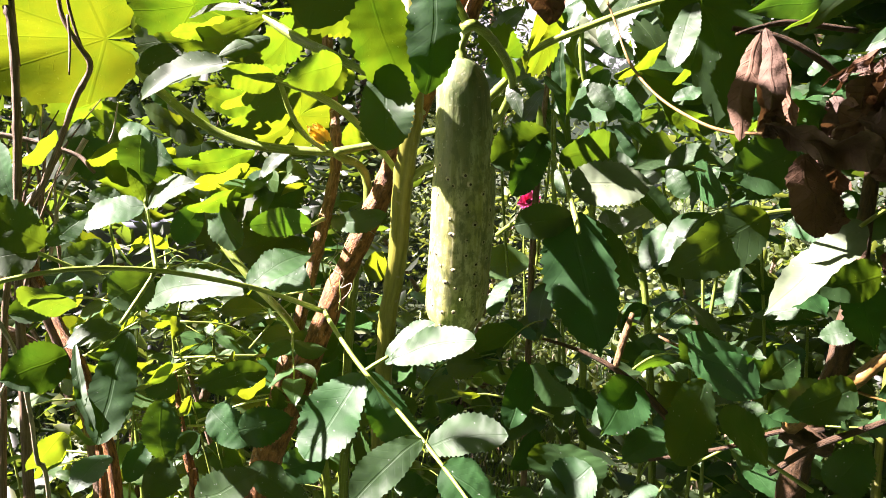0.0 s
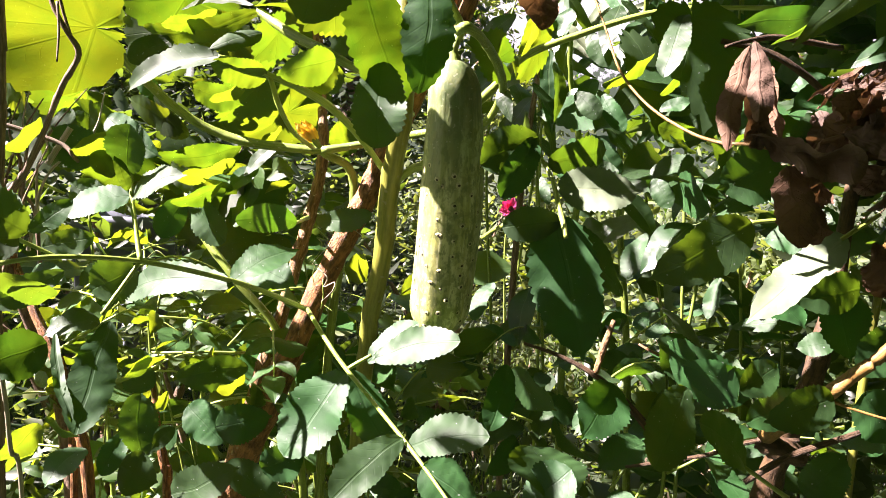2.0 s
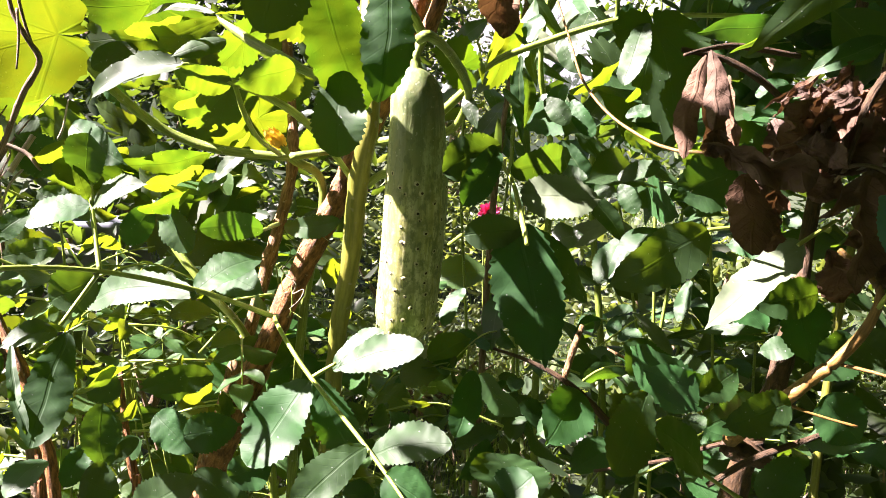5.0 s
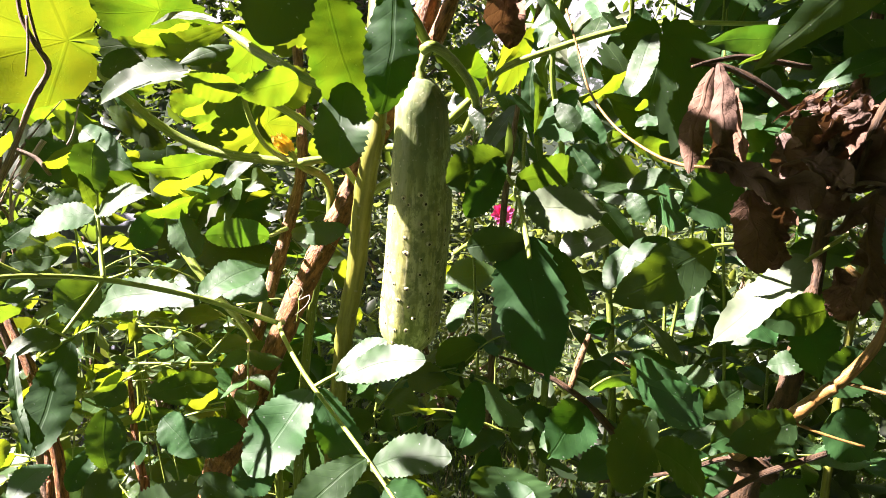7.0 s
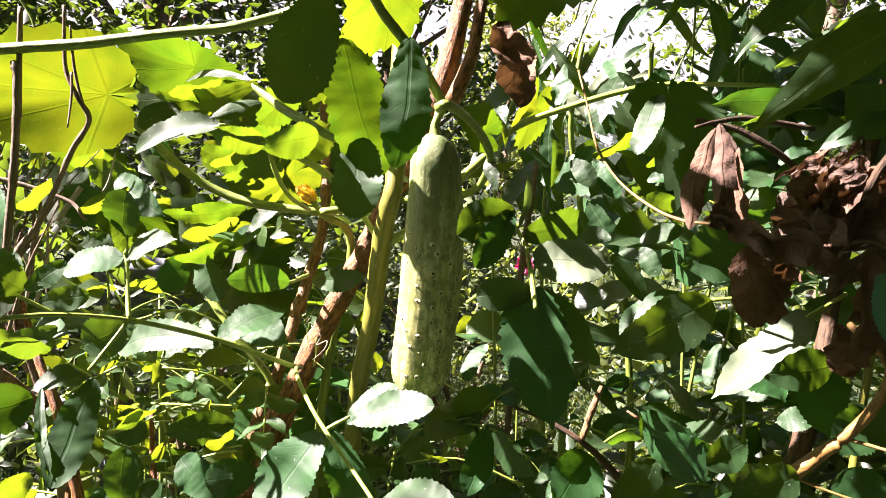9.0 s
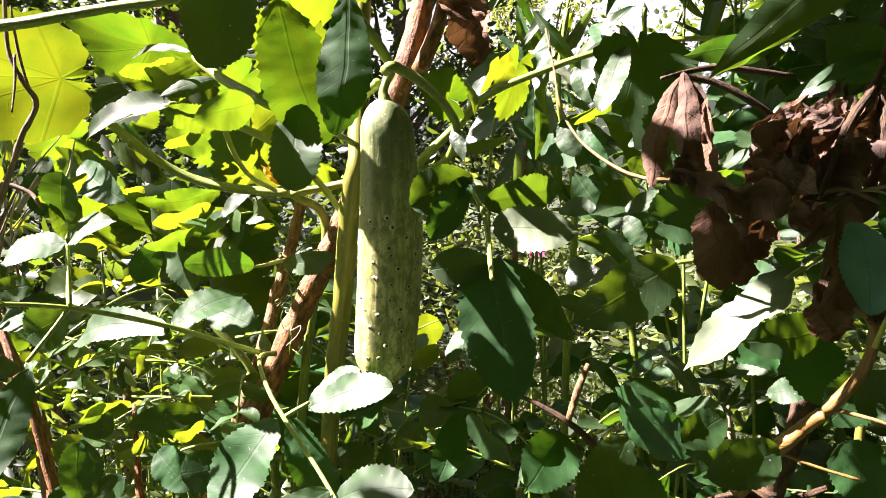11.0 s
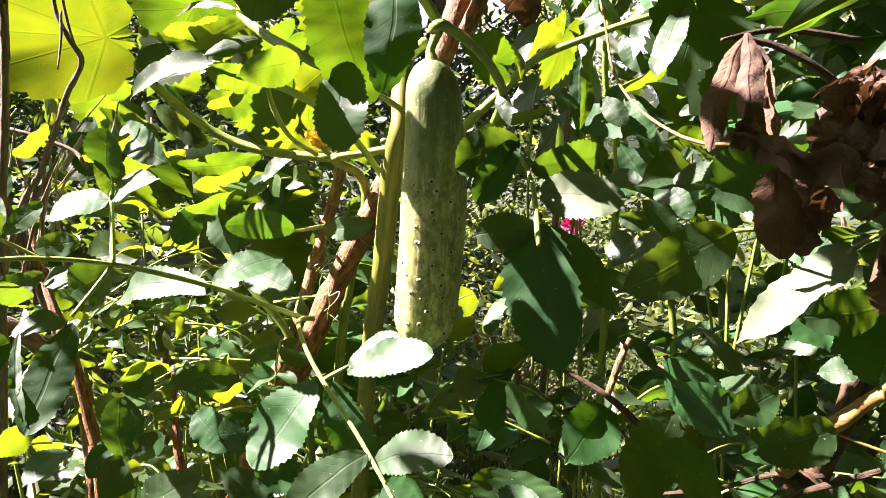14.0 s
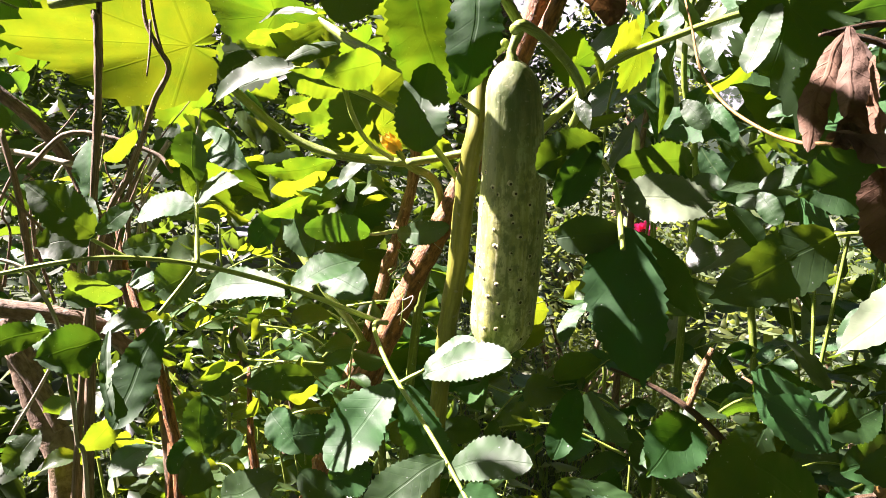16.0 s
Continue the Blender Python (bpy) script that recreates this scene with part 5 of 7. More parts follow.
leaf(cl, (0.304, 0.379, 1.144), (0.280, 0.355, 1.099), 0.0470, 2, kind="oval", material=SKY_TEAL, label="dark green toothed leaflet, tinted blue for sky reflection")
leaf(cl, (0.319, 0.379, 1.133), (0.324, 0.356, 1.102), 0.0415, 0, kind="oval", material=SKY_TEAL, label="dark green toothed leaflet, tinted blue for sky reflection")
leaf(cl, (0.365, 0.483, 1.286), (0.323, 0.481, 1.263), 0.0459, -8, kind="oval")
leaf(cl, (0.323, 0.542, 1.280), (0.306, 0.564, 1.306), 0.0407, -5)
leaf(cl, (0.332, 0.448, 1.124), (0.313, 0.470, 1.140), 0.0346, 0)
# ---- dead branch with withered leaves ----
dead_branch = thing("dead_branch", (0.306, 0.445, 1.319), "broken dry branch hung with curled brown withered leaves", "dead branch")
stem(dead_branch, "twig", DARK_BARK, [(0.325, 0.471, 1.380, 0.0024), (0.313, 0.457, 1.338, 0.0023), (0.302, 0.445, 1.316, 0.0023), (0.288, 0.433, 1.300, 0.0025), (0.274, 0.422, 1.284, 0.0022), (0.263, 0.410, 1.266, 0.0015), (0.254, 0.403, 1.248, 0.0012)], 'dry grey-brown twig', rough=0.2)
stem(dead_branch, "twig", DARK_BARK, [(0.302, 0.445, 1.316, 0.0016), (0.299, 0.432, 1.290, 0.0028), (0.294, 0.425, 1.267, 0.0031), (0.287, 0.419, 1.249, 0.0015)], rough=0.3)
stem(dead_branch, "straw", STRAW, [(0.258, 0.418, 1.244, 0.0006), (0.275, 0.419, 1.250, 0.0009), (0.289, 0.414, 1.254, 0.0011), (0.311, 0.410, 1.258, 0.0009), (0.338, 0.405, 1.262, 0.0009)], 'pale dry straw')
stem(dead_branch, "straw", STRAW, [(0.265, 0.413, 1.247, 0.0008), (0.273, 0.411, 1.252, 0.0009), (0.287, 0.409, 1.252, 0.0007), (0.294, 0.409, 1.249, 0.0006)])
stem(dead_branch, "straw", DRY, [(0.258, 0.418, 1.242, 0.0009), (0.260, 0.409, 1.251, 0.0012), (0.270, 0.404, 1.252, 0.0012), (0.285, 0.403, 1.246, 0.0012)])
stem(dead_branch, "stalk", TWIG, [(0.133, 0.644, 1.384, 0.0010), (0.136, 0.599, 1.345, 0.0009), (0.137, 0.553, 1.310, 0.0010), (0.146, 0.509, 1.283, 0.0010), (0.163, 0.476, 1.265, 0.0011), (0.178, 0.460, 1.258, 0.0012), (0.189, 0.444, 1.257, 0.0010), (0.205, 0.433, 1.253, 0.0007)], 'thin brown curved stalk')
leaf(dead_branch, (0.195, 0.450, 1.260), (0.200, 0.446, 1.272), 0.0190, 0, kind="oval", name="withered_leaf", material=DEAD, fold=0.4, crumple=0.12)
leaf(dead_branch, (0.186, 0.434, 1.255), (0.199, 0.435, 1.265), 0.0165, 0, kind="oval", name="withered_leaf", material=DEAD, crumple=0.15)
leaf(dead_branch, (0.185, 0.435, 1.259), (0.245, 0.412, 1.247), 0.0306, -25, kind="oval", name="withered_leaf", material=DEAD, fold=0.7, crumple=0.15)
leaf(dead_branch, (0.203, 0.485, 1.321), (0.180, 0.450, 1.252), 0.0202, 22, kind="oval", name="withered_leaf", material=DEAD, fold=0.2, crumple=0.035, curl=0.4, teeth=9)
leaf(dead_branch, (0.203, 0.477, 1.323), (0.195, 0.447, 1.270), 0.0192, 30, kind="oval", name="withered_leaf", material=DEAD, fold=-0.5, crumple=0.06, teeth=8)
leaf(dead_branch, (0.220, 0.488, 1.310), (0.222, 0.476, 1.257), 0.0109, -24, kind="oval", name="withered_leaf", material=DEAD, fold=0.5, crumple=0.09, teeth=8)
leaf(dead_branch, (0.219, 0.515, 1.325), (0.212, 0.496, 1.255), 0.0323, -20, kind="oval", name="withered_leaf", material=DEAD, fold=0.3, crumple=0.06, teeth=9)
leaf(dead_branch, (0.196, 0.462, 1.265), (0.214, 0.455, 1.258), 0.0140, 10, kind="oval", name="withered_leaf", material=DEAD, fold=0.4, crumple=0.10, teeth=7)
leaf(dead_branch, (0.207, 0.429, 1.245), (0.206, 0.402, 1.200), 0.0366, 0, kind="oval", name="withered_leaf", material=DEAD, fold=0.25, crumple=0.07, curl=0.3, teeth=9)
leaf(dead_branch, (0.265, 0.440, 1.271), (0.235, 0.418, 1.248), 0.0283, 10, kind="oval", name="withered_leaf", material=DEAD, fold=0.9, crumple=0.18)
leaf(dead_branch, (0.287, 0.442, 1.290), (0.239, 0.449, 1.261), 0.0392, 20, kind="oval", name="withered_leaf", material=DEAD, fold=0.6, crumple=0.15)
leaf(dead_branch, (0.289, 0.431, 1.280), (0.249, 0.418, 1.248), 0.0342, 10, kind="oval", name="withered_leaf", material=DEAD, fold=1.0, crumple=0.18)
leaf(dead_branch, (0.295, 0.453, 1.301), (0.269, 0.451, 1.275), 0.0297, -10, kind="oval", name="withered_leaf", material=DEAD, fold=0.8, crumple=0.18)
leaf(dead_branch, (0.260, 0.393, 1.246), (0.253, 0.382, 1.183), 0.0358, -5, kind="oval", name="withered_leaf", material=DEAD, fold=0.5, crumple=0.09)
leaf(dead_branch, (0.291, 0.419, 1.252), (0.242, 0.406, 1.221), 0.0182, 10, kind="lance", name="withered_leaf", material=DEAD, fold=0.6, crumple=0.06)
leaf(dead_branch, (0.215, 0.416, 1.226), (0.224, 0.414, 1.202), 0.0246, 0, kind="oval", name="withered_leaf", material=DEAD, fold=-0.5, crumple=0.18)
leaf(dead_branch, (0.303, 0.445, 1.313), (0.295, 0.429, 1.250), 0.0175, 0, kind="oval", name="withered_leaf", material=DEAD, fold=1.0, crumple=0.15)
leaf(dead_branch, (0.293, 0.426, 1.220), (0.264, 0.415, 1.206), 0.0218, 0, kind="oval", name="withered_leaf", material=DEAD, fold=0.8, crumple=0.15)
leaf(dead_branch, (0.273, 0.444, 1.199), (0.291, 0.451, 1.164), 0.0367, -20, kind="oval", name="withered_leaf", material=DEAD, fold=0.4, crumple=0.16)
leaf(dead_branch, (0.301, 0.435, 1.204), (0.302, 0.432, 1.175), 0.0194, 0, kind="oval", name="withered_leaf", material=DEAD, fold=0.4, crumple=0.16)
leaf(dead_branch, (0.257, 0.422, 1.277), (0.237, 0.415, 1.265), 0.0277, -29, kind="oval", name="withered_leaf", material=DEAD, fold=0.2, crumple=0.17)
leaf(dead_branch, (0.243, 0.467, 1.280), (0.251, 0.476, 1.241), 0.0211, -27, kind="oval", name="withered_leaf", material=DEAD, fold=0.1, crumple=0.19)
leaf(dead_branch, (0.273, 0.439, 1.249), (0.260, 0.443, 1.229), 0.0261, 16, kind="oval", name="withered_leaf", material=DEAD, fold=-0.1, crumple=0.13)
leaf(dead_branch, (0.248, 0.434, 1.290), (0.222, 0.408, 1.271), 0.0275, -31, kind="oval", name="withered_leaf", material=DEAD, fold=-0.2, crumple=0.16)
leaf(dead_branch, (0.247, 0.483, 1.277), (0.284, 0.496, 1.257), 0.0274, 28, kind="oval", name="withered_leaf", material=DEAD, fold=-0.6, crumple=0.12)
leaf(dead_branch, (0.230, 0.411, 1.265), (0.246, 0.384, 1.250), 0.0200, -7, kind="oval", name="withered_leaf", material=DEAD, fold=0.4, crumple=0.13)
leaf(dead_branch, (0.279, 0.462, 1.296), (0.253, 0.453, 1.286), 0.0258, -25, kind="oval", name="withered_leaf", material=DEAD, fold=-0.4, crumple=0.20)
leaf(dead_branch, (0.312, 0.470, 1.301), (0.281, 0.458, 1.289), 0.0176, -9, kind="oval", name="withered_leaf", material=DEAD, fold=0.5, crumple=0.17)
leaf(dead_branch, (0.284, 0.441, 1.300), (0.255, 0.436, 1.280), 0.0218, 34, kind="oval", name="withered_leaf", material=DEAD, fold=0.3, crumple=0.12)
leaf(dead_branch, (0.289, 0.446, 1.283), (0.312, 0.448, 1.259), 0.0177, 9, kind="oval", name="withered_leaf", material=DEAD, fold=-0.8, crumple=0.18)
leaf(dead_branch, (0.245, 0.473, 1.248), (0.247, 0.477, 1.208), 0.0293, -5, kind="oval", name="withered_leaf", material=DEAD, fold=-0.5, crumple=0.20)
leaf(dead_branch, (0.274, 0.480, 1.281), (0.291, 0.489, 1.245), 0.0314, -17, kind="oval", name="withered_leaf", material=DEAD, fold=-0.9, crumple=0.20)
leaf(dead_branch, (0.261, 0.486, 1.235), (0.259, 0.501, 1.209), 0.0218, -8, kind="oval", name="withered_leaf", material=DEAD, fold=0.3, crumple=0.20)
leaf(dead_branch, (0.262, 0.458, 1.297), (0.279, 0.449, 1.282), 0.0269, -30, kind="oval", name="withered_leaf", material=DEAD, fold=-0.0, crumple=0.18)
leaf(dead_branch, (0.302, 0.483, 1.281), (0.323, 0.462, 1.254), 0.0311, 0, kind="oval", name="withered_leaf", material=DEAD, fold=-0.8, crumple=0.12)
leaf(dead_branch, (0.276, 0.463, 1.296), (0.315, 0.471, 1.277), 0.0173, -23, kind="oval", name="withered_leaf", material=DEAD, fold=0.0, crumple=0.16)
HEAP_TOP, HEAP_END = Vector((0.330, 0.497, 1.332)), Vector((0.251, 0.469, 1.258))
for i in range(34):
    r = random.Random(2100 + i)
    s = r.uniform(0.15, 0.8)
    q = HEAP_TOP.lerp(HEAP_END, s) + Vector((r.gauss(0, 0.010), r.gauss(0, 0.014), r.gauss(-0.004, 0.009)))
    d = (HEAP_END - HEAP_TOP).normalized() + Vector((r.gauss(0, 0.35), r.gauss(0, 0.3), r.gauss(-0.15, 0.35)))
    leaf(dead_branch, tuple(q), tuple(q + d.normalized() * r.uniform(0.025, 0.06)), r.uniform(0.004, 0.013), r.uniform(-40, 40), kind="lance", name="withered_strip", material=DEAD, fold=r.uniform(-0.9, 0.9), crumple=0.09, twist=r.uniform(-1.2, 1.2), teeth=7)
hung_leaf = thing("withered_leaf", (0.060, 0.553, 1.413), "single withered brown leaf hanging from a thin stalk", "leaf")
stem(hung_leaf, "stalk", DRY, [(0.060, 0.567, 1.473, 0.0013), (0.057, 0.560, 1.436, 0.0013), (0.057, 0.553, 1.404, 0.0013)])
leaf(hung_leaf, (0.057, 0.553, 1.405), (0.075, 0.538, 1.335), 0.0362, 0, kind="oval", name="blade", material=DEAD, fold=0.9, crumple=0.15)
# ---- tall plant with long leaves ----
tall_plant = thing("tall_plant", (0.425, 0.677, 0.176), "tall stalk with long dark green lance-shaped leaves", "plant")
stem(tall_plant, "stalk", GREEN_STEM, [(0.425, 0.677, 0.176, 0.0052), (0.433, 0.695, 0.944, 0.0043), (0.447, 0.683, 1.265, 0.0041), (0.439, 0.653, 1.378, 0.0038), (0.446, 0.641, 1.475, 0.0037)])
leaf(tall_plant, (0.315, 0.532, 1.390), (0.232, 0.525, 1.326), 0.0150, -42, kind="lance", name="leaf", fold=0.2)
leaf(tall_plant, (0.324, 0.466, 1.400), (0.203, 0.428, 1.313), 0.0375, 3, kind="lance", name="leaf", fold=-0.14, wave=0.05)
leaf(tall_plant, (0.284, 0.497, 1.436), (0.213, 0.487, 1.363), 0.0281, 47, kind="lance", name="leaf")
leaf(tall_plant, (0.323, 0.517, 1.417), (0.250, 0.513, 1.369), 0.0269, -42, kind="lance", name="leaf")
leaf(tall_plant, (0.329, 0.617, 1.420), (0.293, 0.600, 1.469), 0.0281, 10, kind="lance", name="leaf")
leaf(tall_plant, (0.264, 0.700, 1.467), (0.283, 0.696, 1.409), 0.0247, 20, kind="lance", name="leaf")
leaf(tall_plant, (0.331, 0.510, 1.366), (0.312, 0.512, 1.392), 0.0332, 0, kind="lance", name="leaf")
leaf(tall_plant, (0.341, 0.477, 1.332), (0.377, 0.467, 1.335), 0.0239, 45, kind="lance", name="leaf")
leaf(tall_plant, (0.355, 0.498, 1.346), (0.380, 0.500, 1.363), 0.0217, 50, kind="oval", name="leaf")
leaf(tall_plant, (0.342, 0.508, 1.341), (0.283, 0.525, 1.313), 0.0268, 46, kind="lance", name="leaf")
leaf(tall_plant, (0.286, 0.549, 1.356), (0.226, 0.567, 1.349), 0.0298, -40, kind="lance", name="leaf")
leaf(tall_plant, (0.344, 0.527, 1.329), (0.309, 0.529, 1.363), 0.0461, -10, kind="lance", name="leaf")
leaf(tall_plant, (0.398, 0.525, 1.299), (0.367, 0.529, 1.352), 0.0499, -10, kind="lance", name="leaf")
stem(slim_plant, "stalk", VINE, [(0.252, 1.099, 0.076, 0.0077), (0.218, 1.108, 0.870, 0.0062), (0.216, 1.055, 1.223, 0.0048), (0.184, 1.006, 1.373, 0.0038), (0.190, 0.991, 1.485, 0.0036)])
stem(slim_plant, "stalk", VINE, [(0.372, 1.142, 0.032, 0.0080), (0.352, 1.202, 0.839, 0.0067), (0.312, 1.205, 1.220, 0.0055), (0.330, 1.183, 1.432, 0.0044), (0.322, 1.145, 1.525, 0.0034)])
stem(slim_plant, "stalk", GREY_BARK, [(0.130, 1.132, 0.669, 0.0055), (0.136, 1.095, 1.136, 0.0051), (0.150, 1.072, 1.341, 0.0040), (0.170, 1.041, 1.482, 0.0031)])
leaf(slim_plant, (0.160, 0.935, 1.445), (0.158, 0.869, 1.331), 0.0308, 47, kind="lance", name="leaf")
leaf(slim_plant, (0.147, 0.946, 1.379), (0.153, 0.931, 1.271), 0.0240, -10, kind="lance", name="leaf")
leaf(slim_plant, (0.165, 0.967, 1.311), (0.213, 0.939, 1.318), 0.0460, 39, kind="lance", name="leaf")
leaf(slim_plant, (0.216, 0.881, 1.429), (0.263, 0.874, 1.378), 0.0287, 47, kind="lance", name="leaf")
leaf(slim_plant, (0.229, 0.932, 1.433), (0.203, 0.896, 1.367), 0.0358, 38, kind="lance", name="leaf")
leaf(slim_plant, (0.208, 0.914, 1.295), (0.261, 0.905, 1.235), 0.0359, 44, kind="lance", name="leaf")
leaf(slim_plant, (0.187, 0.861, 1.273), (0.237, 0.850, 1.203), 0.0300, -5, kind="lance", name="leaf")
leaf(slim_plant, (0.240, 0.806, 1.249), (0.260, 0.797, 1.188), 0.0307, 20, kind="lance", name="leaf")
leaf(slim_plant, (0.272, 0.746, 1.181), (0.219, 0.739, 1.129), 0.0476, 47, kind="lance", name="leaf")
leaf(slim_plant, (0.207, 0.801, 1.212), (0.251, 0.793, 1.158), 0.0270, 0, kind="lance", name="leaf")
leaf(slim_plant, (0.318, 0.964, 1.307), (0.354, 0.944, 1.314), 0.0434, 40, kind="lance", name="leaf")
leaf(slim_plant, (0.186, 0.893, 1.144), (0.224, 0.880, 1.160), 0.0485, 44, kind="lance", name="leaf")
leaf(slim_plant, (0.124, 0.920, 1.335), (0.156, 0.913, 1.284), 0.0249, 47, kind="lance", name="leaf")
leaf(slim_plant, (0.088, 0.928, 1.389), (0.072, 0.922, 1.340), 0.0304, 38, kind="lance", name="leaf")
leaf(slim_plant, (0.171, 1.032, 1.421), (0.125, 1.035, 1.435), 0.0384, -30, kind="lance", name="leaf")
leaf(slim_plant, (0.176, 1.165, 1.443), (0.232, 1.106, 1.391), 0.0365, 6, kind="lance", name="leaf", material=ELDER_PALE)
leaf(slim_plant, (0.495, 1.278, 1.079), (0.581, 1.265, 0.995), 0.0398, 38, kind="lance", name="leaf")
leaf(slim_plant, (0.158, 1.403, 1.416), (0.049, 1.399, 1.321), 0.0805, 44, kind="lance", name="leaf")
leaf(slim_plant, (0.178, 1.257, 1.348), (0.104, 1.243, 1.238), 0.0505, 47, kind="lance", name="leaf")
leaf(slim_plant, (0.330, 1.173, 1.159), (0.397, 1.114, 1.101), 0.0321, 7, kind="lance", name="leaf", material=ELDER_PALE)
leaf(slim_plant, (0.464, 1.176, 1.058), (0.537, 1.160, 0.948), 0.0428, 23, kind="lance", name="leaf")
leaf(slim_plant, (0.405, 1.142, 1.246), (0.369, 1.090, 1.152), 0.0422, 47, kind="lance", name="leaf")
leaf(slim_plant, (0.178, 0.959, 1.113), (0.269, 0.954, 1.085), 0.0299, 38, kind="lance", name="leaf")
leaf(slim_plant, (0.328, 1.422, 1.344), (0.406, 1.359, 1.264), 0.0407, 44, kind="lance", name="leaf", material=ELDER_PALE)
leaf(slim_plant, (0.317, 1.133, 1.358), (0.262, 1.123, 1.283), 0.0395, 24, kind="lance", name="leaf")
leaf(slim_plant, (0.118, 1.091, 1.448), (0.053, 1.068, 1.367), 0.0457, 46, kind="lance", name="leaf")
leaf(slim_plant, (0.217, 1.188, 1.411), (0.328, 1.182, 1.377), 0.0477, 44, kind="lance", name="leaf")
leaf(slim_plant, (0.310, 0.938, 1.055), (0.353, 0.877, 0.981), 0.0369, 47, kind="lance", name="leaf", material=ELDER_PALE)
leaf(slim_plant, (0.270, 1.205, 1.006), (0.196, 1.197, 0.937), 0.0361, 38, kind="lance", name="leaf")
leaf(slim_plant, (0.175, 1.404, 1.316), (0.213, 1.342, 1.233), 0.0372, -12, kind="lance", name="leaf")
leaf(slim_plant, (0.156, 1.104, 1.106), (0.203, 1.094, 1.039), 0.0475, -5, kind="lance", name="leaf")
leaf(slim_plant, (0.142, 1.010, 1.435), (0.209, 0.949, 1.371), 0.0273, 38, kind="lance", name="leaf", material=ELDER_PALE)
leaf(slim_plant, (0.102, 1.073, 1.249), (0.025, 1.071, 1.228), 0.0372, 44, kind="lance", name="leaf")
leaf(slim_plant, (0.256, 1.139, 0.996), (0.310, 1.080, 0.935), 0.0305, 47, kind="lance", name="leaf")
leaf(slim_plant, (0.294, 1.381, 1.396), (0.200, 1.371, 1.315), 0.0360, -15, kind="lance", name="leaf")
leaf(slim_plant, (0.167, 1.082, 1.381), (0.103, 1.089, 1.337), 0.0422, 47, kind="lance", name="leaf", material=ELDER_PALE)
leaf(slim_plant, (0.535, 1.397, 1.211), (0.581, 1.377, 1.065), 0.0519, 47, kind="lance", name="leaf")
leaf(slim_plant, (0.320, 0.999, 1.252), (0.379, 0.938, 1.182), 0.0399, 38, kind="lance", name="leaf")
leaf(slim_plant, (0.474, 1.265, 1.341), (0.388, 1.254, 1.253), 0.0497, 44, kind="lance", name="leaf")
leaf(slim_plant, (0.317, 1.066, 1.161), (0.214, 1.090, 1.102), 0.0433, 47, kind="lance", name="leaf", material=ELDER_PALE)
leaf(slim_plant, (0.501, 1.222, 0.997), (0.633, 1.214, 0.956), 0.0354, 28, kind="lance", name="leaf")
leaf(slim_plant, (0.302, 1.060, 1.448), (0.260, 1.009, 1.352), 0.0518, 44, kind="lance", name="leaf")
leaf(slim_plant, (0.361, 0.973, 1.369), (0.302, 0.970, 1.339), 0.0389, 47, kind="lance", name="leaf")
leaf(slim_plant, (0.467, 1.330, 1.082), (0.436, 1.261, 0.948), 0.0484, 38, kind="lance", name="leaf", material=ELDER_PALE)
leaf(slim_plant, (0.404, 1.374, 1.350), (0.325, 1.362, 1.257), 0.0473, -28, kind="lance", name="leaf")
leaf(slim_plant, (0.165, 1.317, 1.323), (0.163, 1.305, 1.233), 0.0522, 20, kind="lance", name="leaf")
leaf(slim_plant, (0.220, 1.397, 1.253), (0.314, 1.390, 1.210), 0.0507, 38, kind="lance", name="leaf")
leaf(slim_plant, (0.332, 1.351, 1.286), (0.268, 1.334, 1.214), 0.0799, 44, kind="lance", name="leaf")
leaf(slim_plant, (0.193, 1.353, 1.360), (0.227, 1.334, 1.225), 0.0384, 47, kind="lance", name="leaf")
leaf(slim_plant, (0.161, 1.207, 1.426), (0.202, 1.142, 1.326), 0.0488, -13, kind="lance", name="leaf", material=ELDER_PALE)
leaf(slim_plant, (0.336, 1.130, 1.487), (0.328, 1.117, 1.388), 0.0416, -1, kind="lance", name="leaf")
leaf(slim_plant, (0.141, 1.364, 1.393), (0.191, 1.295, 1.267), 0.0576, 47, kind="lance", name="leaf")
leaf(slim_plant, (0.351, 1.219, 1.153), (0.422, 1.202, 1.038), 0.0416, 38, kind="lance", name="leaf")
leaf(slim_plant, (0.242, 1.285, 1.034), (0.204, 1.227, 0.934), 0.0477, 44, kind="lance", name="leaf", material=ELDER_PALE)
leaf(slim_plant, (0.413, 1.266, 1.326), (0.491, 1.258, 1.279), 0.0356, 19, kind="lance", name="leaf")
leaf(slim_plant, (0.161, 1.100, 1.047), (0.139, 1.046, 0.965), 0.0502, 37, kind="lance", name="leaf")
leaf(slim_plant, (0.155, 1.391, 1.302), (0.262, 1.378, 1.219), 0.0434, 44, kind="lance", name="leaf")
for i in range(64):
    r = random.Random(5200 + i)
    x, y = r.uniform(0.10, 0.50), r.uniform(0.88, 1.30)
    q = Vector((x, y, r.uniform(1.30, 1.66)))
    a = r.uniform(0, 6.28)
    d = Vector((math.cos(a), math.sin(a) * 0.5, r.uniform(-1.5, 0.1))).normalized() * r.uniform(0.07, 0.15)
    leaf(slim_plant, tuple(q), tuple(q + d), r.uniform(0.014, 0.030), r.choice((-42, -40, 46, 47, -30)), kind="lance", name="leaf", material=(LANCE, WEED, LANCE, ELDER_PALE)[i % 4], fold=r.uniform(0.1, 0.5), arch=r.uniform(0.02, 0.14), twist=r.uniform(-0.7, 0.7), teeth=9)
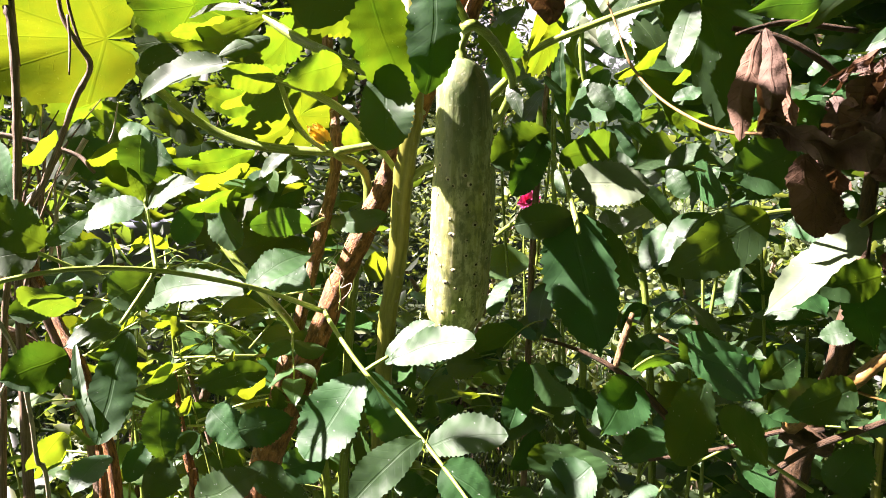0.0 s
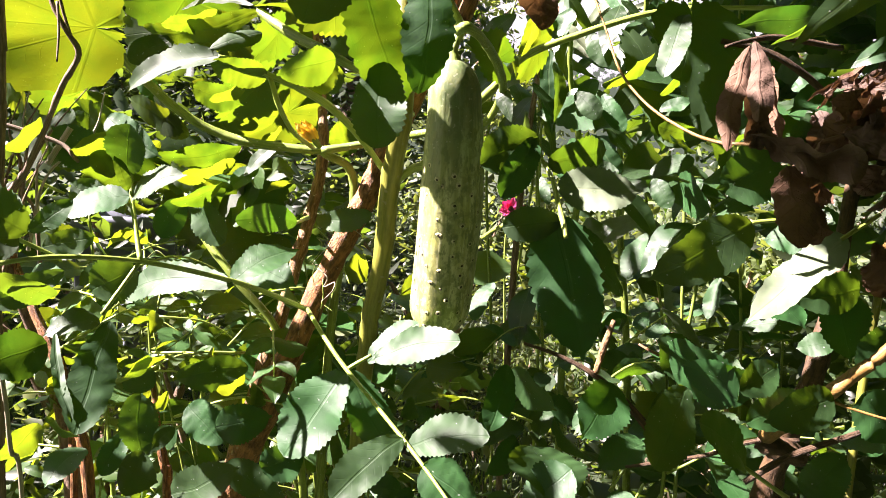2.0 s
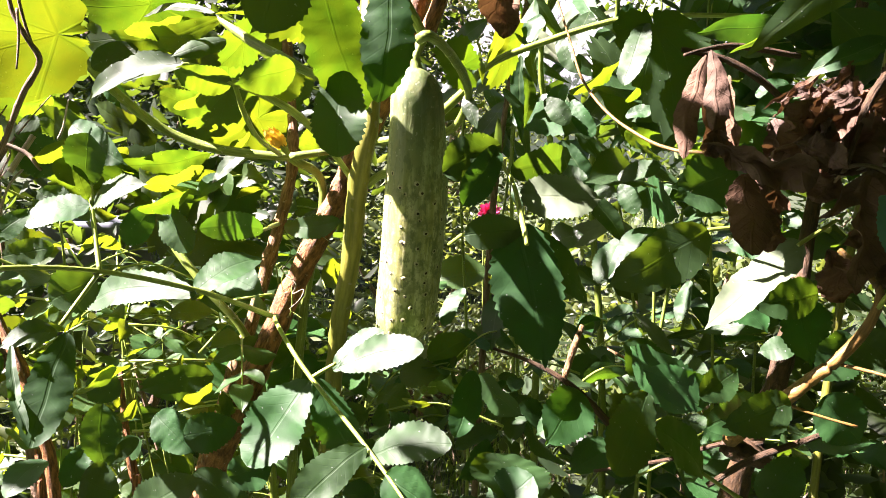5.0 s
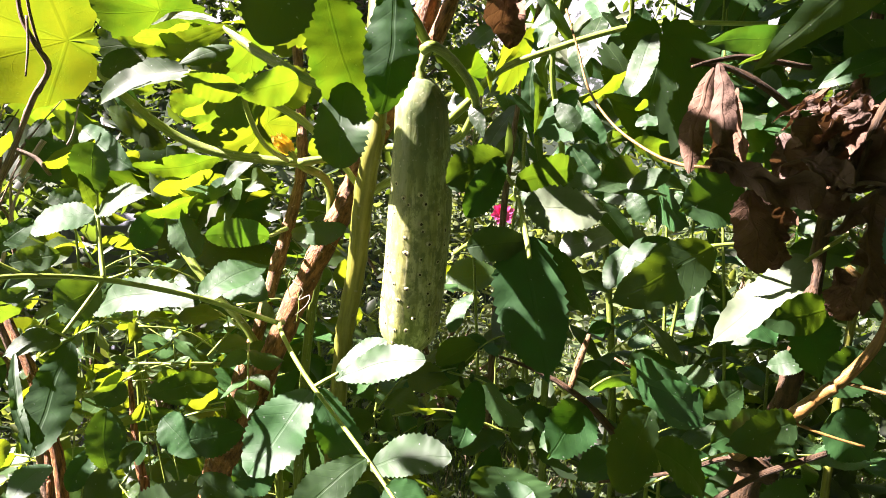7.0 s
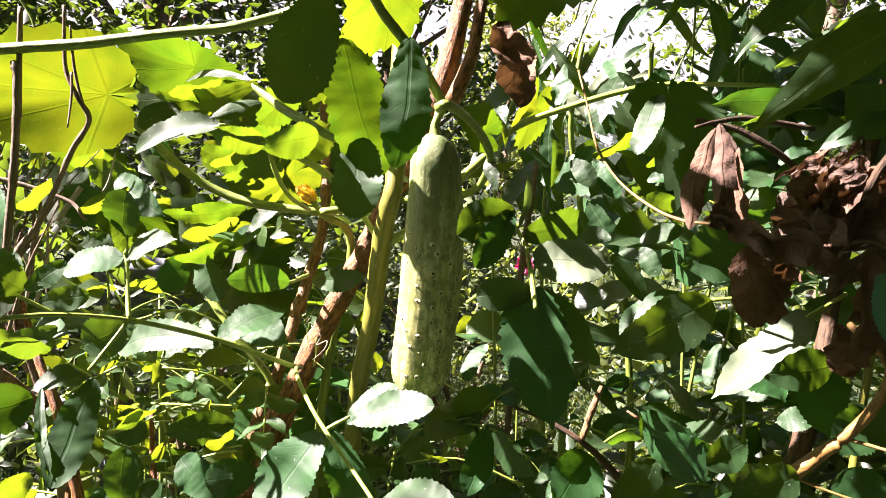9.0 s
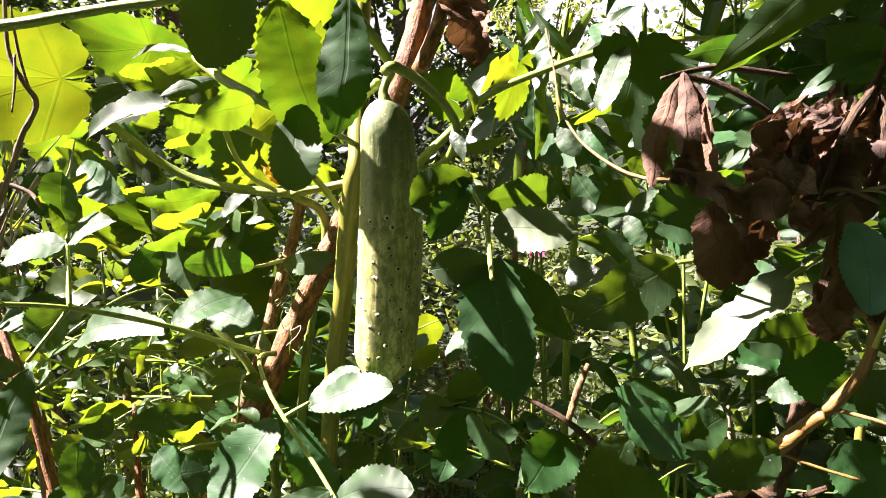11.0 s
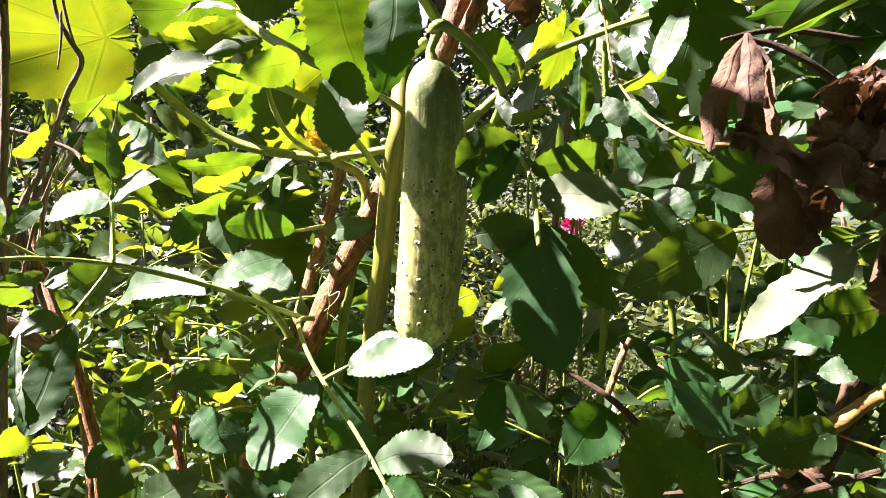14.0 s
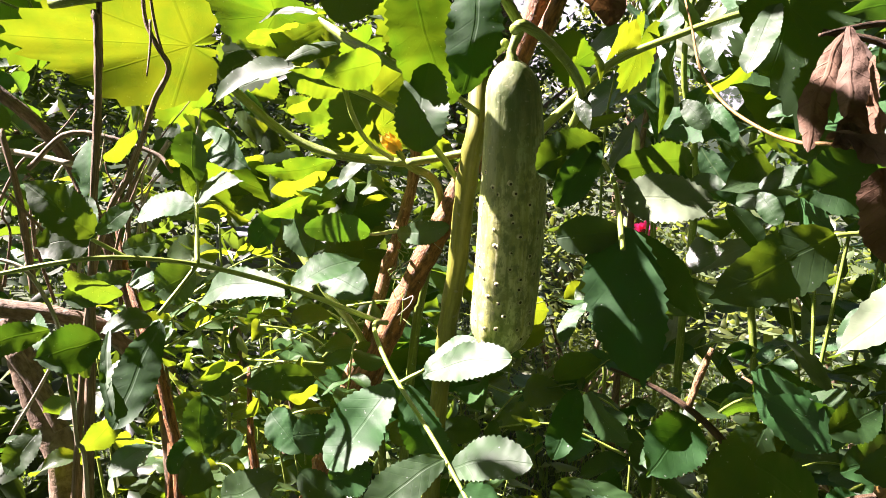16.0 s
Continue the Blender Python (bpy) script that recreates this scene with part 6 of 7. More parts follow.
for i in range(9):
    r = random.Random(5400 + i)
    x, y = r.uniform(0.10, 0.50), r.uniform(0.95, 1.30)
    stem(slim_plant, "stalk", VINE, [(x, y, ground_height(x, y) - 0.02, 0.0034), (x + r.uniform(-0.04, 0.04), y, 0.8, 0.0028), (x + r.uniform(-0.07, 0.07), y, 1.35, 0.0020), (x + r.uniform(-0.12, 0.12), y, 1.75, 0.0010)], sides=6)
# leaves that catch the sun between the stalks
leaf(slim_plant, (0.076, 0.808, 1.104), (0.052, 0.790, 1.064), 0.0317, 45, kind="oval", name="leaf", material=ELDER, fold=0.08, wave=0.14)
leaf(slim_plant, (0.300, 0.995, 1.146), (0.269, 0.971, 1.084), 0.0461, 50, kind="oval", name="leaf", material=ELDER, fold=0.13, wave=0.14)
leaf(slim_plant, (0.157, 0.892, 1.419), (0.150, 0.873, 1.378), 0.0317, 40, kind="lance", name="leaf", material=LANCE, fold=0.18, wave=0.14)
leaf(slim_plant, (0.146, 0.904, 1.359), (0.146, 0.880, 1.285), 0.0243, -35, kind="lance", name="leaf", material=LANCE, fold=0.23, wave=0.14)
leaf(slim_plant, (0.096, 0.704, 1.372), (0.079, 0.688, 1.335), 0.0201, -60, kind="lance", name="leaf", material=WEED, fold=0.08, wave=0.14)
leaf(slim_plant, (0.165, 0.858, 1.319), (0.191, 0.841, 1.290), 0.0348, -10, kind="oval", name="leaf", material=ELDER, fold=0.13, wave=0.14)
leaf(slim_plant, (0.219, 0.741, 1.350), (0.164, 0.725, 1.316), 0.0332, -60, kind="oval", name="leaf", material=WEED, fold=0.18, wave=0.14)
leaf(slim_plant, (0.218, 0.713, 1.293), (0.244, 0.703, 1.301), 0.0232, 40, kind="oval", name="leaf", material=ELDER, fold=0.23, wave=0.14)
leaf(slim_plant, (0.219, 0.724, 1.227), (0.235, 0.709, 1.200), 0.0299, -20, kind="oval", name="leaf", material=ELDER, fold=0.08, wave=0.14)
leaf(slim_plant, (0.154, 1.005, 1.218), (0.163, 0.985, 1.181), 0.0203, -25, kind="oval", name="leaf", material=ELDER, fold=0.13, wave=0.14)
leaf(slim_plant, (0.063, 0.701, 1.352), (0.075, 0.686, 1.315), 0.0163, 55, kind="lance", name="leaf", material=WEED, fold=0.18, wave=0.14)
leaf(slim_plant, (0.197, 0.858, 1.319), (0.220, 0.839, 1.277), 0.0310, -20, kind="oval", name="leaf", material=ELDER, fold=0.23, wave=0.14)
leaf(slim_plant, (0.246, 0.701, 1.352), (0.209, 0.684, 1.305), 0.0251, -50, kind="oval", name="leaf", material=WEED, fold=0.08, wave=0.14)
leaf(slim_plant, (0.221, 0.695, 1.164), (0.234, 0.681, 1.139), 0.0258, -20, kind="oval", name="leaf", material=ELDER, fold=0.13, wave=0.14)
leaf(slim_plant, (0.106, 0.849, 1.111), (0.131, 0.835, 1.107), 0.0238, -55, kind="oval", name="leaf", material=WEED, fold=0.18, wave=0.14)
leaf(slim_plant, (0.404, 0.987, 1.089), (0.383, 0.964, 1.035), 0.0332, 50, kind="oval", name="leaf", material=ELDER, fold=0.23, wave=0.14)
leaf(slim_plant, (0.057, 0.654, 1.303), (0.068, 0.640, 1.273), 0.0153, -20, kind="lance", name="leaf", material=LANCE, fold=0.08, wave=0.14)
leaf(slim_plant, (0.195, 0.950, 1.403), (0.220, 0.930, 1.359), 0.0339, -20, kind="oval", name="leaf", material=ELDER, fold=0.13, wave=0.14)
leaf(slim_plant, (0.222, 0.689, 1.270), (0.245, 0.677, 1.254), 0.0226, -80, kind="oval", name="leaf", material=WEED, fold=0.18, wave=0.14)
# ---- dry stems on the sunny side ----
dry_stems = thing("dry_stems", (-0.356, 0.600, 0.585), "cluster of dead brown dry stems and twigs", "dry stems")
stem(dry_stems, "stem", DRY, [(-0.311, 0.615, 1.410, 0.0017), (-0.308, 0.613, 1.359, 0.0018), (-0.297, 0.614, 1.333, 0.0020), (-0.291, 0.622, 1.315, 0.0024), (-0.308, 0.628, 1.289, 0.0024), (-0.330, 0.644, 1.257, 0.0025), (-0.357, 0.660, 1.217, 0.0029), (-0.387, 0.675, 1.180, 0.0030), (-0.424, 0.690, 1.059, 0.0035), (-0.433, 0.649, 0.616, 0.0040)], 'forked dry brown twig', rough=0.09, knots=0.2)
stem(dry_stems, "twig", DRY, [(-0.291, 0.622, 1.315, 0.0016), (-0.297, 0.619, 1.334, 0.0013), (-0.303, 0.618, 1.360, 0.0013), (-0.304, 0.612, 1.393, 0.0009)])
stem(dry_stems, "twig", DRY, [(-0.302, 0.612, 1.354, 0.0013), (-0.299, 0.607, 1.332, 0.0011), (-0.298, 0.600, 1.306, 0.0007)])
stem(dry_stems, "stem", DRY, [(-0.335, 0.584, 1.356, 0.0028), (-0.331, 0.583, 1.337, 0.0032), (-0.334, 0.586, 1.274, 0.0033), (-0.340, 0.588, 1.208, 0.0033), (-0.355, 0.602, 1.078, 0.0040), (-0.357, 0.587, 0.655, 0.0063)], 'snapped upright dry stem', rough=0.12, knots=0.2)
stem(dry_stems, "stem", DRY, [(-0.333, 0.589, 1.401, 0.0023), (-0.332, 0.587, 1.356, 0.0023), (-0.330, 0.585, 1.311, 0.0023)])
stem(dry_stems, "stem", GREY_BARK, [(-0.559, 0.694, 1.324, 0.0069), (-0.523, 0.698, 1.299, 0.0069), (-0.489, 0.711, 1.267, 0.0070), (-0.466, 0.731, 1.224, 0.0072), (-0.439, 0.748, 1.146, 0.0074), (-0.419, 0.790, 1.031, 0.0091), (-0.401, 0.796, 0.964, 0.0099), (-0.392, 0.803, 0.824, 0.0108), (-0.366, 0.783, 0.403, 0.0124)], 'brown branch leaning across', rough=0.09)
stem(dry_stems, "stem", GREY_BARK, [(-0.570, 0.697, 1.080, 0.0101), (-0.542, 0.711, 1.073, 0.0102), (-0.501, 0.728, 1.067, 0.0103), (-0.452, 0.755, 1.049, 0.0098), (-0.418, 0.777, 1.008, 0.0093)], 'thick brown branch', rough=0.09)
stem(dry_stems, "stem", STRAW, [(-0.330, 0.463, 1.167, 0.0012), (-0.307, 0.466, 1.160, 0.0015), (-0.291, 0.467, 1.140, 0.0015), (-0.278, 0.466, 1.113, 0.0015), (-0.276, 0.472, 1.072, 0.0016), (-0.278, 0.479, 1.037, 0.0016), (-0.275, 0.485, 0.993, 0.0016), (-0.297, 0.519, 0.678, 0.0018)], 'thin pale dry stalk')
stem(dry_stems, "twig", STRAW, [(-0.324, 0.471, 1.040, 0.0012), (-0.302, 0.468, 1.071, 0.0012), (-0.290, 0.472, 1.095, 0.0012)])
stem(dry_stems, "trunk", GREY_BARK, [(-0.686, 0.894, 1.019, 0.0160), (-0.668, 0.891, 0.959, 0.0184), (-0.633, 0.889, 0.884, 0.0209), (-0.598, 0.886, 0.793, 0.0221), (-0.570, 0.874, 0.443, 0.0251)], 'brown weathered trunk', rough=0.1, sides=12)
stem(dry_stems, "trunk", GREY_BARK, [(-0.647, 0.847, 0.987, 0.0102), (-0.608, 0.849, 0.937, 0.0102), (-0.577, 0.849, 0.888, 0.0102)])
stem(dry_stems, "stem", BARK, [(-0.443, 0.769, 1.163, 0.0022), (-0.422, 0.757, 1.114, 0.0039), (-0.392, 0.737, 1.064, 0.0051), (-0.369, 0.727, 1.025, 0.0059), (-0.351, 0.723, 0.966, 0.0063), (-0.336, 0.717, 0.882, 0.0063), (-0.319, 0.700, 0.495, 0.0069)], 'upright brown stem', rough=0.09)
stem(dry_stems, "stem", BARK, [(-0.321, 0.850, 0.991, 0.0023), (-0.303, 0.819, 0.914, 0.0046), (-0.294, 0.814, 0.875, 0.0055), (-0.289, 0.807, 0.830, 0.0055), (-0.287, 0.772, 0.423, 0.0056)], rough=0.09)
stem(dry_stems, "stem", BARK, [(-0.394, 0.797, 0.967, 0.0018), (-0.376, 0.767, 0.895, 0.0039), (-0.373, 0.761, 0.852, 0.0039), (-0.371, 0.729, 0.468, 0.0044)], rough=0.09)
stem(dry_stems, "twig", DRY, [(-0.454, 0.651, 1.224, 0.0027), (-0.414, 0.662, 1.260, 0.0027), (-0.339, 0.674, 1.244, 0.0022), (-0.314, 0.666, 1.226, 0.0016)])
stem(dry_stems, "twig", DRY, [(-0.498, 0.668, 1.261, 0.0033), (-0.479, 0.665, 1.207, 0.0033), (-0.475, 0.671, 1.156, 0.0039), (-0.471, 0.676, 1.099, 0.0040)])
stem(dry_stems, "twig", STRAW, [(-0.512, 0.683, 1.242, 0.0034), (-0.471, 0.680, 1.237, 0.0034), (-0.428, 0.677, 1.230, 0.0033)])
stem(dry_stems, "twig", DRY, [(-0.397, 0.722, 1.145, 0.0019), (-0.386, 0.710, 1.207, 0.0015), (-0.379, 0.705, 1.236, 0.0012), (-0.370, 0.699, 1.265, 0.0006)], rough=0.12, knots=0.15, sides=6)
stem(dry_stems, "twig", STRAW, [(-0.420, 0.671, 1.104, 0.0018), (-0.401, 0.661, 1.178, 0.0014), (-0.385, 0.659, 1.221, 0.0009), (-0.375, 0.655, 1.263, 0.0005)], rough=0.12, knots=0.15, sides=6)
stem(dry_stems, "twig", GREY_BARK, [(-0.567, 0.746, 1.090, 0.0020), (-0.548, 0.736, 1.150, 0.0013), (-0.550, 0.727, 1.173, 0.0013), (-0.534, 0.722, 1.196, 0.0006)], rough=0.12, knots=0.15, sides=6)
stem(dry_stems, "twig", DRY, [(-0.637, 0.823, 1.068, 0.0023), (-0.637, 0.812, 1.160, 0.0013), (-0.630, 0.810, 1.217, 0.0015), (-0.623, 0.806, 1.272, 0.0007)], rough=0.12, knots=0.15, sides=6)
stem(dry_stems, "twig", DRY, [(-0.471, 0.752, 1.159, 0.0020), (-0.463, 0.739, 1.215, 0.0019), (-0.433, 0.737, 1.237, 0.0014), (-0.432, 0.729, 1.257, 0.0006)], rough=0.12, knots=0.15, sides=6)
stem(dry_stems, "twig", STRAW, [(-0.437, 0.768, 1.079, 0.0020), (-0.420, 0.759, 1.160, 0.0018), (-0.433, 0.751, 1.206, 0.0009), (-0.396, 0.753, 1.253, 0.0006)], rough=0.12, knots=0.15, sides=6)
stem(dry_stems, "twig", GREY_BARK, [(-0.468, 0.736, 1.166, 0.0019), (-0.450, 0.726, 1.233, 0.0018), (-0.437, 0.722, 1.266, 0.0011), (-0.422, 0.717, 1.299, 0.0006)], rough=0.12, knots=0.15, sides=6)
stem(dry_stems, "twig", DRY, [(-0.424, 0.731, 1.163, 0.0019), (-0.382, 0.725, 1.230, 0.0018), (-0.356, 0.724, 1.265, 0.0008), (-0.326, 0.722, 1.298, 0.0006)], rough=0.12, knots=0.15, sides=6)
stem(dry_stems, "twig", DRY, [(-0.520, 0.800, 1.087, 0.0021), (-0.508, 0.788, 1.150, 0.0020), (-0.493, 0.783, 1.175, 0.0012), (-0.486, 0.777, 1.199, 0.0006)], rough=0.12, knots=0.15, sides=6)
stem(dry_stems, "twig", STRAW, [(-0.385, 0.731, 1.162, 0.0019), (-0.377, 0.717, 1.216, 0.0011), (-0.364, 0.712, 1.237, 0.0011), (-0.365, 0.704, 1.258, 0.0006)], rough=0.12, knots=0.15, sides=6)
stem(dry_stems, "twig", GREY_BARK, [(-0.534, 0.786, 1.066, 0.0021), (-0.545, 0.771, 1.134, 0.0019), (-0.544, 0.764, 1.165, 0.0011), (-0.564, 0.754, 1.195, 0.0006)], rough=0.12, knots=0.15, sides=6)
stem(dry_stems, "twig", DRY, [(-0.483, 0.695, 1.132, 0.0019), (-0.477, 0.681, 1.184, 0.0011), (-0.462, 0.676, 1.203, 0.0011), (-0.468, 0.667, 1.220, 0.0006)], rough=0.12, knots=0.15, sides=6)
stem(dry_stems, "twig", DRY, [(-0.407, 0.701, 1.107, 0.0019), (-0.383, 0.692, 1.173, 0.0014), (-0.367, 0.688, 1.206, 0.0009), (-0.350, 0.685, 1.239, 0.0005)], rough=0.12, knots=0.15, sides=6)
stem(dry_stems, "twig", STRAW, [(-0.392, 0.724, 1.136, 0.0019), (-0.368, 0.716, 1.209, 0.0013), (-0.324, 0.718, 1.251, 0.0013), (-0.310, 0.715, 1.291, 0.0006)], rough=0.12, knots=0.15, sides=6)
stem(dry_stems, "twig", GREY_BARK, [(-0.430, 0.758, 1.076, 0.0020), (-0.430, 0.745, 1.149, 0.0015), (-0.431, 0.739, 1.187, 0.0011), (-0.404, 0.737, 1.226, 0.0006)], rough=0.12, knots=0.15, sides=6)
stem(dry_stems, "twig", DRY, [(-0.461, 0.802, 1.110, 0.0021), (-0.454, 0.792, 1.189, 0.0013), (-0.465, 0.784, 1.232, 0.0009), (-0.443, 0.782, 1.275, 0.0006)], rough=0.12, knots=0.15, sides=6)
stem(dry_stems, "twig", DRY, [(-0.411, 0.782, 1.113, 0.0020), (-0.407, 0.768, 1.170, 0.0018), (-0.414, 0.759, 1.191, 0.0014), (-0.409, 0.752, 1.211, 0.0006)], rough=0.12, knots=0.15, sides=6)
stem(dry_stems, "twig", STRAW, [(-0.597, 0.835, 1.141, 0.0022), (-0.561, 0.829, 1.215, 0.0022), (-0.524, 0.829, 1.252, 0.0010), (-0.494, 0.828, 1.287, 0.0007)], rough=0.12, knots=0.15, sides=6)
stem(dry_stems, "twig", GREY_BARK, [(-0.539, 0.816, 1.098, 0.0022), (-0.495, 0.811, 1.165, 0.0016), (-0.444, 0.813, 1.194, 0.0010), (-0.418, 0.810, 1.221, 0.0007)], rough=0.12, knots=0.15, sides=6)
stem(dry_stems, "twig", DRY, [(-0.625, 0.793, 1.156, 0.0022), (-0.578, 0.789, 1.228, 0.0019), (-0.530, 0.791, 1.263, 0.0014), (-0.499, 0.790, 1.297, 0.0006)], rough=0.12, knots=0.15, sides=6)
stem(dry_stems, "twig", DRY, [(-0.419, 0.681, 1.119, 0.0018), (-0.460, 0.659, 1.178, 0.0015), (-0.492, 0.646, 1.207, 0.0010), (-0.543, 0.630, 1.234, 0.0005)], rough=0.12, knots=0.15, sides=6)
stem(dry_stems, "twig", STRAW, [(-0.429, 0.763, 1.140, 0.0020), (-0.407, 0.754, 1.215, 0.0014), (-0.406, 0.749, 1.258, 0.0010), (-0.394, 0.745, 1.299, 0.0006)], rough=0.12, knots=0.15, sides=6)
stem(dry_stems, "twig", GREY_BARK, [(-0.462, 0.787, 1.146, 0.0021), (-0.437, 0.779, 1.216, 0.0014), (-0.421, 0.775, 1.251, 0.0012), (-0.397, 0.773, 1.286, 0.0006)], rough=0.12, knots=0.15, sides=6)
stem(dry_stems, "twig", DRY, [(-0.413, 0.744, 1.152, 0.0019), (-0.400, 0.732, 1.218, 0.0018), (-0.406, 0.725, 1.250, 0.0010), (-0.392, 0.720, 1.282, 0.0006)], rough=0.12, knots=0.15, sides=6)
stem(dry_stems, "twig", STRAW, [(-0.353, 0.689, 1.222, 0.0028), (-0.344, 0.693, 1.239, 0.0028), (-0.334, 0.696, 1.256, 0.0028)])
leaf(elder, (-0.389, 0.748, 0.991), (-0.413, 0.770, 0.998), 0.0145, 25, material=WEED)
leaf(elder, (-0.388, 0.750, 0.981), (-0.381, 0.752, 0.998), 0.0175, -42, material=WEED)
leaf(elder, (-0.370, 0.743, 1.034), (-0.351, 0.743, 1.034), 0.0172, -42, material=WEED)
leaf(elder, (-0.361, 0.731, 1.052), (-0.360, 0.743, 1.066), 0.0144, 29, material=WEED)
leaf(elder, (-0.400, 0.781, 1.041), (-0.379, 0.781, 1.042), 0.0180, -42, material=WEED)
leaf(elder, (-0.353, 0.734, 1.003), (-0.333, 0.733, 1.000), 0.0171, -42, material=WEED)
leaf(elder, (-0.371, 0.744, 1.045), (-0.347, 0.735, 1.053), 0.0176, 44, material=WEED)
leaf(elder, (-0.411, 0.790, 0.964), (-0.396, 0.788, 0.951), 0.0185, -42, material=WEED)
leaf(elder, (-0.377, 0.750, 1.003), (-0.388, 0.748, 0.988), 0.0175, -42, material=WEED)
leaf(elder, (-0.377, 0.732, 1.055), (-0.364, 0.734, 1.068), 0.0185, 47, material=WEED)
leaf(elder, (-0.384, 0.794, 1.022), (-0.363, 0.794, 1.026), 0.0184, -42, material=WEED)
leaf(elder, (-0.376, 0.771, 0.977), (-0.394, 0.773, 0.985), 0.0180, -42, material=WEED)
leaf(elder, (-0.377, 0.724, 1.018), (-0.371, 0.730, 1.032), 0.0168, 42, material=WEED)
leaf(elder, (-0.352, 0.734, 0.978), (-0.368, 0.733, 0.969), 0.0172, -42, material=WEED)
leaf(elder, (-0.373, 0.743, 1.021), (-0.353, 0.742, 1.022), 0.0172, -42, material=WEED)
leaf(elder, (-0.422, 0.806, 1.029), (-0.437, 0.828, 1.043), 0.0141, 6, material=WEED)
# leaves lit through by the sun
leaf(shade_shrub, (0.072, 0.520, 1.258), (0.048, 0.506, 1.216), 0.0330, -6, kind="oval", fold=0.2, name="leaflet", wave=0.14)
leaf(vine, (-0.211, 0.805, 1.231), (-0.269, 0.790, 1.207), 0.0442, -60, kind="oval", name="leaf", material=GOURD, fold=0.10, wave=0.2, arch=0.08)
leaf(vine, (-0.286, 0.824, 1.224), (-0.238, 0.808, 1.193), 0.0453, -30, kind="oval", name="leaf", material=GOURD, fold=0.16, wave=0.2, arch=0.08)
leaf(vine, (-0.284, 0.688, 1.259), (-0.326, 0.674, 1.234), 0.0376, -65, kind="oval", name="leaf", material=GOURD, fold=0.22, wave=0.2, arch=0.08)
leaf(vine, (-0.218, 0.782, 1.207), (-0.268, 0.767, 1.185), 0.0359, -55, kind="oval", name="leaf", material=GOURD, fold=0.28, wave=0.2, arch=0.08)
leaf(vine, (-0.159, 0.654, 1.303), (-0.191, 0.641, 1.283), 0.0236, -65, kind="oval", name="leaf", material=GOURD, fold=0.10, wave=0.2, arch=0.08)
leaf(elder, (-0.267, 0.617, 1.040), (-0.234, 0.611, 1.067), 0.0236, -55, kind="oval", name="leaflet", material=WEED, fold=0.28, wave=0.2, arch=0.08)
leaf(elder, (-0.223, 0.620, 1.064), (-0.254, 0.610, 1.057), 0.0177, -45, kind="oval", name="leaflet", material=WEED, fold=0.10, wave=0.2, arch=0.08)
leaf(vine, (-0.189, 0.662, 1.361), (-0.234, 0.650, 1.345), 0.0354, -65, kind="oval", name="leaf", material=GOURD, fold=0.22, wave=0.2, arch=0.08)
leaf(vine, (-0.399, 0.876, 1.301), (-0.432, 0.860, 1.281), 0.0396, -70, kind="oval", name="leaf", material=GOURD, fold=0.10, wave=0.2, arch=0.08)
leaf(vine, (-0.326, 0.628, 1.263), (-0.349, 0.615, 1.235), 0.0286, -75, kind="oval", name="leaf", material=GOURD, fold=0.16, wave=0.2, arch=0.08)
leaf(elder, (-0.298, 0.935, 1.008), (-0.257, 0.916, 0.975), 0.0354, 75, kind="oval", name="leaflet", material=WEED, fold=0.22, wave=0.2, arch=0.08)
leaf(elder, (-0.280, 0.789, 0.974), (-0.306, 0.774, 0.954), 0.0302, -50, kind="oval", name="leaflet", material=WEED, fold=0.28, wave=0.2, arch=0.08)
leaf(elder, (0.009, 0.732, 1.000), (0.038, 0.721, 0.998), 0.0154, -35, kind="oval", name="leaflet", material=WEED, fold=0.10, wave=0.2, arch=0.08)
leaf(elder, (-0.164, 0.657, 1.037), (-0.187, 0.645, 1.025), 0.0251, -45, kind="oval", name="leaflet", material=WEED, fold=0.16, wave=0.2, arch=0.08)
leaf(vine, (-0.289, 0.681, 1.213), (-0.306, 0.674, 1.234), 0.0313, 30, kind="oval", name="leaf", material=GOURD, fold=0.22, wave=0.2, arch=0.08)
leaf(vine, (-0.158, 0.790, 1.267), (-0.179, 0.776, 1.249), 0.0216, -60, kind="oval", name="leaf", material=GOURD, fold=0.28, wave=0.2, arch=0.08)
# ---- more sprays of the shrubs, behind the near leaves ----
ELDER_KIT = spray_kit(ELDER, "elder", 900)
SOFT_KIT = spray_kit(ELDER_SOFT, "elder", 980)
WEED_KIT = spray_kit(WEED, "elder", 920)
LANCE_KIT = spray_kit(LANCE, "lance", 940)


def fill_sprays(parent, kit, count, box, size, seed, **more):
    """Leaf sprays at random places within a box of x0, x1, y0, y1, z0, z1."""
    rng = random.Random(seed)
    x0, x1, y0, y1, z0, z1 = box
    for i in range(count):
        b = Vector((rng.uniform(x0, x1), rng.uniform(y0, y1), rng.uniform(z0, z1)))
        a = rng.uniform(0, 6.28)
        d = Vector((math.cos(a), math.sin(a) * 0.6 - 0.2, rng.uniform(-0.4, 0.5))).normalized()
        spray(parent, kit, b, b + d * rng.uniform(0.10, 0.2), size * rng.uniform(0.7, 1.2), seed + i, pairs=rng.choice((2, 3, 3)), **more)


fill_sprays(elder, SOFT_KIT, 9, (-0.48, 0.0, 0.88, 1.2, 0.74, 1.08), 0.065, 50)
fill_sprays(elder, WEED_KIT, 9, (-0.48, 0.0, 0.88, 1.2, 0.74, 1.08), 0.06, 70)
fill_sprays(elder, WEED_KIT, 12, (-0.5, -0.15, 0.85, 1.15, 1.05, 1.25), 0.05, 90)
fill_sprays(elder, WEED_KIT, 9, (-0.52, -0.2, 0.8, 1.1, 0.82, 1.04), 0.05, 330)
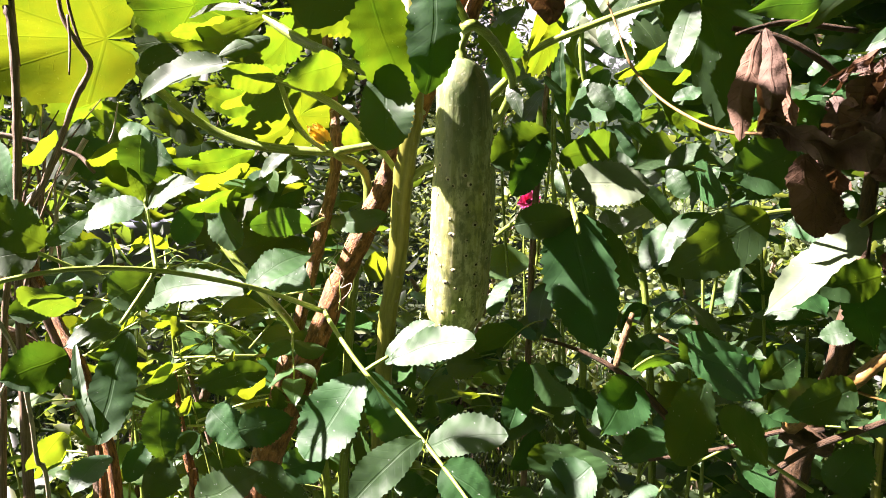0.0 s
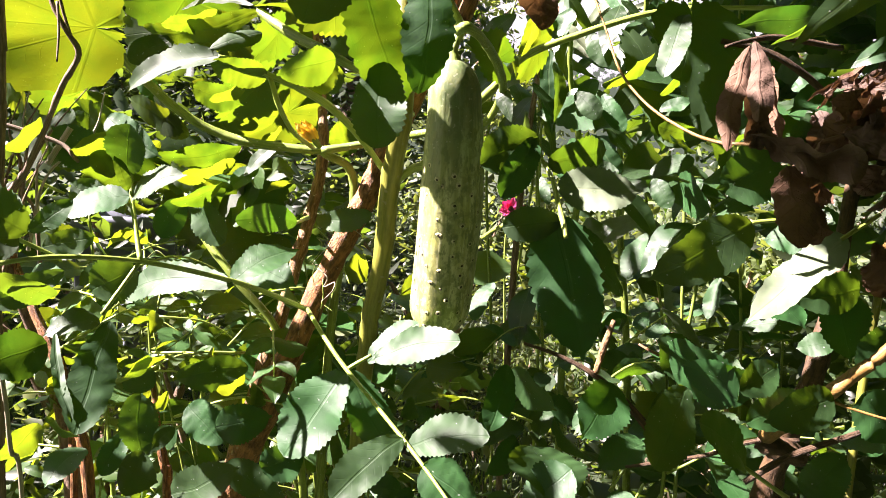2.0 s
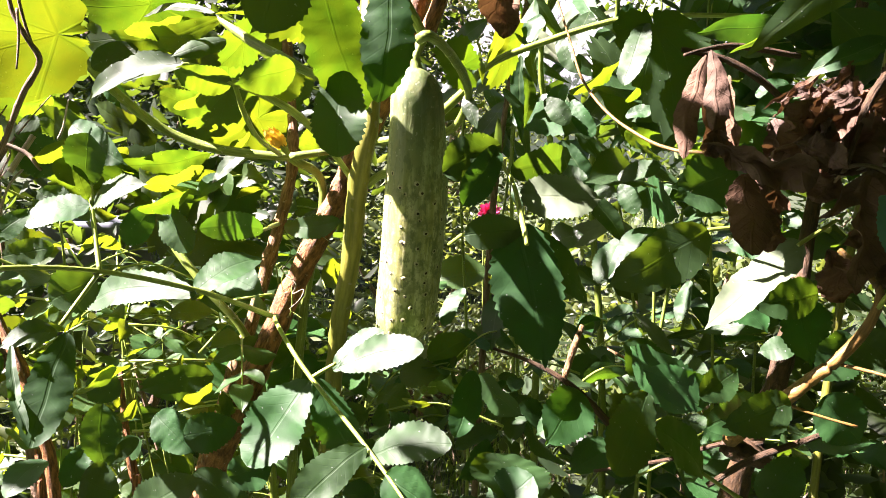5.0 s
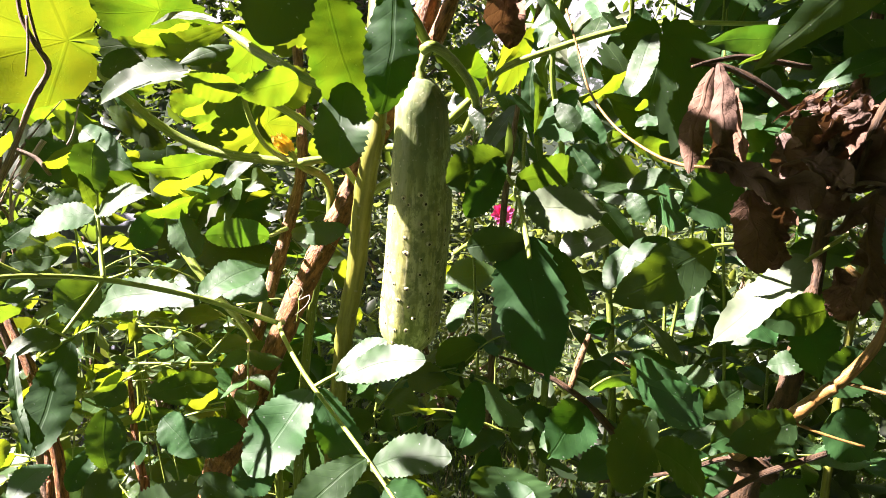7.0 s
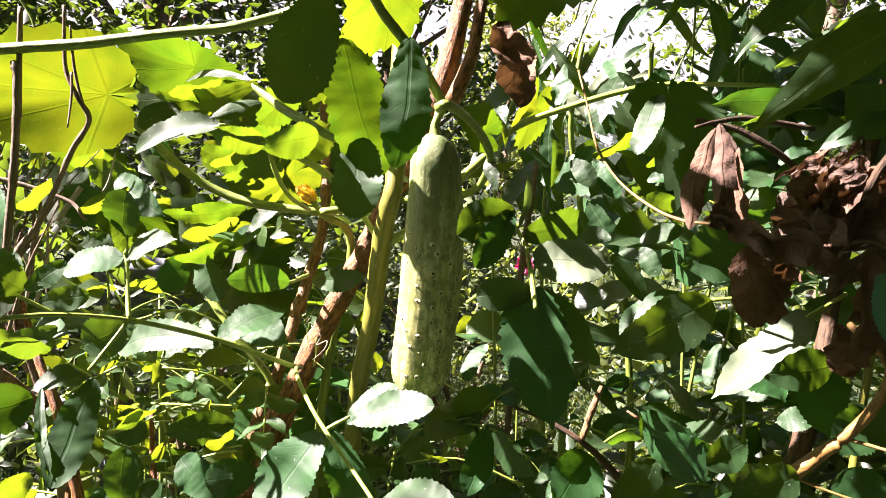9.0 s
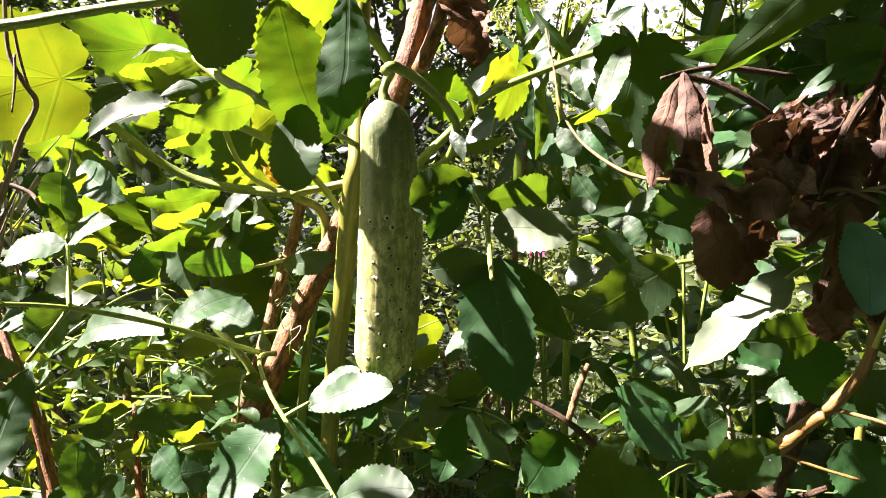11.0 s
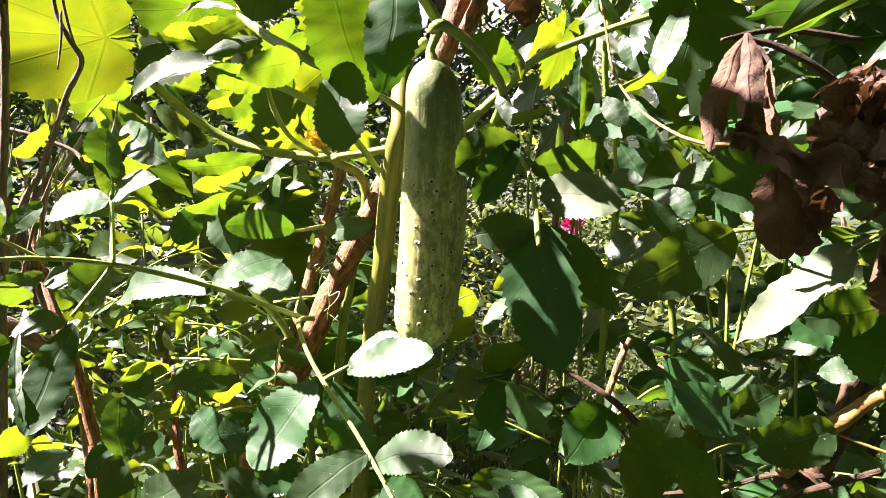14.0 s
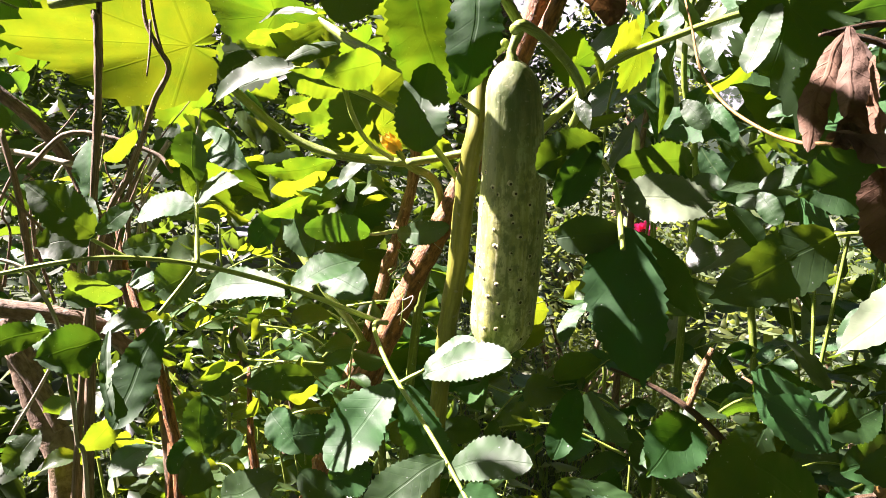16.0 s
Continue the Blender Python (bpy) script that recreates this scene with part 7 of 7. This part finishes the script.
fill_sprays(elder, WEED_KIT, 16, (-0.46, -0.16, 0.74, 0.95, 0.90, 1.10), 0.034, 360)
fill_sprays(shade_shrub, ELDER_KIT, 34, (0.06, 0.55, 0.75, 1.1, 0.66, 1.00), 0.055, 150)
fill_sprays(shade_shrub, ELDER_KIT, 9, (0.34, 0.75, 1.15, 1.5, 0.9, 1.3), 0.07, 270)
fill_sprays(shade_shrub, ELDER_KIT, 14, (0.34, 0.66, 0.7, 1.0, 1.05, 1.45), 0.08, 190)
fill_sprays(shade_shrub, ELDER_KIT, 16, (0.36, 0.8, 0.8, 1.15, 1.3, 1.68), 0.095, 230)
# unseen crown sprays added above the view as shade, gaps where sun falls through
SUN_ON_FRUIT_SIDE = ((0.248, 0.477, 1.170), (0.305, 0.614, 1.107), (-0.009, 0.527, 1.103), (0.019, 0.470, 1.058), (-0.185, 0.540, 1.136), (-0.069, 0.514, 1.070), (-0.233, 0.514, 1.202), (-0.190, 0.526, 1.216), (-0.004, 0.527, 1.280), (-0.007, 0.545, 1.195), (-0.010, 0.560, 1.145), (0.120, 0.552, 1.225), (0.092, 0.455, 1.141), (-0.044, 0.487, 1.320), (-0.040, 0.483, 1.291), (0.176, 0.555, 1.327), (0.176, 0.551, 1.298), (0.161, 0.927, 1.383), (0.201, 0.967, 1.312), (-0.365, 0.708, 1.345), (-0.323, 0.717, 1.348), (-0.396, 0.705, 1.324))
SUN_ON_VINE = ((-0.286, 0.851, 1.221), (-0.161, 0.572, 1.338), (-0.207, 0.583, 1.339), (-0.080, 0.485, 1.301), (-0.163, 0.628, 1.302), (-0.345, 0.711, 1.372), (-0.302, 0.720, 1.369), (-0.375, 0.703, 1.309), (-0.333, 0.703, 1.315), (-0.417, 0.710, 1.355), (-0.095, 0.528, 1.319), (-0.071, 0.516, 1.307), (-0.283, 0.732, 1.309), (-0.219, 0.774, 1.257), (-0.132, 0.744, 1.266), (-0.222, 0.904, 1.173), (-0.311, 0.852, 1.224), (-0.271, 0.909, 1.203), (-0.115, 0.679, 1.312), (-0.160, 0.724, 1.339), (0.226, 0.811, 1.357), (0.172, 0.545, 1.328))
SUN_ON_STALKS = ((0.250, 0.762, 1.296), (0.179, 0.866, 1.315), (0.160, 0.931, 1.418), (0.188, 0.804, 1.229), (0.245, 0.754, 1.238), (0.362, 0.713, 1.321), (0.373, 0.709, 1.297), (0.103, 0.825, 1.374), (-0.218, 0.449, 1.134), (-0.059, 0.671, 1.258), (-0.026, 0.705, 1.363), (-0.214, 0.725, 1.344), (-0.263, 0.832, 1.378), (-0.219, 0.826, 1.342), (-0.117, 0.778, 1.373), (-0.206, 0.819, 1.294), (-0.236, 0.470, 1.171), (-0.214, 0.484, 1.169), (-0.197, 0.499, 1.165), (-0.173, 0.517, 1.158), (-0.155, 0.536, 1.149), (-0.264, 0.455, 1.168))
SUN_ON_TALL_PLANTS = ((-0.257, 0.767, 1.278), (-0.172, 0.772, 1.247), (-0.380, 0.756, 1.031), (-0.370, 0.750, 0.990), (0.183, 0.918, 1.322), (0.238, 0.964, 1.298), (0.296, 1.019, 1.340), (0.315, 0.910, 1.284), (0.376, 0.965, 1.323), (0.226, 0.907, 1.248), (0.330, 0.903, 1.229), (0.283, 0.897, 1.181), (0.223, 0.992, 1.133), (0.251, 0.495, 1.404), (0.229, 0.493, 1.380), (0.285, 0.515, 1.391), (0.275, 0.529, 1.359), (0.257, 0.558, 1.351), (0.313, 0.516, 1.327), (0.227, 0.434, 1.325), (0.252, 0.441, 1.341), (0.282, 0.448, 1.362))
SUN_ON_WEEDS = ((-0.355, 0.827, 1.029), (-0.296, 0.825, 1.016), (-0.381, 0.820, 0.977), (-0.322, 0.819, 0.971), (-0.414, 0.813, 0.926), (-0.264, 0.824, 1.003))
SUN_BEHIND_FRUIT = ((0.116, 0.724, 1.356), (0.133, 0.666, 1.313), (0.236, 0.699, 1.280), (0.104, 1.025, 1.355), (0.158, 1.025, 1.355), (0.197, 1.031, 1.401), (0.235, 1.027, 1.370), (0.304, 1.026, 1.363), (0.174, 1.012, 1.264), (0.235, 1.013, 1.271), (0.304, 1.016, 1.294), (0.342, 1.024, 1.347), (0.389, 1.031, 1.401), (0.108, 0.928, 1.386), (0.149, 0.928, 1.386), (0.191, 0.921, 1.338), (0.239, 0.928, 1.386), (0.253, 0.917, 1.310), (0.191, 0.914, 1.290), (0.122, 0.917, 1.310), (0.294, 0.911, 1.262), (0.322, 0.916, 1.303), (0.232, 0.909, 1.249))
SUN_ON_SHADE_SIDE = ((0.235, 0.436, 1.262), (-0.080, 0.525, 1.055), (-0.070, 0.530, 1.068), (-0.095, 0.520, 1.035), (0.388, 0.802, 1.064), (0.258, 0.445, 1.109), (0.188, 0.470, 1.288), (0.237, 0.465, 1.181), (0.222, 0.462, 1.164), (0.258, 0.466, 1.192))
GAPS = [Vector(p) for p in SUN_ON_FRUIT_SIDE + SUN_ON_VINE + SUN_ON_STALKS + SUN_ON_TALL_PLANTS + SUN_ON_WEEDS + SUN_BEHIND_FRUIT + SUN_ON_SHADE_SIDE]
BROAD = [Vector(p) for p in ((-0.391, 0.759, 1.352), (-0.341, 0.759, 1.353), (-0.425, 0.757, 1.329), (-0.365, 0.753, 1.379), (-0.315, 0.751, 1.374), (-0.418, 0.785, 1.316), (-0.362, 0.765, 1.321), (-0.448, 0.762, 1.362))]


def fill_shade_crown(parent, kit, count, box, size, seed, clear=0.06):
    rng = random.Random(seed)
    x0, x1, y0, y1, z0, z1 = box
    for i in range(count):
        b = Vector((rng.uniform(x0, x1), rng.uniform(y0, y1), rng.uniform(z0, z1)))
        a = rng.uniform(0, 6.28)
        tip = b + Vector((math.cos(a), math.sin(a), rng.uniform(-0.3, 0.4))) * rng.uniform(0.09, 0.14)
        c = b.lerp(tip, 0.65)
        near = [((c - g) - TO_SUN * (c - g).dot(TO_SUN)).length for g in GAPS]
        wide = min(((c - g) - TO_SUN * (c - g).dot(TO_SUN)).length for g in BROAD)
        if wide > 0.19 and min(near) > clear and min(near[8:11]) > 0.12 and near[11] > 0.09 and near[0] > 0.115:
            spray(parent, kit, b, tip, size * rng.uniform(0.8, 1.2), seed + i, pairs=2)


fill_shade_crown(elder, ELDER_KIT, 330, (-0.45, 0.45, 0.10, 0.90, 1.60, 2.1), 0.075, 1200, clear=0.066)
fill_shade_crown(elder, ELDER_KIT, 160, (-0.85, -0.30, 0.60, 1.3, 1.64, 2.05), 0.075, 1600, clear=0.060)
fill_shade_crown(elder, ELDER_KIT, 50, (-0.55, 0.35, 0.90, 1.7, 1.75, 2.3), 0.09, 1350, clear=0.08)
fill_shade_crown(elder, ELDER_KIT, 60, (-1.15, -0.68, 0.45, 1.2, 1.05, 1.55), 0.07, 1700, clear=0.06)
fill_shade_crown(elder, ELDER_KIT, 150, (-0.80, -0.15, 0.25, 0.62, 1.60, 2.1), 0.075, 2500, clear=0.05)
fill_shade_crown(elder, ELDER_KIT, 80, (-1.15, -0.45, 0.70, 1.15, 1.62, 2.1), 0.075, 2900, clear=0.06)
fill_shade_crown(elder, ELDER_KIT, 100, (-0.66, -0.15, 0.30, 0.80, 1.53, 1.75), 0.065, 1800, clear=0.06)

weeds = thing("weed_clump", (0.1, 1.15, ground_height(0.1, 1.15)), "clump of tall leafy weeds in patchy sun", "weeds")
for i in range(22):
    r = random.Random(300 + i)
    x, y = r.uniform(-0.75, 0.75), r.uniform(1.05, 1.6)
    if 0.02 < x < 0.26:
        continue
    h = r.uniform(0.7, 1.25)
    stem(weeds, "stalk", VINE, [(x, y, ground_height(x, y) - 0.02, 0.006), (x + r.uniform(-0.05, 0.05), y, h * 0.5, 0.005), (x + r.uniform(-0.1, 0.1), y + r.uniform(-0.1, 0.1), h, 0.002)], sides=6)
    for k in range(4):
        z = h * (0.4 + 0.2 * k)
        a = r.uniform(0, 6.28)
        spray(weeds, WEED_KIT if i % 3 else LANCE_KIT, (x, y, z), (x + 0.15 * math.cos(a), y + 0.1 * math.sin(a), z + r.uniform(-0.02, 0.08)), r.uniform(0.06, 0.11), 400 + i * 7 + k, pairs=2)

SMALL_KIT = spray_kit(WEED, "oval", 960)
small_weeds = thing("small_weeds", (-0.3, 1.15, ground_height(-0.3, 1.15)), "thin-stemmed weeds with small bright green leaves", "weeds")
for i in range(16):
    r = random.Random(700 + i)
    x, y = r.uniform(-0.62, 0.05), r.uniform(0.95, 1.4)
    h = r.uniform(0.75, 1.1)
    dx = r.uniform(-0.12, 0.12)
    stem(small_weeds, "stalk", VINE, [(x, y, ground_height(x, y) - 0.02, 0.003), (x + dx * 0.3, y, h * 0.55, 0.0025), (x + dx, y - 0.03, h, 0.001)], sides=5)
    for k in range(4):
        s = 0.6 + 0.13 * k
        a = r.uniform(0, 6.28)
        q = Vector((x + dx * s, y - 0.02, h * s))
        spray(small_weeds, SMALL_KIT, q, q + Vector((0.06 * math.cos(a), 0.05 * math.sin(a), r.uniform(0.0, 0.05))), r.uniform(0.022, 0.042), 800 + i * 5 + k, pairs=2, radius=0.0007, material=VINE)

# ---- pink flower ----
zinnia = thing("zinnia", (0.25, 2.2, ground_height(0.25, 2.2)), "bright pink flower on a thin green stem", "flower")
FL = Vector((0.258, 2.212, 1.084))
stem(zinnia, "flower_stem", VINE, [(0.25, 2.2, 0.0, 0.004), (0.26, 2.2, 0.5, 0.0035), (0.245, 2.215, 0.95, 0.003), (*(FL + Vector((0, 0.008, -0.004))), 0.003)])
for i in range(13):
    a = i * 2 * math.pi / 13
    rr = 0.040 if i % 2 else 0.034
    d = Vector((math.cos(a), -0.35, math.sin(a) * 0.8))
    leaf(zinnia, tuple(FL + d * 0.004), tuple(FL + d.normalized() * rr), 0.022, up=10, kind="oval", name="petal", material=PETAL_PINK, teeth=6, fold=0.2)
eye = bmesh.new()
bmesh.ops.create_icosphere(eye, subdivisions=2, radius=0.009, matrix=Matrix.Diagonal((1, 0.6, 1, 1)))
part("flower_eye", eye, FLOWER_EYE, zinnia, "dark flower centre", Matrix.Translation(FL + Vector((0, -0.004, 0))))


# ---- grey tub ----
def make_tub(x, y, z, w, h):
    """Open plastic tub: tapered walls with a rolled rim."""
    ob = thing("plastic_tub", (x, y, z), "grey-blue plastic tub standing among the weeds", "tub")
    bm = bmesh.new()
    prof = ((0.80, 0.0), (0.80, 0.02), (0.97, h - 0.03), (1.03, h - 0.028), (1.03, h), (0.95, h), (0.93, h - 0.03), (0.77, 0.03))
    sides, rings = 28, []
    for k, zz in prof:
        ring = []
        for i in range(sides):
            a = 2 * math.pi * i / sides
            c, s = math.cos(a), math.sin(a)
            p = 0.45
            ring.append(bm.verts.new((math.copysign(abs(c) ** p, c) * w / 2 * k, math.copysign(abs(s) ** p, s) * w * 0.38 * k, zz)))
        rings.append(ring)
    for a, b in zip(rings, rings[1:]):
        for i in range(sides):
            j = (i + 1) % sides
            bm.faces.new((a[i], a[j], b[j], b[i]))
    bm.faces.new(rings[0][::-1])
    bm.faces.new(rings[-1])
    part("tub", bm, TUB, ob, m=Matrix.Translation((x, y, z)))
    for sx in (-0.22, 0.12):
        rib = bmesh.new()
        bmesh.ops.create_cube(rib, size=1, matrix=Matrix.Diagonal((0.012, 0.012, h * 0.8, 1)))
        part("rib", rib, TUB, ob, m=Matrix.Translation((x + sx * w, y - w * 0.36, z + h * 0.45)))


make_tub(-0.82, 2.02, ground_height(-0.82, 2.02), 0.25, 1.01)

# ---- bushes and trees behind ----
bush("bush", (-0.42, 1.55, 0), (0.42, 0.25, 0.95), 1500, 0.045, SUN_TINT, "low weedy bush with small leaves lightened to look sunlit", 29)
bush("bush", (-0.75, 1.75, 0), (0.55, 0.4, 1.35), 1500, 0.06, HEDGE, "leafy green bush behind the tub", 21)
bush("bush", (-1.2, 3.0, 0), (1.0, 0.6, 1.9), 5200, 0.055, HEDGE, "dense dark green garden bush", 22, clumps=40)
bush("bush", (0.1, 3.4, 0), (0.8, 0.5, 1.15), 3600, 0.05, SUN_TINT, "low bush with green leaves paled to look sunlit", 23, clumps=34)
bush("bush", (1.1, 2.6, 0), (0.6, 0.45, 1.15), 2600, 0.06, SUN_TINT, "bush with green leaves lightened to look sunlit", 24)
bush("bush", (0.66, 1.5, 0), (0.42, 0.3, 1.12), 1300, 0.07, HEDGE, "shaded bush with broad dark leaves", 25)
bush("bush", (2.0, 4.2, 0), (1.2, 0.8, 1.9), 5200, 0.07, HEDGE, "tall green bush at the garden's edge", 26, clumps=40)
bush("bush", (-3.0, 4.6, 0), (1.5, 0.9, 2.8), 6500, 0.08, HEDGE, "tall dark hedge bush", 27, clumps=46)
bush("bush", (0.2, 6.5, 0.05), (1.6, 0.8, 1.5), 5200, 0.08, SUN_TINT, "thicket at the end of the lawn, lightened to look sunlit", 28, clumps=46)
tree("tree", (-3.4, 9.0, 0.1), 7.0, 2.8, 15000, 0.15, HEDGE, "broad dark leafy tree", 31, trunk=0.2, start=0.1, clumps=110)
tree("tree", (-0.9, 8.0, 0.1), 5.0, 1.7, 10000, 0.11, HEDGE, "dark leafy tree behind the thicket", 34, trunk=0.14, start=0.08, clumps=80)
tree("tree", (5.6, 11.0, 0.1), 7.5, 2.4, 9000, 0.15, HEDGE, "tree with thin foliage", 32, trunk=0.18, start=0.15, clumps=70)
tree("tree", (1.0, 17.0, 0.2), 6.0, 2.2, 5200, 0.16, SUN_TINT, "far tree with gaps of bright sky in its crown", 33, trunk=0.16, start=0.2, clumps=50)
# unseen trees and bushes added round the path to cut skylight and bounced light
tree("tree", (-4.2, 3.6, 0.0), 4.4, 1.8, 6000, 0.14, HEDGE, "unseen leafy tree added to dapple the background", 41, trunk=0.16, start=0.1, clumps=90)
tree("tree", (-5.4, 6.8, 0.0), 7.0, 2.4, 8000, 0.16, HEDGE, "unseen leafy tree added to dapple the background", 42, trunk=0.16, start=0.1, clumps=80)
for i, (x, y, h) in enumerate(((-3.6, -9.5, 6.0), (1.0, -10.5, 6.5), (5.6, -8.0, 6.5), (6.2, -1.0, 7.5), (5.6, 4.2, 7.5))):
    tree("tree", (x, y, 0.0), h, 3.0, 11000, 0.32, HEDGE, "unseen tall leafy tree added to cut skylight", 51 + i, trunk=0.2, start=0.04, clumps=90)
tree("tree", (-4.6, -3.4, 0.0), 7.0, 2.6, 8000, 0.20, HEDGE, "unseen tall leafy tree added to cut skylight", 63, trunk=0.16, start=0.04, clumps=90)
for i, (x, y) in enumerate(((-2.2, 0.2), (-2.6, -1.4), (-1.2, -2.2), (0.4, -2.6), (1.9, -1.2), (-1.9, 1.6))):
    bush("bush", (x, y, 0.0), (0.8, 0.7, 1.9 if y < -1 else 0.95), 3200, 0.09, HEDGE, "unseen dark green bush added to cut low light", 71 + i)
# unseen grass added underfoot so the ground bounces less light
make_grass("path_grass", 16000, -2.6, 2.6, -2.4, 1.1, 0.10, GRASS, "short grass added out of view to dull the ground", 6)
tree("tree", (0.9, -2.5, 0.0), 5.0, 1.9, 15000, 0.20, HEDGE, "unseen leafy tree added to darken reflections on near leaves", 66, trunk=0.11, start=0.4, clumps=80)
tree("tree", (2.2, 0.2, 0.0), 5.2, 2.2, 16000, 0.20, HEDGE, "unseen spreading tree added to cut skylight from above", 61, trunk=0.12, start=0.45, clumps=80)
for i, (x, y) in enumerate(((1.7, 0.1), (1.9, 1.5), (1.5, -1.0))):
    bush("bush", (x, y, 0.0), (0.6, 0.7, 2.3), 4200, 0.09, HEDGE, "unseen tall dark bush added to deepen the shade", 91 + i, clumps=40)
